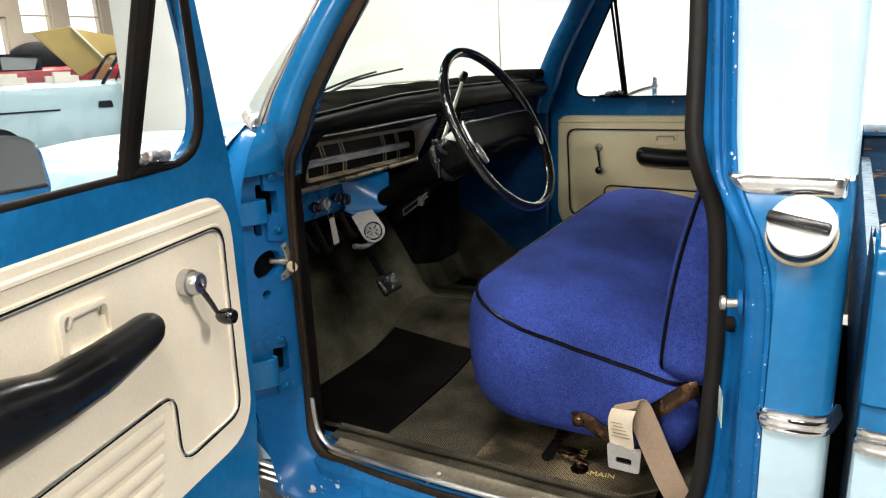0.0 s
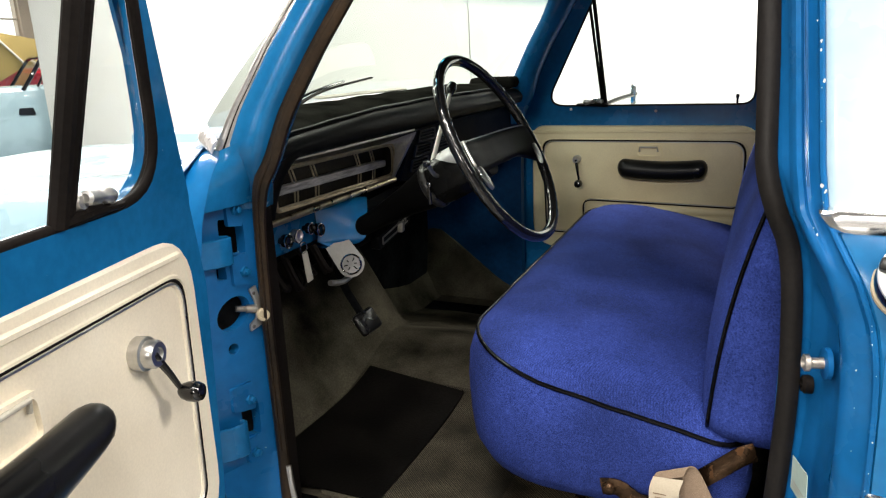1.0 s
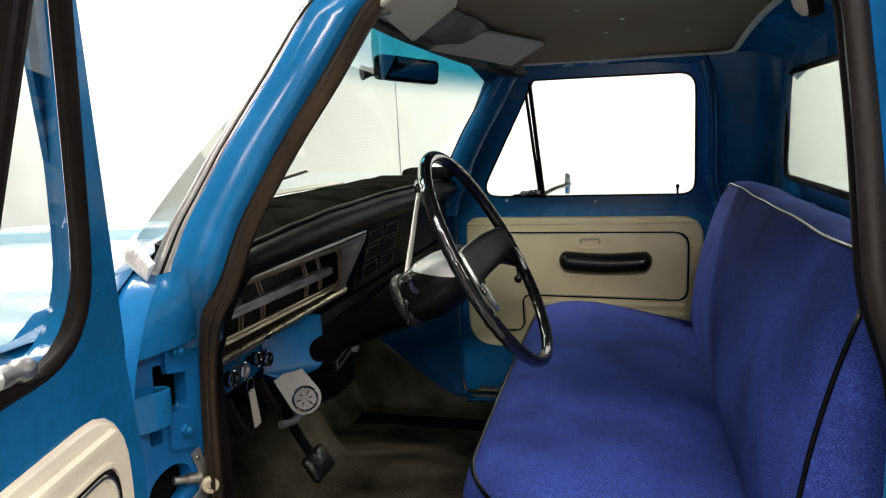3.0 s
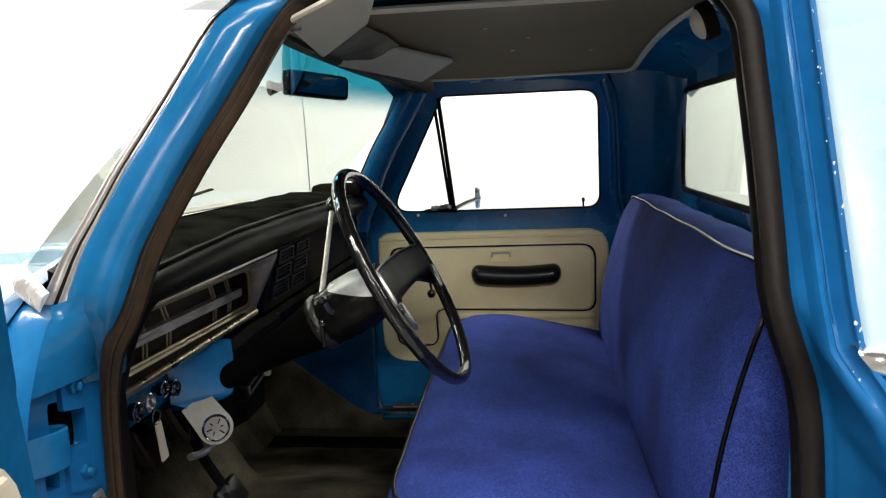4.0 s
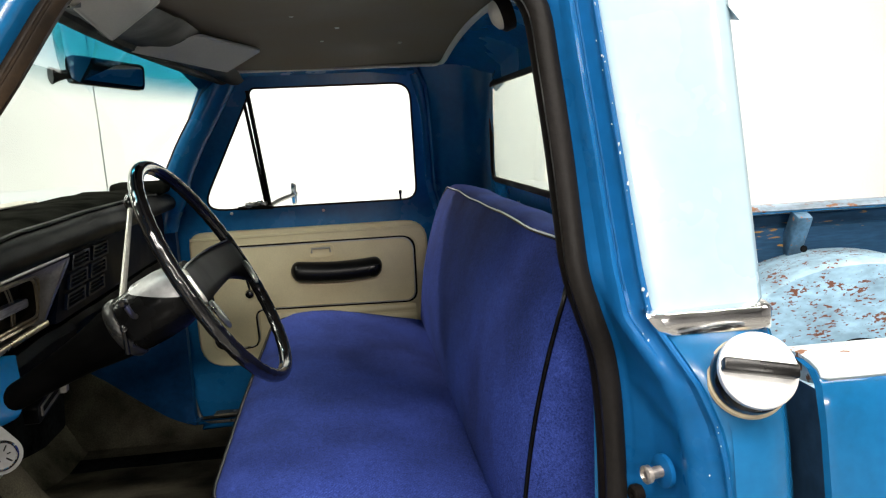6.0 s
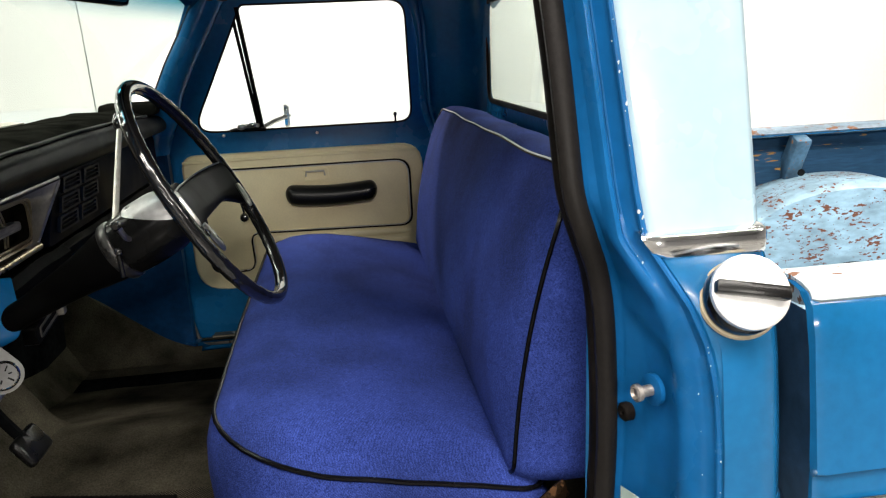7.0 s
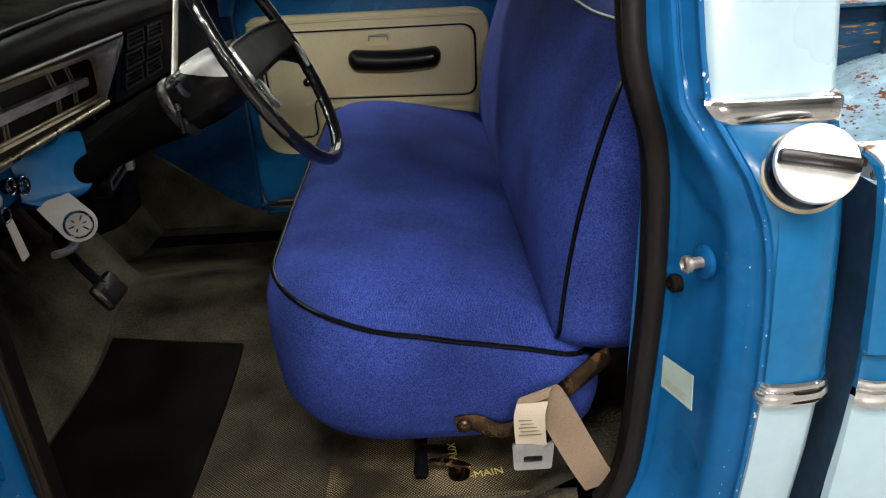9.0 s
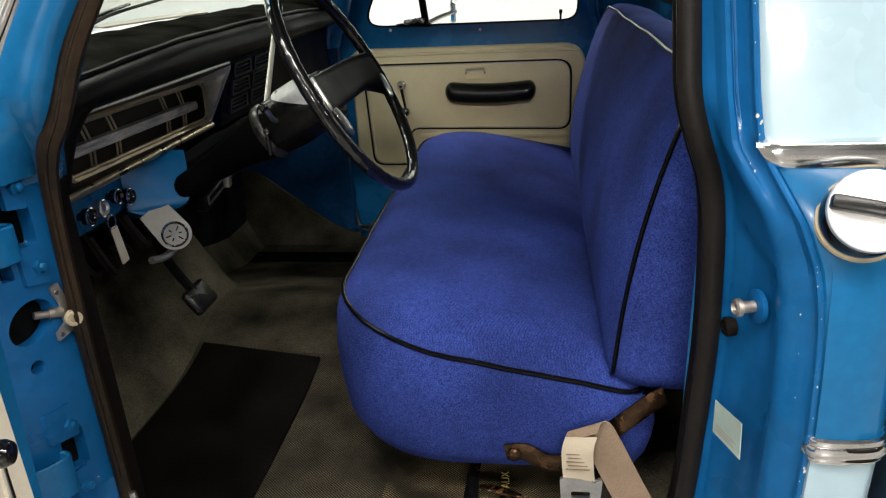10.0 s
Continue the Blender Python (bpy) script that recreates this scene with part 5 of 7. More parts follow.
    co = [(hx - cw, c0, 0.012), (hx + cw, c0, 0.012), (hx + cw * 0.95, c1, 0.014), (hx - cw * 0.95, c1 - 0.004, 0.014)]
    ci = [(hx + (u - hx) * 0.84, (c0 + c1) / 2 + (v - (c0 + c1) / 2) * 0.80, r) for u, v, r in co]
    ring(bm, rounded(co, 4), rounded(ci, 4), lambda u, v, w: f(u, 0.084 + w, v), 0.009, 0.0015, 48, g=lambda u, v, w: f(u, 0.084, v))
    plate(bm, rounded(ci, 4), lambda u, v, w: f(u, 0.084 + w, v), 0.0, 0.0012)
    cup = part("latch_cup", bm, cream, door, "cream latch pull surround")
    bm = bmesh.new()
    tube(bm, [f(hx - 0.032, 0.090, c1 - 0.026), f(hx - 0.030, 0.095, c1 - 0.010), f(hx + 0.030, 0.095, c1 - 0.010), f(hx + 0.032, 0.090, c1 - 0.026)], 0.0035, 8)
    part("latch_handle", bm, VISOR, cup, "painted latch handle")
    # window crank
    if near:
        hub, knob = (-0.775, 1.073), (-0.812, 1.000)
    else:
        hub, knob = (-0.728, 1.050), (-0.712, 0.965)
    out = Vector(f(0, 1, 0)) - Vector(f(0, 0, 0))
    bm = bmesh.new()
    lathe(bm, [(r * (1.0 if near else 0.62), h) for r, h in ((0.024, 0), (0.024, 0.016), (0.020, 0.018), (0.020, 0.030), (0.017, 0.034), (0.010, 0.034), (0.009, 0.030))], f(hub[0], 0.084, hub[1]), out, 24)
    crank = part("window_crank", bm, STEEL, door, "chrome window crank boss")
    bm = bmesh.new()
    mid = ((hub[0] + knob[0]) / 2, (hub[1] + knob[1]) / 2)
    tube(bm, spline([f(hub[0], 0.108, hub[1]), f(mid[0], 0.116, mid[1]), f(knob[0], 0.120, knob[1])], 5), [0.009 - 0.004 * i / 10 for i in range(11)], 8, flat=0.7)
    part("crank_arm", bm, ARM, crank, "dark crank arm")
    bm = bmesh.new()
    lathe(bm, [(0.007, -0.004), (0.012, 0.002), (0.015, 0.012), (0.015, 0.024), (0.012, 0.031), (0.005, 0.034)], f(knob[0], 0.120, knob[1]), out, 18)
    part("crank_knob", bm, GLOSS, crank, "black crank knob")
    for sx, sz in ((-0.757, 1.233), (-0.45, 1.225)):
        bm = bmesh.new()
        lathe(bm, [(0.006, 0), (0.005, 0.002), (0.002, 0.003)], f(sx, 0.0715, sz), out, 10)
        part("door_screw", bm, STEEL, door, "small bare screw")
    bm = bmesh.new()
    lathe(bm, [(0.0035, 0), (0.0035, 0.022), (0.006, 0.026), (0.006, 0.034), (0.003, 0.037)], f(-0.182, 0.072, zb), (0, 0, 1), 10)
    part("lock_knob", bm, GLOSS, door, "thin black lock knob")
    # outside mirror
    bm = bmesh.new()
    if near:
        mx, my, mz = -0.612, -0.145, 1.288
        plate(bm, rounded([(-0.068, -0.056, 0.035), (0.068, -0.056, 0.035), (0.068, 0.056, 0.035), (-0.068, 0.056, 0.035)], 6), lambda u, v, w: f0(mx + u, my + w - 0.90 * u - 0.14 * v, mz + v), -0.02, 0.0, 0.006)
        head = part("mirror_head", bm, CHROME, door, "chrome outside mirror head")
        bm = bmesh.new()
        plate(bm, rounded([(-0.061, -0.049, 0.03), (0.061, -0.049, 0.03), (0.061, 0.049, 0.03), (-0.061, 0.049, 0.03)], 6), lambda u, v, w: f0(mx + u, my + w - 0.90 * u - 0.14 * v, mz + v), 0.0005, 0.002)
        part("mirror_glass", bm, MIRROR, head, "mirror glass")
        bm = bmesh.new()
        tube(bm, spline([f0(mx, my - 0.01, mz - 0.05), f0(mx, -0.14, 1.215), f0(mx, -0.06, 1.185), f0(mx, 0.02, 1.18)], 5), 0.007, 8)
        part("mirror_arm", bm, CHROME, door, "chrome mirror arm")
    else:
        mx = -0.55
        tube(bm, spline([f(-0.64, 0.05, 1.245), f(-0.60, -0.02, 1.262), f(-0.55, -0.10, 1.275)], 5), 0.008, 8)
        lathe(bm, [(0.016, 0), (0.016, 0.01), (0.009, 0.018)], f(-0.64, 0.05, 1.238), (0, 0, 1), 14)
        part("mirror_arm", bm, CHROME, door, "chrome mirror arm")
        bm = bmesh.new()
        plate(bm, rounded([(-0.06, -0.045, 0.025), (0.06, -0.045, 0.025), (0.06, 0.035, 0.025), (-0.06, 0.035, 0.025)], 6), lambda u, v, w: f(mx + w, -0.14 + u, 1.28 + v), -0.015, 0.0, 0.005)
        head = part("mirror_head", bm, CHROME, door, "chrome outside mirror seen edge on")
        bm = bmesh.new()
        plate(bm, rounded([(-0.054, -0.039, 0.021), (0.054, -0.039, 0.021), (0.054, 0.029, 0.021), (-0.054, 0.029, 0.021)], 6), lambda u, v, w: f(mx + w, -0.14 + u, 1.28 + v), 0.0005, 0.002)
        part("mirror_glass", bm, MIRROR, head, "mirror glass")
    return door


cab_door(opened, "blue truck door standing open, cream vinyl trim", True)
cab_door(far, "closed blue passenger door with cream vinyl trim", False)

# ---- bench seat ----
seat = thing("bench_seat", (-0.35, YC, 0.60), "wide bench seat in blue woven cloth with black piping", "bench seat")


def soft_rect(x0, y0, x1, y1, radii, d, nc=10, ne=26):
    """A rounded rectangle moved inwards by d; radii for its four corners, counter-clockwise from the lower left. The point count never changes."""
    x0, y0, x1, y1 = x0 + d, y0 + d, x1 - d, y1 - d
    corners = [(x0, y0, math.pi), (x1, y0, 1.5 * math.pi), (x1, y1, 0.0), (x0, y1, 0.5 * math.pi)]
    arcs = []
    for (cx, cy, a0), r in zip(corners, radii):
        r = max(r - d, 0.004)
        sx, sy = (1 if cx == x0 else -1), (1 if cy == y0 else -1)
        arcs.append([Vector((cx + sx * r + r * math.cos(a0 + 0.5 * math.pi * k / nc), cy + sy * r + r * math.sin(a0 + 0.5 * math.pi * k / nc))) for k in range(nc + 1)])
    out = []
    for i in range(4):
        out += arcs[i]
        p, q = arcs[i][-1], arcs[(i + 1) % 4][0]
        out += [p.lerp(q, k / ne) for k in range(1, ne)]
    return out


def seat_plan(d):
    return [Vector((p.x - 0.012 * math.sin(math.pi * min(1, max(0, (p.y - 0.2) / 1.4))) * (p.x < -0.4), p.y)) for p in soft_rect(-0.615, 0.205, -0.08, 1.595, (0.22, 0.05, 0.05, 0.22), d)]


def cushion_z(x, y, z):
    """The cushion falls towards the back and sags where people sat."""
    s = (x + 0.60) / 0.5
    fall = -0.012 + 0.100 * max(0, s) if z > 0.70 else 0.0
    w = max(0.0, (z - 0.86) / 0.09)
    sag = 0.008 * w * (math.exp(-((y - 0.5) / 0.2) ** 2) + math.exp(-((y - 1.25) / 0.2) ** 2))
    lift = 0.016 * min(1, max(0, (z - 0.70) / 0.16)) * min(1, max(0, (y - 0.95) / 0.4))
    return z - fall * min(1, max(0, (z - 0.70) / 0.16)) - sag + lift + 0.0015 * noise.noise(Vector((x * 18, y * 18, z * 18)))


bm = bmesh.new()
rows = []
for z, d in ((0.652, 0.030), (0.66, 0.014), (0.69, -0.003), (0.74, -0.010), (0.80, -0.013), (0.85, -0.009), (0.88, 0.0), (0.896, 0.009), (0.906, 0.020), (0.922, 0.045), (0.935, 0.08), (0.945, 0.12), (0.951, 0.165), (0.954, 0.21), (0.955, 0.245)):
    rows.append([(p.x, p.y, cushion_z(p.x, p.y, z)) for p in seat_plan(d)])
rows.append([(-0.3475, min(1.35, max(0.45, p.y)), cushion_z(-0.3475, p.y, 0.9555)) for p in seat_plan(0.245)])
skin(bm, rows, True, False)
cushion = part("cushion", bm, CLOTH, seat, "blue woven cloth seat cushion", 60)
bm = bmesh.new()
tube(bm, [(p.x, p.y, cushion_z(p.x, p.y, 0.897) + 0.0005) for p in seat_plan(0.008)], 0.0042, 8, True)
part("cushion_piping", bm, PIPING, cushion, "shiny black piping")

# backrest: (y across, s up the back, d towards the front)
BO, BU, BN = Vector((-0.006, 0, 0.80)), Vector((0.120, 0, 0.993)), Vector((-0.993, 0, 0.120))


def back_plan(d):
    return soft_rect(0.205, 0.0, 1.595, 0.50, (0.05, 0.05, 0.09, 0.09), d)


def on_back(y, s, d):
    w = max(0.0, (d - 0.09) / 0.06)
    crown = 0.012 * w * math.sin(math.pi * min(1, max(0, s / 0.5)))
    taper = -0.045 * (max(0, s) / 0.5) ** 2.2 * (d / 0.15)
    wave = 0.006 * noise.noise(Vector((y * 5, 4, 1))) * max(0.0, s / 0.5) ** 3
    p = BO + BU * (s + wave) + BN * (d + crown + taper)
    return (p.x, y, p.z)


bm = bmesh.new()
rows = []
for d, i in ((-0.03, 0.03), (-0.02, 0.012), (0.02, 0.0), (0.07, -0.004), (0.11, -0.002), (0.128, 0.004), (0.138, 0.012), (0.146, 0.03), (0.152, 0.06), (0.156, 0.10), (0.159, 0.15), (0.160, 0.2), (0.1605, 0.235)):
    rows.append([on_back(p.x, p.y, d) for p in back_plan(i)])
skin(bm, rows, True, False, cap=True)
back = part("backrest", bm, CLOTH, seat, "blue woven cloth backrest", 60)
loop = back_plan(0.010)
bm = bmesh.new()
side_pts = [on_back(p.x, p.y, 0.138) for p in loop]
dark_part = [q for q, p in zip(side_pts, loop)]
tube(bm, dark_part, 0.0036, 8, True)
part("backrest_piping", bm, PIPING, back, "shiny black piping")
bm = bmesh.new()
top_pts = sorted([p for p in loop if p.y > 0.478], key=lambda p: p.x)
tube(bm, [Vector(on_back(p.x, p.y, 0.139)) + Vector((-0.001, 0, 0.002)) for p in top_pts], 0.0019, 8)
part("top_piping", bm, PIPING_PALE, back, "worn pale piping along the top")
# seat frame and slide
# Riser's near-black also stands in for shade under the seat.
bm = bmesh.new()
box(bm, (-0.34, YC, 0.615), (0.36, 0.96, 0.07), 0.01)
part("seat_riser", bm, DARK, seat, "dark steel seat riser, near-black for the shade beneath the seat")
bm = bmesh.new()
tube(bm, spline([(-0.366, 0.36, 0.645), (-0.367, 0.30, 0.612), (-0.370, 0.258, 0.598)], 4), 0.010, 8, flat=0.3, side=(0, 0.3, 1))
lever_ = part("slide_lever", bm, IRON, seat, "brown steel seat slide lever")
bm = bmesh.new()
tube(bm, spline([(-0.370, 0.264, 0.600), (-0.3705, 0.235, 0.592), (-0.371, 0.205, 0.588)], 4), [0.010, 0.011, 0.0115, 0.012, 0.0125, 0.013, 0.0135, 0.013, 0.010], 10, flat=0.5, side=(0, 0.3, 1))
part("lever_grip", bm, GLOSS, lever_, "black lever grip")
# hinge arm of the backrest
bm = bmesh.new()
pts = [(-0.308, 0.194, 0.704), (-0.278, 0.192, 0.708), (-0.242, 0.188, 0.692), (-0.205, 0.184, 0.702), (-0.165, 0.182, 0.742), (-0.12, 0.182, 0.784), (-0.085, 0.186, 0.814), (-0.066, 0.192, 0.822)]
tube(bm, spline(pts, 5), 0.0165, 10, flat=0.22, side=(0, 1, 0))
arm = part("back_hinge_arm", bm, IRON, seat, "tarnished brown metal backrest hinge arm")
bm = bmesh.new()
lathe(bm, [(0.012, 0), (0.012, 0.004), (0.008, 0.007), (0.003, 0.008)], (-0.295, 0.190, 0.705), (0, -1, 0), 14)
part("hinge_rivet", bm, IRON, arm)

# ---- seat belt ----
belt = thing("seat_belt", (-0.15, 0.17, 0.56), "tan lap belt hanging folded over the seat arm, steel buckle", "seat belt")


def ribbon(bm, pts, width, across, thick=0.002):
    pts = spline(pts, 6)
    a = Vector(across).normalized() * width / 2
    rows = []
    for i, p in enumerate(pts):
        d = (pts[min(i + 1, len(pts) - 1)] - pts[max(i - 1, 0)]).normalized()
        n = d.cross(a).normalized() * thick / 2
        rows.append([p - a - n, p + a - n, p + a + n, p - a + n])
    skin(bm, rows, True, False, cap=True)


bm = bmesh.new()
ribbon(bm, [(-0.193, 0.150, 0.690), (-0.196, 0.146, 0.722), (-0.197, 0.145, 0.752), (-0.192, 0.150, 0.772)], 0.048, (1, -0.1, 0.12))
part("webbing_loop", bm, surface("pale_webbing", (0.52, 0.45, 0.34), 0.85, vary=0.08, scale=14, fine=600, bump=0.4, bump_dist=0.001), belt, "pale folded belt end with print")
bm = bmesh.new()
ribbon(bm, [(-0.193, 0.150, 0.770), (-0.186, 0.158, 0.784), (-0.172, 0.162, 0.778), (-0.150, 0.158, 0.738), (-0.126, 0.152, 0.690), (-0.100, 0.148, 0.640), (-0.078, 0.150, 0.600)], 0.056, (0.82, -0.10, 0.40))
part("webbing", bm, STRAP, belt, "worn tan belt webbing")
bm = bmesh.new()
ring(bm, rounded([(-0.030, -0.035, 0.006), (0.030, -0.035, 0.006), (0.033, 0.020, 0.006), (-0.033, 0.020, 0.006)], 4), rounded([(-0.015, -0.018, 0.004), (0.015, -0.018, 0.004), (0.015, -0.006, 0.004), (-0.015, -0.006, 0.004)], 3),
     lambda u, v, w: (-0.190 + u, 0.151 + w - 0.25 * v * 0.2, 0.675 + v), -0.002, 0.003, 60)
part("buckle", bm, STEEL, belt, "pressed steel buckle tongue")
bm = bmesh.new()
for i in range(5):
    box(bm, (-0.196, 0.1438, 0.716 + i * 0.007), (0.036 - 0.006 * (i % 2), 0.0008, 0.0016))
lab = part("belt_label", bm, STRAP, belt, "faded dark label print")
lab["kind"] = "stuff"

# ---- floor mat and floor fittings ----
bm = bmesh.new()


def floor_z(x, y):
    return 0.556 + 0.085 * math.exp(-(((y - YC) / 0.26) ** 2) * 1.8) + max(0, -1.10 - x) * 1.5


rows = []
for i in range(41):
    s = i / 40
    a, b = Vector((-1.080, 0.712)).lerp(Vector((-1.085, 0.19)), s), Vector((-0.772, 0.672)).lerp(Vector((-0.768, 0.19)), s)
    row = []
    for k in range(61):
        q = a.lerp(b, k / 60)
        row.append((q.x, q.y, floor_z(q.x, q.y) + 0.008 + (0.0012 if k % 2 else 0.0)))
    rows.append(row)
skin(bm, rows)
gen = bmesh.ops.extrude_face_region(bm, geom=list(bm.faces))
bmesh.ops.translate(bm, vec=(0, 0, -0.006), verts=[g for g in gen["geom"] if isinstance(g, bmesh.types.BMVert)])
single("floor_mat", bm, MAT, "black ribbed rubber mat before the driver's seat", "floor mat")
valve = thing("fuel_selector", (-0.306, 0.235, 0.556), "brass fuel tank selector valve on the cab floor", "fuel valve")
bm = bmesh.new()
lathe(bm, [(0.019, 0.0), (0.019, 0.005), (0.012, 0.009), (0.010, 0.020), (0.007, 0.024)], (-0.306, 0.235, 0.562), (0, 0, 1), 18)
part("valve_body", bm, IRON, valve, "tarnished valve body")
bm = bmesh.new()
tube(bm, spline([(-0.358, 0.245, 0.588), (-0.33, 0.24, 0.588), (-0.306, 0.235, 0.585), (-0.285, 0.228, 0.586)], 4), [0.004, 0.006, 0.008, 0.009, 0.0085, 0.008, 0.008, 0.009, 0.009, 0.008, 0.007, 0.006, 0.004], 8, flat=0.5, side=(0, 0, 1))
part("valve_handle", bm, IRON, valve, "brown metal valve handle")


def lettering(name, text, m, size, material, label):
    cu = bpy.data.curves.new(name, "FONT")
    cu.body, cu.size, cu.extrude, cu.align_x, cu.align_y = text, size, 0.0004, "CENTER", "CENTER"
    tmp = bpy.data.objects.new(name, cu)
    scene.collection.objects.link(tmp)
    bpy.context.view_layer.update()
    me = bpy.data.meshes.new_from_object(tmp.evaluated_get(bpy.context.evaluated_depsgraph_get()))
    bpy.data.objects.remove(tmp)
    me.materials.clear()
    me.materials.append(material)
    ob = new(name, me)
    ob.matrix_world = m
    return tagged(ob, label, "lettering")


lettering("lettering", "AUX", pose(-0.314, 0.288, 0.5690, 0, 0, 94), 0.0215, YELLOW_INK, "hand-painted yellow letters AUX on the floor")
lettering("lettering", "-MAIN", pose(-0.258, 0.229, 0.5675, 0, 0, 8), 0.0215, YELLOW_INK, "hand-painted yellow letters MAIN on the floor")

# ---- dashboard ----
dash = thing("dashboard", (-1.0, YC, 1.0), "black padded dashboard with bright trim and blue lower panel", "dashboard")


def sweep_y(bm, prof, y0, y1, n=24, wob=0.0, cap=True):
    """A bar across the cab; its front edge follows the bowed windshield."""
    rows = []
    full = prof
    for y in steps(y0, y1, n):
        lim, top_ = wbase(y)[0] + 0.035, wbase(y)[2] + 0.012
        prof = [(x, z) if x > lim else (lim, min(z, top_)) for x, z in full]
        rows.append([(x + wob * noise.noise(Vector((x * 9, y * 9, 0))), y, z + wob * noise.noise(Vector((y * 8, x * 8, 5)))) for x, z in prof])
    skin(bm, rows, True, False, cap=cap)


def dash_rise(y):
    """How far the pad's crest climbs from the door towards the cab's middle."""
    return lerp([(0.16, 0.008), (0.235, 0.014), (0.55, 0.032), (0.9, 0.036), (1.3, 0.032), (1.64, 0.020)], y)


def crest(bm, prof, y0, y1, n, wob=0.0):
    rows = []
    for y in steps(y0, y1, n):
        lim, top_ = wbase(y)[0] + 0.035, wbase(y)[2] + 0.012
        row = []
        for x, z, w in prof:
            z += w * dash_rise(y)
            x, z = (x, z) if x > lim else (lim, min(z, top_))
            row.append((x + wob * noise.noise(Vector((x * 9, y * 9, 0))), y, z + wob * noise.noise(Vector((y * 8, x * 8, 5)))))
        rows.append(row)
    skin(bm, rows, True, False, cap=True)


bm = bmesh.new()
crest(bm, [(-1.18, 1.325, 0), (-1.10, 1.334, 0), (-1.02, 1.324, 0.45), (-0.955, 1.303, 1), (-0.934, 1.299, 1), (-0.921, 1.296, 0.93), (-0.912, 1.290, 0.75), (-0.908, 1.282, 0.45), (-0.911, 1.275, 0.15), (-0.919, 1.270, 0), (-0.935, 1.267, 0), (-1.0, 1.262, 0), (-1.19, 1.23, 0)], 0.165, 1.635, 40)
part("dash_pad", bm, PAD_BLACK, dash, "black vinyl dash pad", 80)
bm = bmesh.new()
tube(bm, spline([(-0.924, 0.36, 1.296), (-0.924, 0.27, 1.290), (-0.929, 0.212, 1.274), (-0.940, 0.186, 1.242), (-0.952, 0.174, 1.20), (-0.962, 0.170, 1.16)], 6), [0.010 + 0.010 * min(1, i / 14) for i in range(31)], 14)
part("pad_end", bm, PAD_BLACK, dash, "rounded end of the black pad")
bm = bmesh.new()
crest(bm, [(-1.165, 1.340, 0), (-1.10, 1.350, 0.05), (-1.02, 1.337, 0.45), (-0.965, 1.318, 0.9), (-0.942, 1.307, 1), (-0.930, 1.302, 1), (-0.933, 1.297, 1), (-0.96, 1.304, 0.9), (-1.10, 1.332, 0), (-1.165, 1.325, 0)], 0.20, 1.56, 60, 0.004)
box(bm, (-0.99, 1.56, 1.345), (0.16, 0.12, 0.04), 0.016, 3, Matrix.Rotation(0.1, 3, "Z"))
part("dash_cover", bm, DASH_CLOTH, dash, "black carpet dash cover with a rolled edge")
bm = bmesh.new()
tube(bm, [(-0.931 + 0.002 * noise.noise(Vector((y * 9, 2, 2))), y, 1.302 + dash_rise(y) + 0.002 * noise.noise(Vector((y * 9, 0, 0)))) for y in steps(0.21, 1.50, 40)], 0.0042, 6)
part("cover_hem", bm, BLACK, dash, "stitched hem")
bm = bmesh.new()
sweep_y(bm, [(-0.955, 1.266), (-0.965, 1.20), (-0.962, 1.13), (-1.02, 1.10), (-1.1, 1.1), (-1.1, 1.26)], 0.785, 1.64, 12)
part("dash_face", bm, BLACK, dash, "black dash face")
# instrument bezel: a raised lip, walls that slope inwards, and the dials at the bottom of the recess
BEZ = [(0.186, 1.268, 0.006), (0.776, 1.264, 0.016), (0.690, 1.146, 0.012), (0.170, 1.150, 0.006)]
INN = [(0.236, 1.243, 0.015), (0.752, 1.232, 0.030), (0.750, 1.144, 0.026), (0.232, 1.155, 0.015)]
LIP_X, DIAL_X = -0.925, -0.986


def on_lip(u, v, w):
    """The lip leans back towards its lower edge; w stands out of it."""
    return (LIP_X - 0.25 * (1.264 - v) + w, u, v)


def on_dial(u, v, w):
    return (DIAL_X + w, u, v)


def bezel_loop(k, n=96):
    """An outline between the lip (k = 0) and the dial opening (k = 1)."""
    turns = [2 * math.pi * j / n for j in range(n)]
    mid = (0.48, 1.198)
    return [Vector(on_lip(*p, 0)).lerp(Vector(on_dial(*q, 0)), k) for p, q in zip(rays(rounded(BEZ, 5), mid, turns), rays(rounded(INN, 6), mid, turns))]


loops = [bezel_loop(k, 360) for k in (-0.06, 0.0, 0.04, 0.35, 0.7, 1.0)]
bm = bmesh.new()
skin(bm, [lp[12:346] for lp in loops])
bez = part("instrument_bezel", bm, surface("dark_brown_bezel_wall", (0.018, 0.015, 0.012), 0.4, 0.2, vary=0.15, scale=12, fine=160, bump=0.1, ior=1.3), dash, "dark recessed instrument surround")
bm = bmesh.new()
skin(bm, [lp[345:] + lp[:13] for lp in loops])
part("bezel_end", bm, surface("satin_grey_bezel", (0.48, 0.475, 0.47), 0.42, 0.0, vary=0.15, scale=12, fine=160, bump=0.1), bez, "satin grey slanted end of the surround")
bm = bmesh.new()
tube(bm, [on_lip(u, 1.2655, 0.001) for u in steps(0.225, 0.762, 24)], [0.0016 + 0.0016 * min(1, i / 6) for i in range(25)], 8)
part("bezel_lip_trim", bm, surface("dull_bright_lip", (0.62, 0.60, 0.56), 0.4, 0.4, vary=0.12, scale=20, fine=120, bump=0.05), bez, "dull bright trim along the upper lip")
bm = bmesh.new()
tube(bm, [on_lip(0.776 - 0.086 * t - 0.004, 1.262 - 0.112 * t, 0.0) for t in steps(0.02, 0.98, 10)], 0.0022, 6)
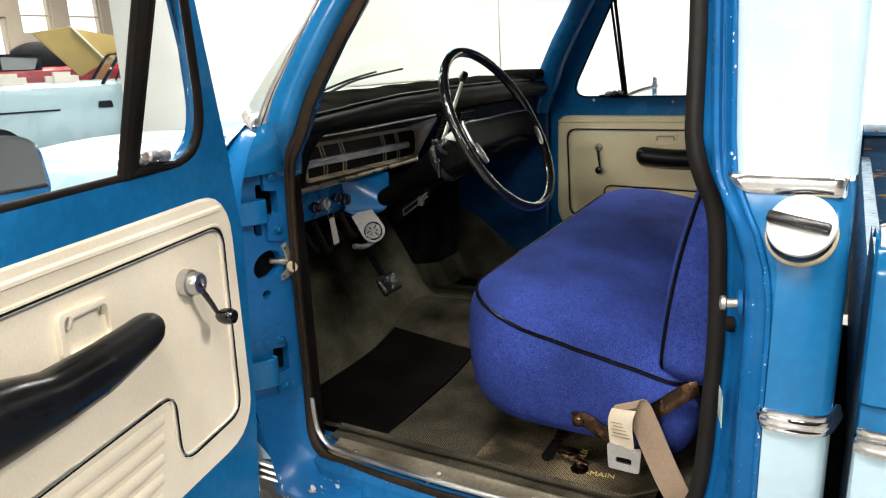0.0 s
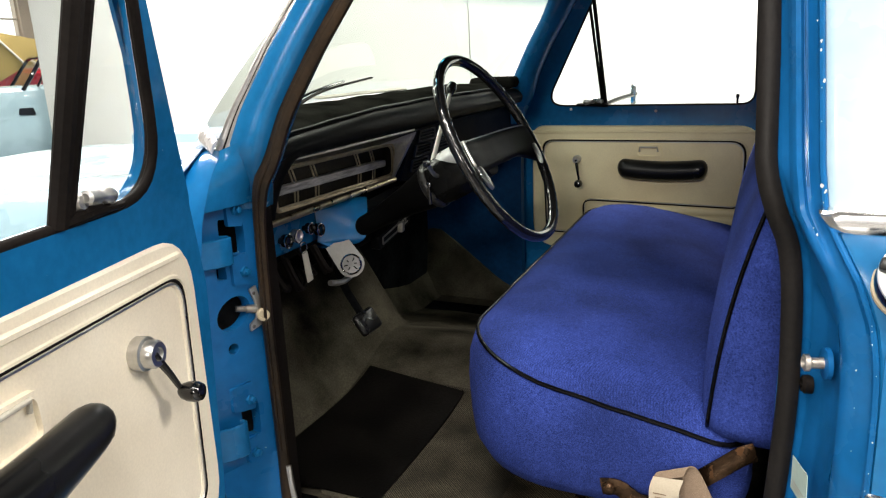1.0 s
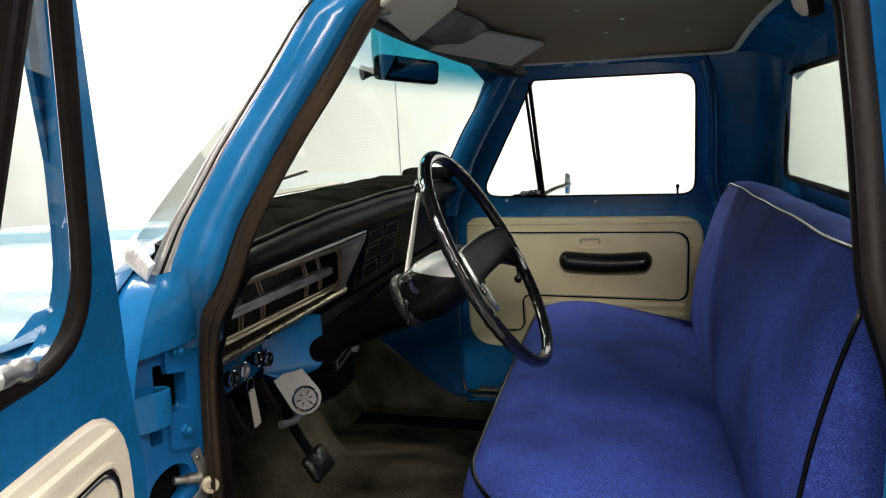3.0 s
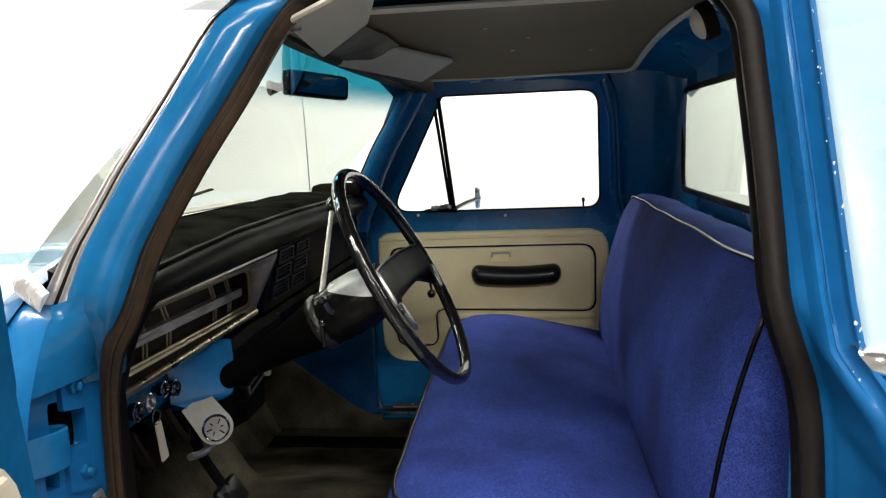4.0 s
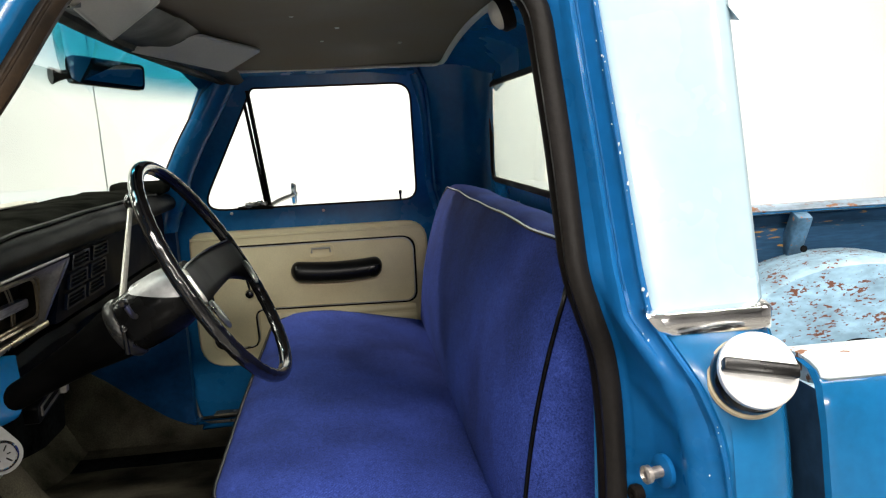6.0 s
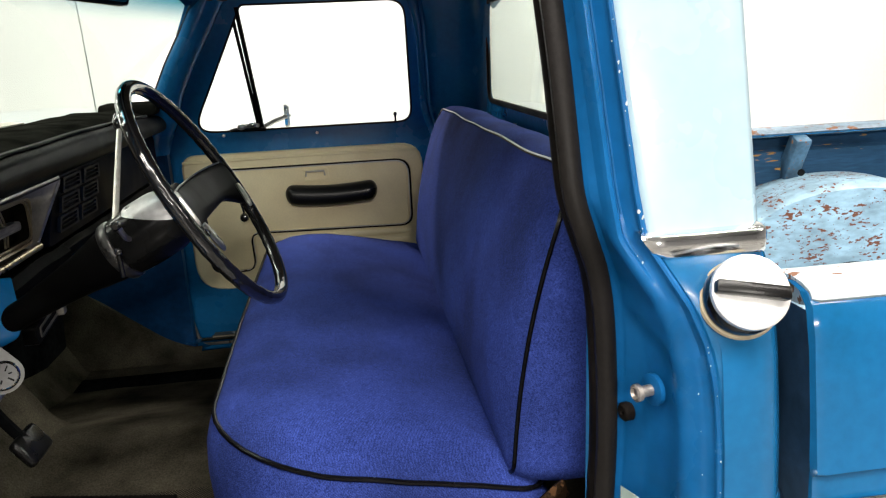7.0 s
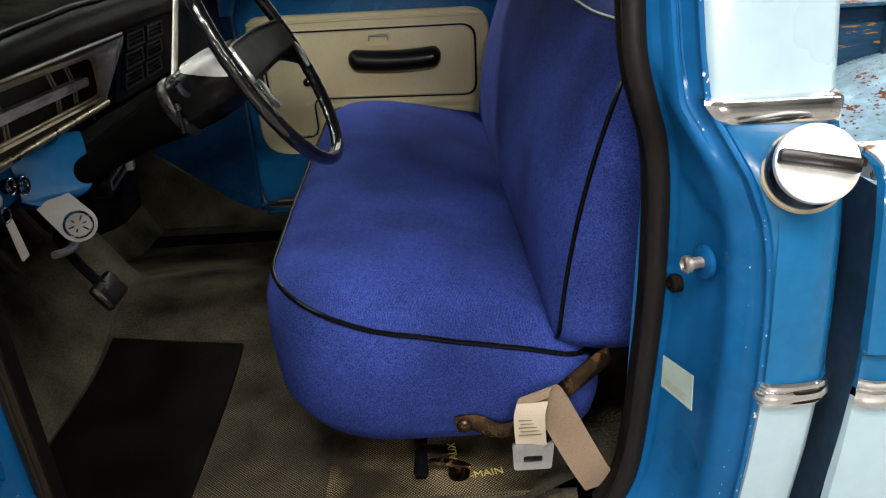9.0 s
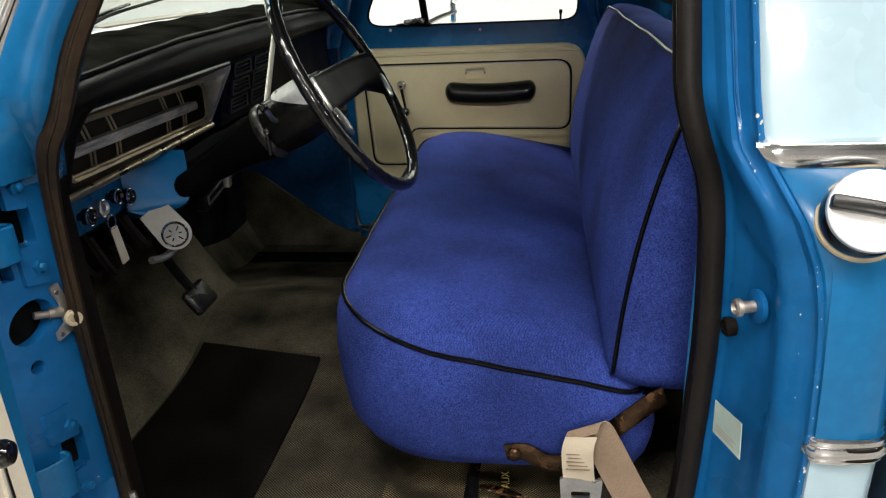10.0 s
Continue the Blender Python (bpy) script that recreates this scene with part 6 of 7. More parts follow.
part("bezel_lip_trim", bm, STEEL, bez, "thin worn edge down the slanted end")
bm = bmesh.new()
tube(bm, [on_lip(u, 1.146, 0.004) for u in steps(0.160, 0.690, 30)], 0.0068, 12, flat=0.7, side=(1, 0, 0))
part("lower_trim", bm, GOLD, bez, "tarnished gold trim along the lower lip")
for grow, w, r in ((1.0, 0.006, 0.0044), (0.955, 0.0, 0.0030)):
    bm = bmesh.new()
    c = (0.483, 1.194)
    tube(bm, [on_dial(c[0] + (u - c[0]) * (1 - (1 - grow) * 0.35), c[1] + (v - c[1]) * (1 - (1 - grow) * 2.6), w) for u, v in rounded(INN, 6)], r, 6, True)
    part("bezel_inner_trim", bm, WORN_GOLD, bez, "tarnished bright trim line")
bm = bmesh.new()
plate(bm, rounded(INN, 6), on_dial, -0.034, -0.030)
skin(bm, [[on_dial(u, v, w) for u, v in rounded(INN, 6)] for w in (0.0, -0.032)], True)
part("instrument_face", bm, surface("brown_black_dial", (0.030, 0.026, 0.019), 0.5, vary=0.25, scale=20, fine=120, bump=0.1, ior=1.25), bez, "dark brown instrument face")
for y in (0.322, 0.334, 0.402, 0.414, 0.590, 0.602, 0.662, 0.674):
    bm = bmesh.new()
    tube(bm, spline([on_dial(y + 0.006, 1.150, -0.018), on_dial(y, 1.192, -0.012), on_dial(y - 0.008, 1.235, -0.018)], 4), 0.0021, 6)
    part("gauge_divider", bm, WORN_GOLD, bez, "slim tarnished divider between the dials")
bm = bmesh.new()
plate(bm, rounded([(0.228, 1.1855, 0.003), (0.722, 1.175, 0.008), (0.722, 1.192, 0.008), (0.228, 1.2025, 0.003)], 4), on_dial, -0.022, -0.004, 0.004)
part("gauge_bar", bm, surface("pale_brushed_bar", (0.52, 0.51, 0.50), 0.42, 0.35, vary=0.25, scale=40, fine=120, bump=0.2, stretch=(1, 0.4, 3)), bez, "scratched bright bar across the instruments")
# vents right of the instruments
VENT_NAVY = surface("dark_navy_plastic", (0.006, 0.011, 0.026), 0.38, vary=0.15, scale=10, fine=80, bump=0.05, ior=1.2)
bm = bmesh.new()
plate(bm, rounded([(0.705, 1.135, 0.01), (1.60, 1.135, 0.02), (1.60, 1.262, 0.02), (0.795, 1.262, 0.01)], 3), lambda u, v, w: (-0.948 + w, u, v), -0.01, 0.004, 0.003)
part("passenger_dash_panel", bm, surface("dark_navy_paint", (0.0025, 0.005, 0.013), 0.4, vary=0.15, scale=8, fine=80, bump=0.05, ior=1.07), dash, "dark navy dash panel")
for j in range(2):
    for i in range(3):
        y, z = 0.872 + j * 0.125 - 0.026 * i, 1.240 - i * 0.036
        bm = bmesh.new()
        lp = [(y - 0.060, z - 0.016, 0.004), (y + 0.050, z - 0.016, 0.004), (y + 0.058, z + 0.015, 0.004), (y - 0.044, z + 0.015, 0.004)]
        ring(bm, rounded(lp, 3), rounded([(y + (u - y) * 0.82, z + (v - z) * 0.72, r * 0.7) for u, v, r in lp], 3), lambda u, v, w: (-0.940 + w, u, v), 0.002, -0.006, 40)
        vent = part("vent_frame", bm, VENT_NAVY, dash, "black dash vent")
        for k in (-0.004, 0.004):
            bm = bmesh.new()
            box(bm, (-0.941, y, z + k), (0.006, 0.085, 0.0016))
            part("vent_slat", bm, VENT_NAVY, vent)
# lower blue panel with knobs
bm = bmesh.new()
prof = [(-0.985, 1.142), (-1.002, 1.130), (-1.006, 1.10), (-1.008, 1.062), (-1.015, 1.052), (-1.035, 1.058), (-1.035, 1.14)]
sweep_y(bm, prof, 0.15, 0.425, 10)
part("switch_panel", bm, BLUE, dash, "blue painted switch panel")
bm = bmesh.new()
rows = []
for i in range(25):
    s = i / 24
    b = 0.004 + 0.080 * s ** 0.8
    row = [(-0.990, 0.394 + 0.116 * s, 1.136)]
    for v in steps(0, 1, 14):
        right = lerp([(0.0, 0.510), (0.2, 0.484), (0.45, 0.466), (0.75, 0.456), (0.9, 0.442), (1.0, 0.415)], v)
        out = b * (0.86 + 0.24 * math.sin(math.pi * min(1, v * 1.15)) - 0.50 * (max(0, v - 0.6) / 0.4) ** 2)
        row.append((-1.004 + out, 0.394 + (right - 0.394) * s, 1.136 - 0.104 * math.sin(v * math.pi / 2) ** 0.9 + 0.020 * (1 - s) * v))
    row.append((-1.03, row[-1][1] + 0.006, row[-1][2] + 0.006))
    rows.append(row)
rows.append([(p[0] - 0.004, p[1] + 0.003, p[2]) for p in rows[-1]])
rows.append([(p[0] - 0.03, p[1] - 0.002, p[2]) for p in rows[-2]])
skin(bm, rows)
part("column_shroud", bm, GLOSS_BLUE, dash, "glossy blue curved column shroud", 85)
bm = bmesh.new()
sweep_y(bm, [(-0.955, 1.12), (-0.94, 1.105), (-0.945, 1.05), (-0.99, 1.00), (-1.1, 0.99), (-1.1, 1.12)], 0.535, 0.80, 8, 0.006)
sweep_y(bm, [(-0.955, 1.12), (-0.95, 1.105), (-0.96, 1.085), (-1.0, 1.06), (-1.1, 1.05), (-1.1, 1.12)], 0.80, 1.64, 10, 0.004)
part("under_dash", bm, surface("black_crackle_paint", (0.004, 0.004, 0.0045), 0.55, vary=0.2, scale=12, fine=160, bump=0.2, ior=1.12), dash, "black panel under the dash")
for y, z, r, m_, lab in ((0.266, 1.087, 0.014, GLOSS, "black dash knob"), (0.303, 1.089, 0.014, STEEL, "dull metal ignition lock"), (0.352, 1.094, 0.012, GLOSS, "black dash knob"), (0.388, 1.083, 0.014, GLOSS, "black dash knob")):
    bm = bmesh.new()
    lathe(bm, [(r * 0.5, -0.004), (r * 0.5, 0.010), (r, 0.011), (r, 0.022), (r * 0.8, 0.026), (r * 0.72, 0.0255), (r * 0.5, 0.022)], (-1.006, y, z), (1, 0, 0.05), 20)
    knob = part("dash_knob", bm, m_, dash, lab)
    bm = bmesh.new()
    tube(bm, [(-1.006 + 0.022, y + math.cos(t) * r * 1.02, z + math.sin(t) * r * 1.02) for t in [2 * math.pi * j / 20 for j in range(20)]], 0.0016, 6, True)
    part("knob_ring", bm, CHROME, knob, "bright knob ring")
# wiring tangle and heater controls under the dash
for i in range(7):
    bm = bmesh.new()
    p0 = Vector((-1.04 + 0.02 * (i % 3), 0.20 + 0.035 * i, 1.05))
    pts = [p0, p0 + Vector((0.02, 0.02, -0.05 - 0.012 * (i % 4))), p0 + Vector((0.0, 0.06, -0.09 + 0.015 * (i % 3))), p0 + Vector((-0.06, 0.09, -0.04))]
    tube(bm, spline(pts, 6), 0.005 + 0.002 * (i % 2), 6)
    part("wiring_loop", bm, RUBBER, dash)
heat = lambda u, v, w: (-0.930 + w, u, 1.016 + 0.19 * (u - 0.56) + v)
bm = bmesh.new()
plate(bm, rounded([(0.545, -0.017, 0.008), (0.715, -0.017, 0.008), (0.715, 0.017, 0.008), (0.545, 0.017, 0.008)], 3), heat, -0.02, 0.004, 0.002)
heater = part("heater_control", bm, BLACK, dash, "black heater control under the dash")
bm = bmesh.new()
ring(bm, rounded([(0.560, -0.010, 0.003), (0.650, -0.010, 0.003), (0.650, 0.010, 0.003), (0.560, 0.010, 0.003)], 2), rounded([(0.564, -0.0065, 0.002), (0.646, -0.0065, 0.002), (0.646, 0.0065, 0.002), (0.564, 0.0065, 0.002)], 2), heat, 0.0065, 0.004, 40)
part("control_slot", bm, SCUFF, heater, "worn metal slot of the heater control")
bm = bmesh.new()
plate(bm, rounded([(0.640, -0.013, 0.004), (0.655, -0.014, 0.004), (0.658, 0.011, 0.004), (0.644, 0.013, 0.004)], 3), heat, 0.004, 0.018, 0.002)
part("control_lever", bm, SCUFF, heater, "worn grey slide lever")
for k in range(3):
    bm = bmesh.new()
    tube(bm, [heat(0.668 + 0.011 * k + 0.0045 * math.cos(t), 0.001 + 0.008 * math.sin(t), 0.0065) for t in [math.pi * (0.15 + 1.7 * j / 10) for j in range(11)]], 0.0011, 6)
    part("control_mark", bm, VISOR, heater, "pale mark on the heater control")

# gauge on its bracket
gauge = thing("gauge_bracket", (-0.93, 0.35, 1.06), "bare aluminium bracket with a small round gauge under the dash", "gauge")
GA, GB = Vector((-0.967, 0.421, 1.044)), Vector((-0.938, 0.429, 0.995))
gn = Vector((0.522, -0.837, 0.164))
gu = (GB - GA).normalized()
gn = (gn - gu * gn.dot(gu)).normalized()
gv = gn.cross(gu)
L = (GB - GA).length
bm = bmesh.new()
loop = [(-0.004, -0.027), (L, -0.031)] + [(L + 0.031 * math.sin(t), -0.031 * math.cos(t)) for t in [math.pi * j / 14 for j in range(1, 14)]] + [(L, 0.031), (-0.004, 0.027)]
plate(bm, loop, lambda u, v, w: tuple(GA + gu * u + gv * v + gn * w), -0.0015, 0.0015)
part("bracket_plate", bm, surface("dull_grey_aluminium", (0.30, 0.30, 0.29), 0.45, 0.35, vary=0.06, scale=14, fine=140, bump=0.05), gauge, "bare aluminium plate with a rounded end")
bm = bmesh.new()
gc = GA + gu * L
lathe(bm, [(0.0245, 0.001), (0.0245, 0.006), (0.022, 0.009), (0.0205, 0.008), (0.0205, 0.005)], gc, gn, 28)
dial = part("gauge_ring", bm, CHROME, gauge, "bright gauge ring")
bm = bmesh.new()
lathe(bm, [(0.0204, 0.004), (0.0204, 0.0055)], gc, gn, 28)
part("gauge_dial", bm, surface("grey_gauge_dial", (0.22, 0.22, 0.22), 0.4, vary=0.1, scale=30, fine=100, bump=0.0), dial, "dark gauge dial")
for a, ln, wd in ((0.3, 0.018, 0.0030), (1.2, 0.013, 0.0024), (2.1, 0.017, 0.0024), (3.4, 0.013, 0.0026), (4.4, 0.017, 0.0026), (5.3, 0.014, 0.0026)):
    bm = bmesh.new()
    d = gu * math.cos(a) + gv * math.sin(a)
    o = gc + gn * 0.0062
    tube(bm, [o + d * (0.007 + 0.2 * wd), o + d * ln], wd * 0.5, 6, flat=0.4, side=tuple(gn))
    part("dial_mark", bm, GLOSS, dial, "dark dial mark")

# keys
keys = thing("key_ring", (-0.985, 0.310, 1.00), "ignition key with a pale tag hanging from the dash", "keys")
bm = bmesh.new()
tube(bm, [(-0.980, 0.310 + 0.012 * math.cos(t), 1.062 + 0.012 * math.sin(t)) for t in [2 * math.pi * j / 18 for j in range(18)]], 0.0014, 6, True)
part("split_ring", bm, STEEL, keys)
bm = bmesh.new()
plate(bm, rounded([(-0.009, 0.0, 0.003), (0.009, 0.0, 0.003), (0.012, -0.070, 0.003), (-0.010, -0.072, 0.003)], 3), lambda u, v, w: (-0.980 + w, 0.312 + u - v * 0.16, 1.053 + v), -0.001, 0.001)
part("key_tag", bm, VISOR, keys, "pale grey key tag")

# ---- steering ----
WC, WN = Vector((-0.584, 0.472, 1.262)), Vector((0.876, 0, 0.482))
WU = Vector((-0.482, 0, 0.876))
WY = Vector((0, 1, 0))
wheel = thing("steering_wheel", tuple(WC), "thin-rimmed black steering wheel with two broad spokes", "steering wheel")
bm = bmesh.new()
pts, rad = [], []
for i in range(288):
    a = 2 * math.pi * i / 288
    pts.append(WC + (WY * math.cos(a) + WU * math.sin(a)) * 0.2015)
    grip = abs(math.cos(a)) > 0.45
    rad.append(0.0113 + (0.0003 * math.cos(2 * math.pi * i / 6) if grip else 0.0))
tube(bm, pts, rad, 12, True)
part("rim", bm, GLOSS, wheel, "glossy black rim with finger grips", 60)
HUB = WC - WN * 0.040
bm = bmesh.new()
lathe(bm, [(0.042, -0.05), (0.046, -0.02), (0.044, 0.004)], HUB, WN, 28)
part("hub", bm, BLACK, wheel, "black hub")


def on_pad(u, v, w):
    """Across, up and out of the wheel's padded bar, which dips towards the hub."""
    return WC + WY * u + WU * v + WN * (w - 0.026 * (1 - min(1, abs(u) / 0.19) ** 2))


bm = bmesh.new()
rows = []
for u in steps(-0.198, 0.198, 36):
    e = abs(u) / 0.198
    vt = 0.037 - 0.012 * e ** 3
    vb = -0.030 - 0.042 * max(0, e - 0.55) ** 1.5 / 0.3
    th = 0.013 - 0.005 * e
    ring_ = []
    for j in range(18):
        t = 2 * math.pi * j / 18
        c_, s_ = math.cos(t), math.sin(t)
        c_, s_ = math.copysign(abs(c_) ** 0.45, c_), math.copysign(abs(s_) ** 0.6, s_)
        ring_.append(on_pad(u, (vt + vb) / 2 + (vt - vb) / 2 * c_, th * s_))
    rows.append(ring_)
skin(bm, rows, True, False, cap=True)
pad = part("horn_pad", bm, PAD_BLACK, wheel, "broad black padded bar across the wheel")
bm = bmesh.new()
tube(bm, [on_pad(u, 0.0375 - 0.012 * (abs(u) / 0.198) ** 3, 0.006) for u in steps(-0.165, 0.18, 24)], 0.0016, 6)
part("pad_edge", bm, STEEL, pad, "thin bright edge line")
bm = bmesh.new()
tube(bm, spline([on_pad(-0.160, 0.034, 0.009), on_pad(-0.172, 0.022, 0.010), on_pad(-0.176, -0.010, 0.010), on_pad(-0.172, -0.020, 0.009)], 6), 0.0034, 6)
part("pad_edge", bm, STEEL, pad)
for sgn in (1, -1):
    bm = bmesh.new()
    way = [WC + (WY * sgn * math.cos(a) + WU * math.sin(a)) * 0.173 + WN * 0.010 for a in [radians(-7 - 2 * k) for k in range(9)]]
    tube(bm, way, [0.007, 0.010, 0.011, 0.0115, 0.0115, 0.0115, 0.011, 0.010, 0.007], 8, flat=0.4, side=tuple(WN))
    part("spoke_insert", bm, STEEL, pad, "brushed metal spoke insert")

column = thing("steering_column", tuple(WC - WN * 0.4), "black steering column with bright collar and shift lever", "steering column")
bm = bmesh.new()
lathe(bm, [(0.022, -0.62), (0.023, -0.36), (0.026, -0.32), (0.034, -0.25), (0.044, -0.20), (0.048, -0.17)], WC, WN, 28)
part("jacket", bm, COLUMN, column, "black column jacket")
bm = bmesh.new()
lathe(bm, [(0.050, -0.182), (0.0525, -0.178), (0.0525, -0.168), (0.050, -0.164)], WC, WN, 32)
part("collar", bm, surface("dull_collar", (0.05, 0.049, 0.047), 0.35, 0.6, vary=0.2, scale=30, fine=120, bump=0.1), column, "bright metal collar")
bm = bmesh.new()
lathe(bm, [(0.050, -0.162), (0.053, -0.12), (0.052, -0.085), (0.046, -0.062), (0.03, -0.056)], WC, WN, 32)
head = part("column_head", bm, surface("satin_black_paint", (0.004, 0.004, 0.004), 0.28, vary=0.1, scale=14, fine=100, bump=0.03, ior=1.2), column, "satin black column head")
bm = bmesh.new()
rows = []
for k, d in enumerate(steps(-0.128, -0.050, 12)):
    t = k / 12
    reach = radians(34 + 62 * t ** 0.8)
    r = lerp([(-0.162, 0.0525), (-0.12, 0.0552), (-0.085, 0.0545), (-0.062, 0.049), (-0.05, 0.044)], d)
    rows.append([WC + WN * d + (WU * math.cos(a) - WY * math.sin(a)) * r for a in steps(-reach, reach, 20)])
skin(bm, rows)
part("column_cowl", bm, surface("worn_silver_paint", (0.33, 0.33, 0.33), 0.38, 0.4, vary=0.12, scale=16, fine=120, bump=0.05), head, "worn silver cowl over the column head")
bm = bmesh.new()
sp = WC - WN * 0.172 + Vector((0, -0.015, 0.045))
tip = Vector((-0.745, 0.600, 1.372))
tube(bm, spline([sp, sp.lerp(tip, 0.5), tip], 8), [0.0056 - 0.0012 * i / 16 for i in range(17)], 8)
lever = part("shift_lever", bm, surface("pale_lever_paint", (0.55, 0.53, 0.48), 0.4, 0.3, vary=0.1, scale=30, fine=120, bump=0.05), column, "slim pale metal shift lever")
bm = bmesh.new()
lathe(bm, [(0.005, -0.012), (0.010, -0.004), (0.012, 0.006), (0.010, 0.018), (0.004, 0.022)], tip, (tip - sp), 16)
part("shift_knob", bm, GLOSS, lever, "small dark shift knob")
bm = bmesh.new()
tb = WC - WN * 0.14
tube(bm, spline([tb + Vector((0, -0.04, 0.01)), tb + Vector((0.002, -0.07, 0.02)), Vector((-0.706, 0.375, 1.240))], 5), 0.0045, 8)
tl = part("turn_lever", bm, STEEL, column, "turn signal lever")
bm = bmesh.new()
lathe(bm, [(0.004, -0.008), (0.007, 0.0), (0.007, 0.008), (0.004, 0.011)], (-0.706, 0.375, 1.240), (0, -1, 0), 16)
part("turn_knob", bm, GLOSS, tl, "black lever knob")
bm = bmesh.new()
cp = WC - WN * 0.172 + Vector((0.01, -0.054, 0.004))
tube(bm, [cp, cp + Vector((0.003, -0.004, -0.035))], 0.0042, 8)
lathe(bm, [(0.004, -0.004), (0.006, 0.0), (0.007, 0.005), (0.005, 0.009), (0.002, 0.010)], cp + Vector((0, 0.004, 0.006)), (0.2, -1, 0.1), 14)
part("lever_pivot_pin", bm, GLOSS, column, "dark pivot pin hanging at the collar")

# ---- pedals ----


def pedal(name, x, y, z, top, label):
    p = thing(name, (x, y, z), label, "pedal")
    bm = bmesh.new()
    tube(bm, spline([top, Vector(top).lerp(Vector((x, y, z)), 0.5) + Vector((-0.015, 0, -0.01)), (x - 0.01, y, z + 0.01)], 6), 0.012, 8, flat=0.5, side=(0, 1, 0))
    part("pedal_arm", bm, DARK, p, "dark steel arm")
    bm = bmesh.new()
    box(bm, (x, y, z), (0.020, 0.085, 0.058), 0.009, 3, Matrix.Rotation(radians(-35), 3, "Y"))
    part("pedal_pad", bm, ARM, p, "worn black rubber pad")
    return p


pedal("brake_pedal", -0.965, 0.525, 0.815, (-1.02, 0.47, 1.04), "black brake pedal with a worn rubber pad")
bm = bmesh.new()
tube(bm, spline([(-0.96, 0.37, 0.965), (-0.955, 0.42, 0.955), (-0.95, 0.47, 0.975), (-0.975, 0.50, 1.01)], 6), 0.007, 8)
part("brake_handle", bm, STEEL, dash, "dull steel parking brake handle")

# ---- mirror, visors, dome lamp, wiper, antenna ----
mir = thing("rearview_mirror", (-0.86, 0.95, 1.6), "black rear-view mirror fixed to the windshield", "rear-view mirror")
MA, MB = Vector((-0.905, 0.870, 1.638)), Vector((-0.800, 1.000, 1.6245))
mu = (MB - MA).normalized()
mv = Vector((0, 0, 1)) - mu * mu.z
mn = mu.cross(mv).normalized()
if mn.x < 0:
    mn = -mn
mc = (MA + MB) / 2
hw, hh = (MB - MA).length / 2 + 0.003, 0.029


def on_mirror(u, v, w):
    return tuple(mc + mu * u + mv * v + mn * w)


bm = bmesh.new()
plate(bm, rounded([(-hw, -hh, 0.014), (hw, -hh, 0.014), (hw, hh, 0.014), (-hw, hh, 0.014)], 5), on_mirror, -0.022, 0.002, 0.004)
shell = part("mirror_shell", bm, GLOSS, mir, "black mirror shell")
bm = bmesh.new()
plate(bm, rounded([(-hw + 0.008, -hh + 0.008, 0.01), (hw - 0.008, -hh + 0.008, 0.01), (hw - 0.008, hh - 0.008, 0.01), (-hw + 0.008, hh - 0.008, 0.01)], 5), on_mirror, 0.0025, 0.0035)
part("mirror_glass", bm, MIRROR, shell, "mirror glass")
bm = bmesh.new()
tube(bm, spline([on_mirror(-0.04, 0, -0.02), on_mirror(-0.09, -0.012, -0.025), on_mirror(-0.115, -0.016, -0.03)], 5), [0.008, 0.008, 0.009, 0.009, 0.010, 0.010, 0.012, 0.014, 0.016, 0.018, 0.018], 10)
part("mirror_stem", bm, GLOSS, mir, "black glued mirror foot")


def visor(corners, label, rod):
    v = thing("sun_visor", tuple(sum((Vector(c) for c in corners), Vector()) / 4), label, "sun visor", "sun visors")
    a, b, c, d = [Vector(p) for p in corners]
    n = (b - a).cross(d - a).normalized()
    bm = bmesh.new()
    loop = rounded([(0.0, 0.0, 0.03), (1.0, 0.0, 0.03), (1.0, 1.0, 0.05), (0.0, 1.0, 0.05)], 5)
    plate(bm, loop, lambda s, t, w: tuple(a.lerp(b, s).lerp(d.lerp(c, s), t) + n * w), -0.004, 0.004, 0.0)
    part("visor_board", bm, VISOR, v, "grey vinyl visor board")
    bm = bmesh.new()
    tube(bm, [a.lerp(b, s).lerp(d.lerp(c, s), t) for s, t in loop], 0.0052, 8, True)
    part("visor_binding", bm, VISOR, v, "sewn visor binding")
    bm = bmesh.new()
    tube(bm, spline([a.lerp(b, 0.02), a.lerp(b, -0.06) + Vector((0, 0, 0.01)), Vector(rod)], 6), 0.005, 8)
    part("visor_rod", bm, STEEL, v, "steel visor rod")


visor([(-0.780, 0.84, 1.668), (-0.647, 1.20, 1.653), (-0.562, 1.20, 1.700), (-0.668, 0.93, 1.706)], "grey vinyl sun visor folded up, passenger side", (-0.76, 0.82, 1.69))
visor([(-0.738, 0.58, 1.656), (-0.602, 0.33, 1.668), (-0.530, 0.07, 1.672), (-0.672, 0.19, 1.650)], "grey vinyl sun visor hanging a little, driver side", (-0.775, 0.74, 1.685))

dome = thing("dome_lamp", (-0.125, 0.315, 1.636), "small round white cab lamp on the rear corner", "lamp")
bm = bmesh.new()
lathe(bm, [(0.027, -0.014), (0.027, 0.0), (0.023, 0.004)], (-0.125, 0.315, 1.636), (-0.93, 0.0, -0.36), 24)
part("lamp_rim", bm, RUBBER, dome, "black lamp rim")
bm = bmesh.new()
lathe(bm, [(0.022, 0.003), (0.020, 0.008), (0.012, 0.013), (0.003, 0.015)], (-0.125, 0.315, 1.636), (-0.93, 0.0, -0.36), 24)
part("lamp_lens", bm, VISOR, dome, "frosted white lens")

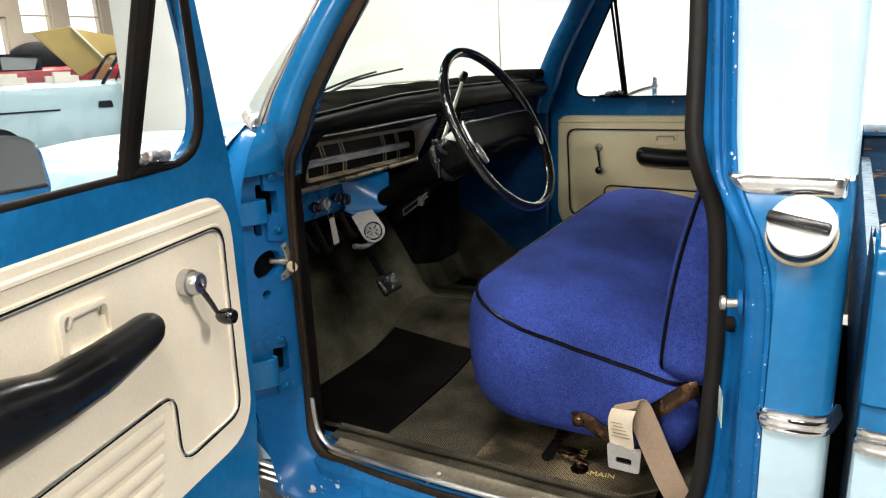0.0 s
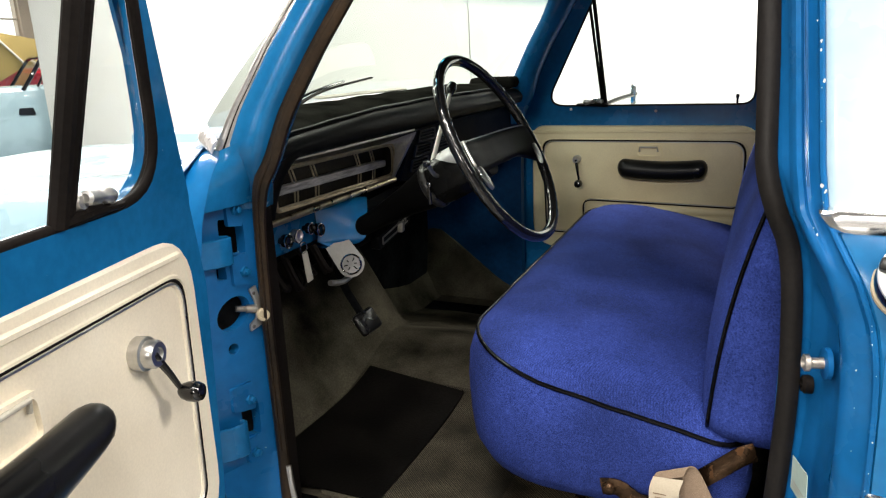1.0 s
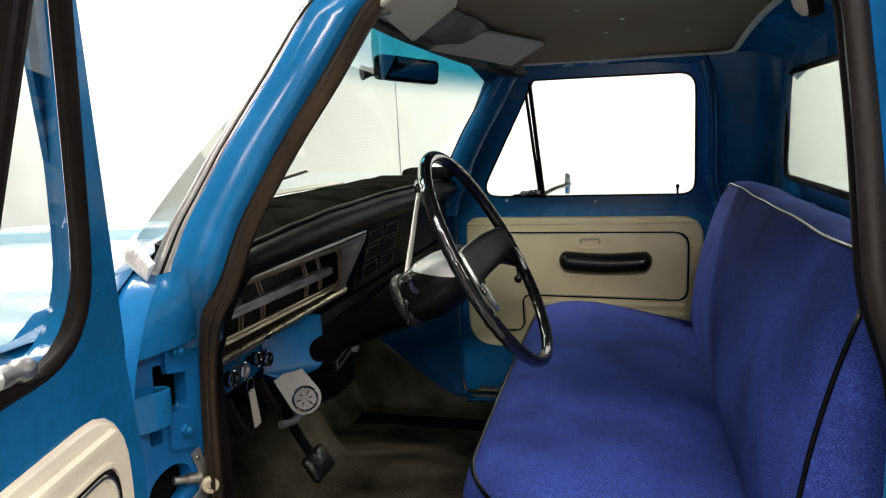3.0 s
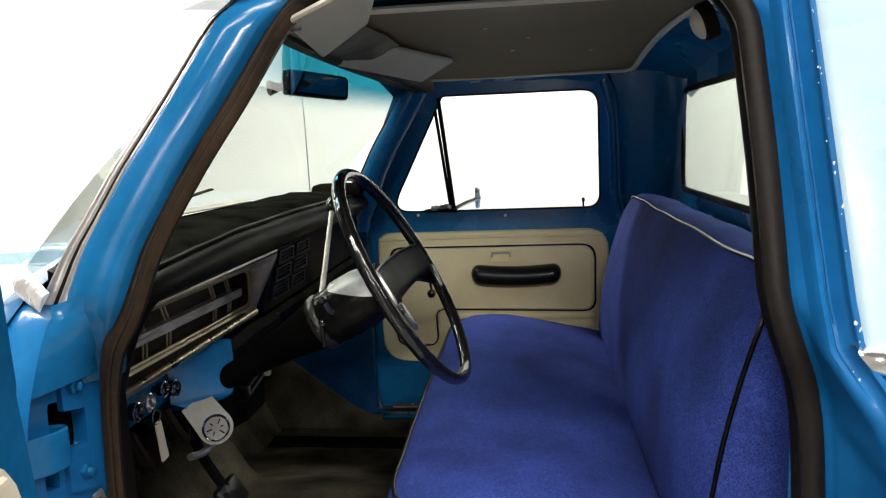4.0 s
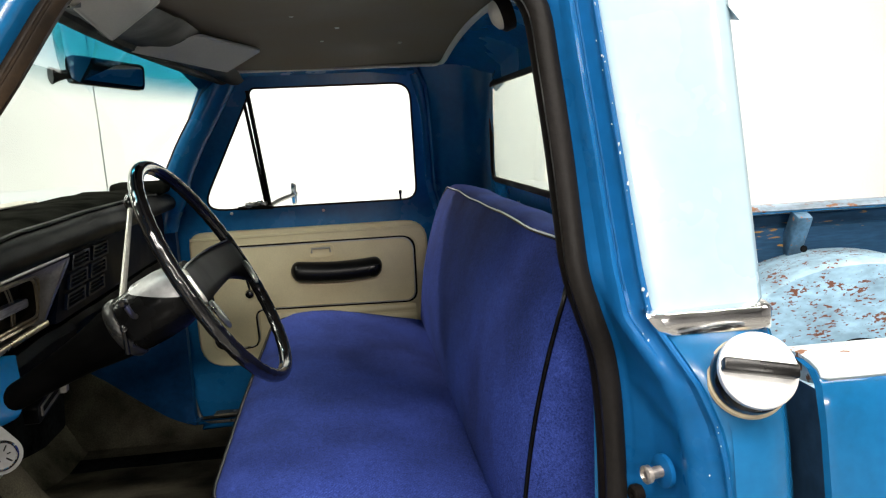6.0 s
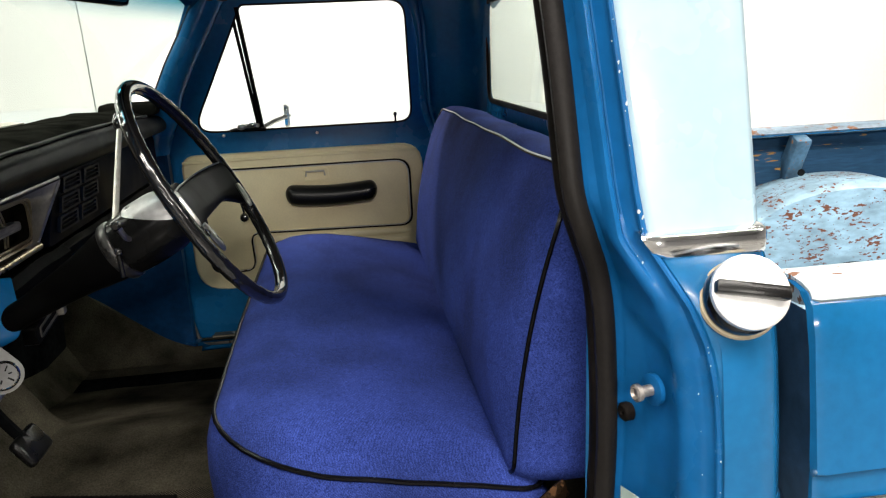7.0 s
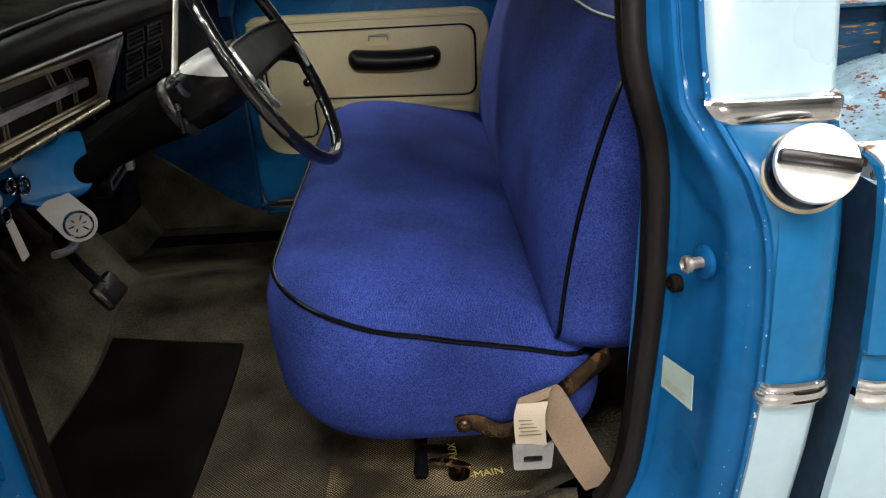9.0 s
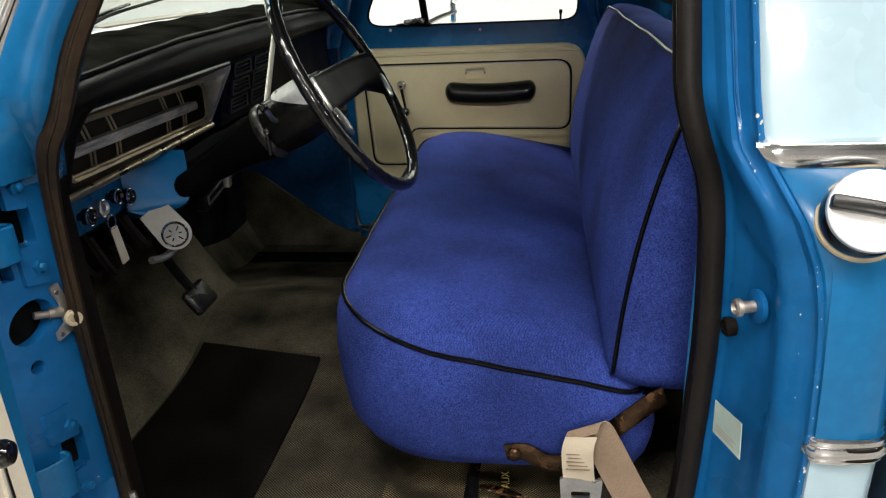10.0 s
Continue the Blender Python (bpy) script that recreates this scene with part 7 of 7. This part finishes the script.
wip = thing("windshield_wiper", (-1.16, 0.8, 1.33), "black wiper arm and blade resting on the windshield", "wiper")
bm = bmesh.new()
tube(bm, spline([(-1.13, 0.42, 1.335), (-1.155, 0.65, 1.372), (-1.150, 0.80, 1.392)], 5), 0.006, 8, flat=0.6)
part("wiper_arm", bm, GLOSS, wip, "black wiper arm")
bm = bmesh.new()
tube(bm, spline([(-1.12, 0.52, 1.345), (-1.15, 0.70, 1.373), (-1.140, 0.935, 1.395)], 5), 0.0075, 8, flat=0.4)
part("wiper_blade", bm, RUBBER, wip, "black rubber wiper blade")

ant = thing("antenna", (-1.11, 1.64, 1.25), "thin steel radio antenna on the far fender", "antenna")
bm = bmesh.new()
tube(bm, [(-1.11, 1.64, 1.25), (-1.115, 1.64, 1.6), (-1.125, 1.64, 2.05)], [0.0022, 0.0018, 0.0012], 6)
part("mast", bm, STEEL, ant)
bm = bmesh.new()
lathe(bm, [(0.014, -0.01), (0.014, 0.006), (0.006, 0.016)], (-1.11, 1.64, 1.245), (0, 0, 1), 14)
part("antenna_base", bm, GLOSS, ant)

bm = bmesh.new()
plate(bm, rounded([(-1.08, 0.62, 0.01), (-1.05, 0.62, 0.01), (-1.02, 1.05, 0.01), (-1.06, 1.05, 0.01)], 3), lambda u, v, w: (u - 0.06, v, 1.356 + w - (u + 1.05) * 0.1), 0.0, 0.003)
single("paper_sheet", bm, VISOR, "pale folded papers lying on the dash cover", "paper")

# ---- fuel filler, striker, sticker on the rear pillar ----
FN = Vector((-0.15, -0.85, 0.50)).normalized()
FC = Vector((0.0885, 0.004, 1.180))
bm = bmesh.new()
lathe(bm, [(0.040, 0.014), (0.0435, 0.015), (0.0445, 0.019), (0.0437, 0.0245), (0.041, 0.026), (0.02, 0.0268), (0.001, 0.027)], FC, FN, 44)
disc = part("fuel_cap", bm, surface("bare_aluminium", (0.86, 0.86, 0.85), 0.42, 0.55, vary=0.04, scale=12, fine=140, bump=0.05), truck, "round bare aluminium fuel cap")
bm = bmesh.new()
lathe(bm, [(0.042, -0.034), (0.0455, -0.012), (0.0475, -0.005), (0.0458, -0.001), (0.041, -0.001)], FC + Vector((-0.004, 0.0, -0.004)), FN, 40)
part("filler_seal", bm, SEAL, disc, "yellowed rubber filler seal")
bm = bmesh.new()
lathe(bm, [(0.0435, -0.008), (0.0440, 0.004), (0.0425, 0.010), (0.039, 0.016)], FC + Vector((-0.0035, 0.0, -0.0035)), FN, 36)
part("cap_neck", bm, GLOSS, disc, "black cap neck")
bm = bmesh.new()
fx = Vector((0.965, 0.0, -0.26))
fx = (fx - FN * fx.dot(FN)).normalized()
fy = FN.cross(fx)
mm = Matrix((fx, fy, FN)).transposed()
box(bm, FC + FN * 0.033 - fx * 0.0015, (0.082, 0.0155, 0.016), 0.003, 2, mm)
part("cap_grip", bm, ARM, disc, "black grip bar")

striker = thing("door_striker", (0.0, 0.075, 1.04), "worn steel door striker bolt on the rear pillar", "striker")
bm = bmesh.new()
sn = Vector((-0.97, -0.2, 0.0))
lathe(bm, [(0.021, -0.004), (0.021, 0.002), (0.019, 0.003)], (0.006, 0.058, 1.043), sn, 24)
part("striker_washer", bm, BLUE_WORN, striker, "painted washer")
bm = bmesh.new()
lathe(bm, [(0.0075, 0.0), (0.0075, 0.018), (0.0115, 0.020), (0.0115, 0.026), (0.008, 0.028), (0.006, 0.024)], (0.006, 0.058, 1.043), sn, 18)
part("striker_bolt", bm, surface("rusty_steel", (0.50, 0.46, 0.42), 0.4, 0.8, vary=0.2, scale=60, fine=200, bump=0.2, spot=(0.22, 0.09, 0.03), spot_at=0.70, spot_scale=90), striker, "bare steel bolt with brown rust")
bm = bmesh.new()
lathe(bm, [(0.013, -0.004), (0.013, 0.006), (0.010, 0.009), (0.005, 0.009), (0.004, 0.004)], (-0.008, 0.104, 0.990), sn, 18)
single("rubber_bumper", bm, RUBBER, "round black rubber bumper on the rear pillar", "bumper")

bm = bmesh.new()
sa, sb, sc_, sd = Vector((-0.0105, 0.096, 0.883)), Vector((0.004, 0.024, 0.897)), Vector((0.0055, 0.020, 0.845)), Vector((-0.010, 0.094, 0.833))
plate(bm, [(0, 0), (1, 0), (1, 1), (0, 1)], lambda s, t, w: tuple(sa.lerp(sb, s).lerp(sd.lerp(sc_, s), t) + Vector((-0.008 - w, -0.002, 0))), 0.0, 0.0008)
sticker = single("sticker", bm, PAPER, "small pale green service sticker on the door jamb", "sticker")
bm = bmesh.new()
for i, (t, s1) in enumerate(((0.70, 0.85), (0.78, 0.7), (0.86, 0.8))):
    p, q = sa.lerp(sd, t).lerp(sb.lerp(sc_, t), 0.1), sa.lerp(sd, t).lerp(sb.lerp(sc_, t), s1)
    tube(bm, [p + Vector((-0.0092, -0.002, 0)), q + Vector((-0.0092, -0.002, 0))], 0.0008, 4, flat=0.3, side=(1, 0, 0))
pr = part("sticker_print", bm, VISOR, sticker, "faint grey print bars")
pr["kind"] = "stuff"

# ---- the bed ----
bed = thing("pickup_bed", (1.2, YC, 0.4), "pickup bed with blue sides, rusty rails and wheel arches", "pickup bed")


def bed_side(f0):
    low = 0.030 if f0 is far else 0.0

    def f(x, y, z):
        """The far side stands a little lower."""
        return f0(x, y, z - (low if z > 1.1 else 0.0))
    for nm, prof, mat_, lab in (("bed_side_upper", ((0.11, 1.150), (0.075, 1.172), (0.045, 1.176), (0.018, 1.170), (0.004, 1.155), (-0.006, 1.12), (-0.018, 1.05), (-0.028, 0.99), (-0.034, 0.952), (-0.026, 0.945), (-0.030, 0.90)), BLUE, "glossy blue upper bed side"),
                                ("bed_side_lower", ((-0.030, 0.888), (-0.030, 0.80), (-0.02, 0.60), (0.02, 0.45)), SKY, "pale blue lower bed side")):
        bm = bmesh.new()
        rows = []
        for x in (0.176, 0.180, 0.19, 0.25, 0.6, 1.2, 1.8, 2.4):
            k = 0.012 if x < 0.178 else (0.003 if x < 0.185 else 0)
            rows.append([f(x, y + k, z) for y, z in prof])
        skin(bm, rows)
        part(nm, bm, mat_, bed, lab)
    # Grimy blue darkened in its colour to stand in for the cab gap's shade.
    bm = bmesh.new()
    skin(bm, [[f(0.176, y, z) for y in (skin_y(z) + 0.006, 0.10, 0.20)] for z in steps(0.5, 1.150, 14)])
    part("bed_front_edge", bm, surface("grimy_gap_shade_blue", (0.022, 0.055, 0.105), 0.42, vary=0.3, scale=6, fine=60, bump=0.15, second=(0.014, 0.026, 0.045), spot=(0.10, 0.12, 0.13), spot_at=0.70, spot_scale=14), bed, "grimy blue front edge of the bed side, darkened for the gap's shade")
    bm = bmesh.new()
    for dz, r in ((0.014, 0.006), (-0.006, 0.014)):
        tube(bm, [f(x, -0.034 if x > 0.19 else -0.026, 0.894 + dz) for x in (0.180, 0.195, 0.4, 1.0, 2.4)], r, 8, flat=0.6, side=(0, 1, 0))
    part("bed_moulding", bm, CHROME, bed, "chrome bed side moulding")
    # inside: rail, inner wall, stake pockets, wheel arch
    bm = bmesh.new()
    # Near rail is a paler copy; its overexposed edge is put into the colour.
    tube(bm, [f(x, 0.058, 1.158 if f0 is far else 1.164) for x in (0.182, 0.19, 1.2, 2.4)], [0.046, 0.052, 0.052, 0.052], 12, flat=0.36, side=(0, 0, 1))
    part("bed_rail", bm, RAIL_FAR if f0 is far else RAIL_RUST, bed, "rusty grey-blue top rail" if f0 is far else "rusty top rail, paled in colour for its overexposed edge")
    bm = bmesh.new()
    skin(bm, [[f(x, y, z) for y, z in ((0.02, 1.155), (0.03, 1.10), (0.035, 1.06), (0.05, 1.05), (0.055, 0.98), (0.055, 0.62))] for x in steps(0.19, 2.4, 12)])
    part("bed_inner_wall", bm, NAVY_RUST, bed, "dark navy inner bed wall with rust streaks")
    for x in (0.42, 1.285, 2.2):
        bm = bmesh.new()
        box(bm, f(x, 0.085, 1.035 if f0 is far else 1.07), (0.06, 0.06, 0.17 if f0 is far else 0.20), 0.008, 2, Matrix.Rotation(radians(24 if f0 is far else -24), 3, "X"))
        pocket = part("stake_pocket", bm, POCKET, bed, "scratched blue stake pocket")
        # Flat dark disc painted for the shaded inside of the hole.
        bm = bmesh.new()
        lathe(bm, [(0.013, -0.004), (0.013, 0.001), (0.001, 0.0012)], f(x - 0.004, 0.143, 0.985), (0, -1 if f0 is far else 1, 0), 16)
        part("pocket_hole", bm, DARK, pocket, "near-black disc for the shade in a drain hole")
    bm = bmesh.new()
    rows = []
    for i in range(25):
        a = math.pi * i / 24
        x, z = 1.42 - 0.50 * math.cos(a), 0.62 + 0.345 * math.sin(a) ** 0.75
        rows.append([f(x, 0.05, z), f(x, 0.22, z), f(x, 0.25, z - 0.012), f(1.42 - 0.47 * math.cos(a), 0.265, 0.62 + 0.32 * math.sin(a) ** 0.75), f(1.42 - 0.40 * math.cos(a), 0.268, 0.62 + 0.27 * math.sin(a)), f(1.42 - 0.1 * math.cos(a), 0.268, 0.62 + 0.05 * math.sin(a))])
    skin(bm, rows)
    part("wheel_arch", bm, SKY_RUST, bed, "rust-flecked pale blue inner wheel arch")


bed_side(same)
bed_side(far)
bm = bmesh.new()
rows = []
for y in steps(0.05, 1.75, 80):
    w = 0.012 * (1 if int((y - 0.05) / 0.10625) % 2 else 0)
    rows.append([(0.19, y, 0.62 + w), (2.4, y, 0.62 + w)])
skin(bm, rows)
part("bed_floor", bm, SKY_RUST, bed, "rusty ribbed bed floor")
bm = bmesh.new()
skin(bm, [[(x, y, z) for y in steps(0.03, 1.77, 8)] for x, z in ((0.20, 0.62), (0.185, 0.64), (0.18, 1.02), (0.185, 1.035), (0.21, 1.035), (0.215, 1.02))])
part("bed_front_panel", bm, SKY_RUST, bed, "pale blue bed front panel with worn paint")
bm = bmesh.new()
skin(bm, [[(2.4, y, z) for y in steps(0.0, 1.8, 6)] for z in (0.45, 1.16)])
part("tailgate", bm, BLUE, bed, "blue tailgate")
bm = bmesh.new()
box(bm, (1.3, YC, 0.5), (2.2, 1.2, 0.14), 0.02)
part("bed_frame", bm, DARK, bed, "dark chassis under the bed")
for f in (same, far):
    bm = bmesh.new()
    lathe(bm, [(0.20, 0.0), (0.33, 0.0), (0.36, 0.03), (0.36, 0.17), (0.33, 0.2), (0.20, 0.2)], f(1.52, 0.03, 0.36), (0, 1 if f is same else -1, 0), 36)
    part("rear_wheel", bm, RUBBER, bed, "black tyre")

# ---- cars standing in the hall ----


def car_shell(name, at, yaw, material, label, length, width, top, group="parked cars"):
    """A long low car body on its wheels; its own x runs towards the nose."""
    m = pose(at[0], at[1], 0, 0, 0, yaw)
    car = thing(name, (at[0], at[1], 0), label, "car", group)

    def at_(x, y, z):
        return tuple(m @ Vector((x, y, z)))
    bm = bmesh.new()
    rows = []
    for i in range(25):
        s = i / 24
        x = -length / 2 + length * s
        e = min(1.0, (min(s, 1 - s) / 0.08)) ** 0.5 if 0 < s < 1 else 0.15
        h = top - 0.10 * max(0, s - 0.62) - 0.08 * max(0, 0.25 - s)
        w = width / 2 * (0.86 + 0.14 * e)
        rows.append([at_(x, w * a, 0.28 + (h - 0.28) * b * (0.75 + 0.25 * e)) for a, b in ((-0.9, 0.0), (-0.98, 0.2), (-1.0, 0.45), (-0.97, 0.70), (-0.985, 0.78), (-0.95, 0.95), (-0.86, 1.0), (0.0, 1.03), (0.86, 1.0), (0.95, 0.95), (0.985, 0.78), (0.97, 0.70), (1.0, 0.45), (0.98, 0.2), (0.9, 0.0))])
    skin(bm, rows, True, False, cap=True)
    body = part("body", bm, material, car, "glossy car body")
    for sx in (-0.32, 0.32):
        for sy in (-1, 1):
            bm = bmesh.new()
            lathe(bm, [(0.19, 0), (0.31, 0.0), (0.34, 0.03), (0.34, 0.18), (0.31, 0.2), (0.19, 0.2)], at_(length * sx, sy * (width / 2 - 0.20), 0.34), m.to_3x3() @ Vector((0, sy, 0)), 30)
            wh = part("wheel", bm, RUBBER, car, "black tyre")
            bm = bmesh.new()
            lathe(bm, [(0.19, 0.02), (0.19, 0.16), (0.12, 0.19), (0.03, 0.2)], at_(length * sx, sy * (width / 2 - 0.20), 0.34), m.to_3x3() @ Vector((0, sy, 0)), 24)
            part("hubcap", bm, CHROME, wh, "chrome hubcap")
    return car, body, at_


conv, body, q = car_shell("convertible", (-10.65, 6.73), 60, SKY, "pale blue convertible with white seats, roof down", 4.9, 1.85, 1.235)
for sx in (-1.27, -0.55):
    bm = bmesh.new()
    t = bmesh.new()
    bmesh.ops.create_cube(t, size=1)
    bmesh.ops.bevel(t, geom=list(t.edges), offset=0.24, segments=4, affect="EDGES")
    join(bm, t, pose(*q(sx, -0.35, 1.29), 0, 0, 60) @ Matrix.Diagonal((0.46, 0.50, 0.24, 1)))
    part("seat_back", bm, SEAT_WHITE, conv, "white leather seat back")
bm = bmesh.new()
tube(bm, spline([q(-0.04, -0.84, 1.20), q(0.26, -0.76, 1.62), q(0.30, 0.0, 1.66), q(0.26, 0.76, 1.62), q(-0.04, 0.84, 1.20)], 6), 0.028, 8)
part("windshield_frame", bm, GLOSS, conv, "black windshield frame")
bm = bmesh.new()
tube(bm, [q(0.16, -0.80, 1.24), q(0.38, -0.74, 1.60)], 0.016, 6)
tube(bm, [q(0.26, -0.76, 1.62), q(0.60, -0.80, 1.60)], 0.02, 6)
part("vent_frame", bm, GLOSS, conv, "dark vent window frame")
bm = bmesh.new()
skin(bm, [[q(-0.03, -0.8, 1.22), q(0.0, 0, 1.22), q(-0.03, 0.8, 1.22)], [q(0.25, -0.72, 1.61), q(0.29, 0, 1.65), q(0.25, 0.72, 1.61)]])
gl = part("windshield_glass", bm, CLEAR, conv, "clear glass")
gl.visible_shadow = False
bm = bmesh.new()
plate(bm, rounded([(-0.16, 0.86, 0.015), (0.06, 0.85, 0.015), (0.04, 0.955, 0.015), (-0.14, 0.955, 0.015)], 3), lambda u, v, w: q(u, -0.90 - w, v), 0.0, 0.035)
part("side_scoop", bm, GLOSS, conv, "dark air scoop in the flank")
bm = bmesh.new()
tube(bm, [q(x, -0.925, 0.86) for x in (-2.2, -1.5, -0.9, -0.68)], 0.014, 6)
part("side_trim", bm, GLOSS, conv, "dark side trim line")

red, body, q = car_shell("red_car", (-13.6, 8.0), 60, RED, "dark red car with its mustard hood raised", 4.6, 1.8, 1.50)
for quad in (((-13.02, 7.24, 2.12), (-12.70, 7.81, 2.21), (-12.44, 8.25, 1.56), (-12.68, 7.84, 1.30)), ((-12.76, 7.83, 2.20), (-12.42, 8.52, 2.03), (-12.30, 8.60, 1.66), (-12.48, 8.26, 1.56))):
    bm = bmesh.new()
    skin(bm, [[quad[0], quad[1]], [quad[3], quad[2]], [Vector(quad[3]) - Vector((0.03, 0, 0)), Vector(quad[2]) - Vector((0.03, 0, 0))], [Vector(quad[0]) - Vector((0.03, 0, 0)), Vector(quad[1]) - Vector((0.03, 0, 0))]], False, True)
    part("hood_panel", bm, MUSTARD, red, "mustard underside of the raised hood")
bm = bmesh.new()
tube(bm, [(-12.68, 7.80, 2.215), (-12.42, 8.25, 1.57)], 0.02, 6)
part("hood_edge", bm, SEAT_WHITE, red, "pale hood crease")
bm = bmesh.new()
rows = []
for k in range(13):
    u = -0.75 + 0.95 * k / 12
    crown = 1.72 + 0.26 * math.sin(math.pi * min(1, max(0, (k + 1) / 14))) ** 0.6
    rows.append([q(u, 0.70 * a, 1.48 + (crown - 1.48) * b) for a, b in ((-1, 0), (-0.97, 0.5), (-0.8, 0.9), (-0.4, 1.0), (0, 1.02), (0.4, 1.0), (0.8, 0.9), (0.97, 0.5), (1, 0))])
skin(bm, rows, False, False)
part("soft_top", bm, BLACK, red, "black soft top")
frame_ = rounded([(-0.98, 1.42, 0.03), (-0.30, 1.42, 0.03), (-0.27, 1.74, 0.03), (-0.98, 1.76, 0.03)], 3)
pane_ = rounded([(-0.94, 1.48, 0.03), (-0.42, 1.47, 0.03), (-0.34, 1.67, 0.03), (-0.94, 1.71, 0.03)], 3)
bm = bmesh.new()
ring(bm, frame_, pane_, lambda u, v, w: q(u, -0.84 - w, v), 0.0, -0.03, 40)
part("window_frame", bm, GLOSS, red, "black side window frame")
bm = bmesh.new()
plate(bm, pane_, lambda u, v, w: q(u, -0.83 - w, v), 0.0, 0.006)
part("side_window", bm, surface("dusty_grey_glass", (0.32, 0.33, 0.34), 0.2, vary=0.1, scale=3, fine=40, bump=0.0), red, "grey reflecting side window")
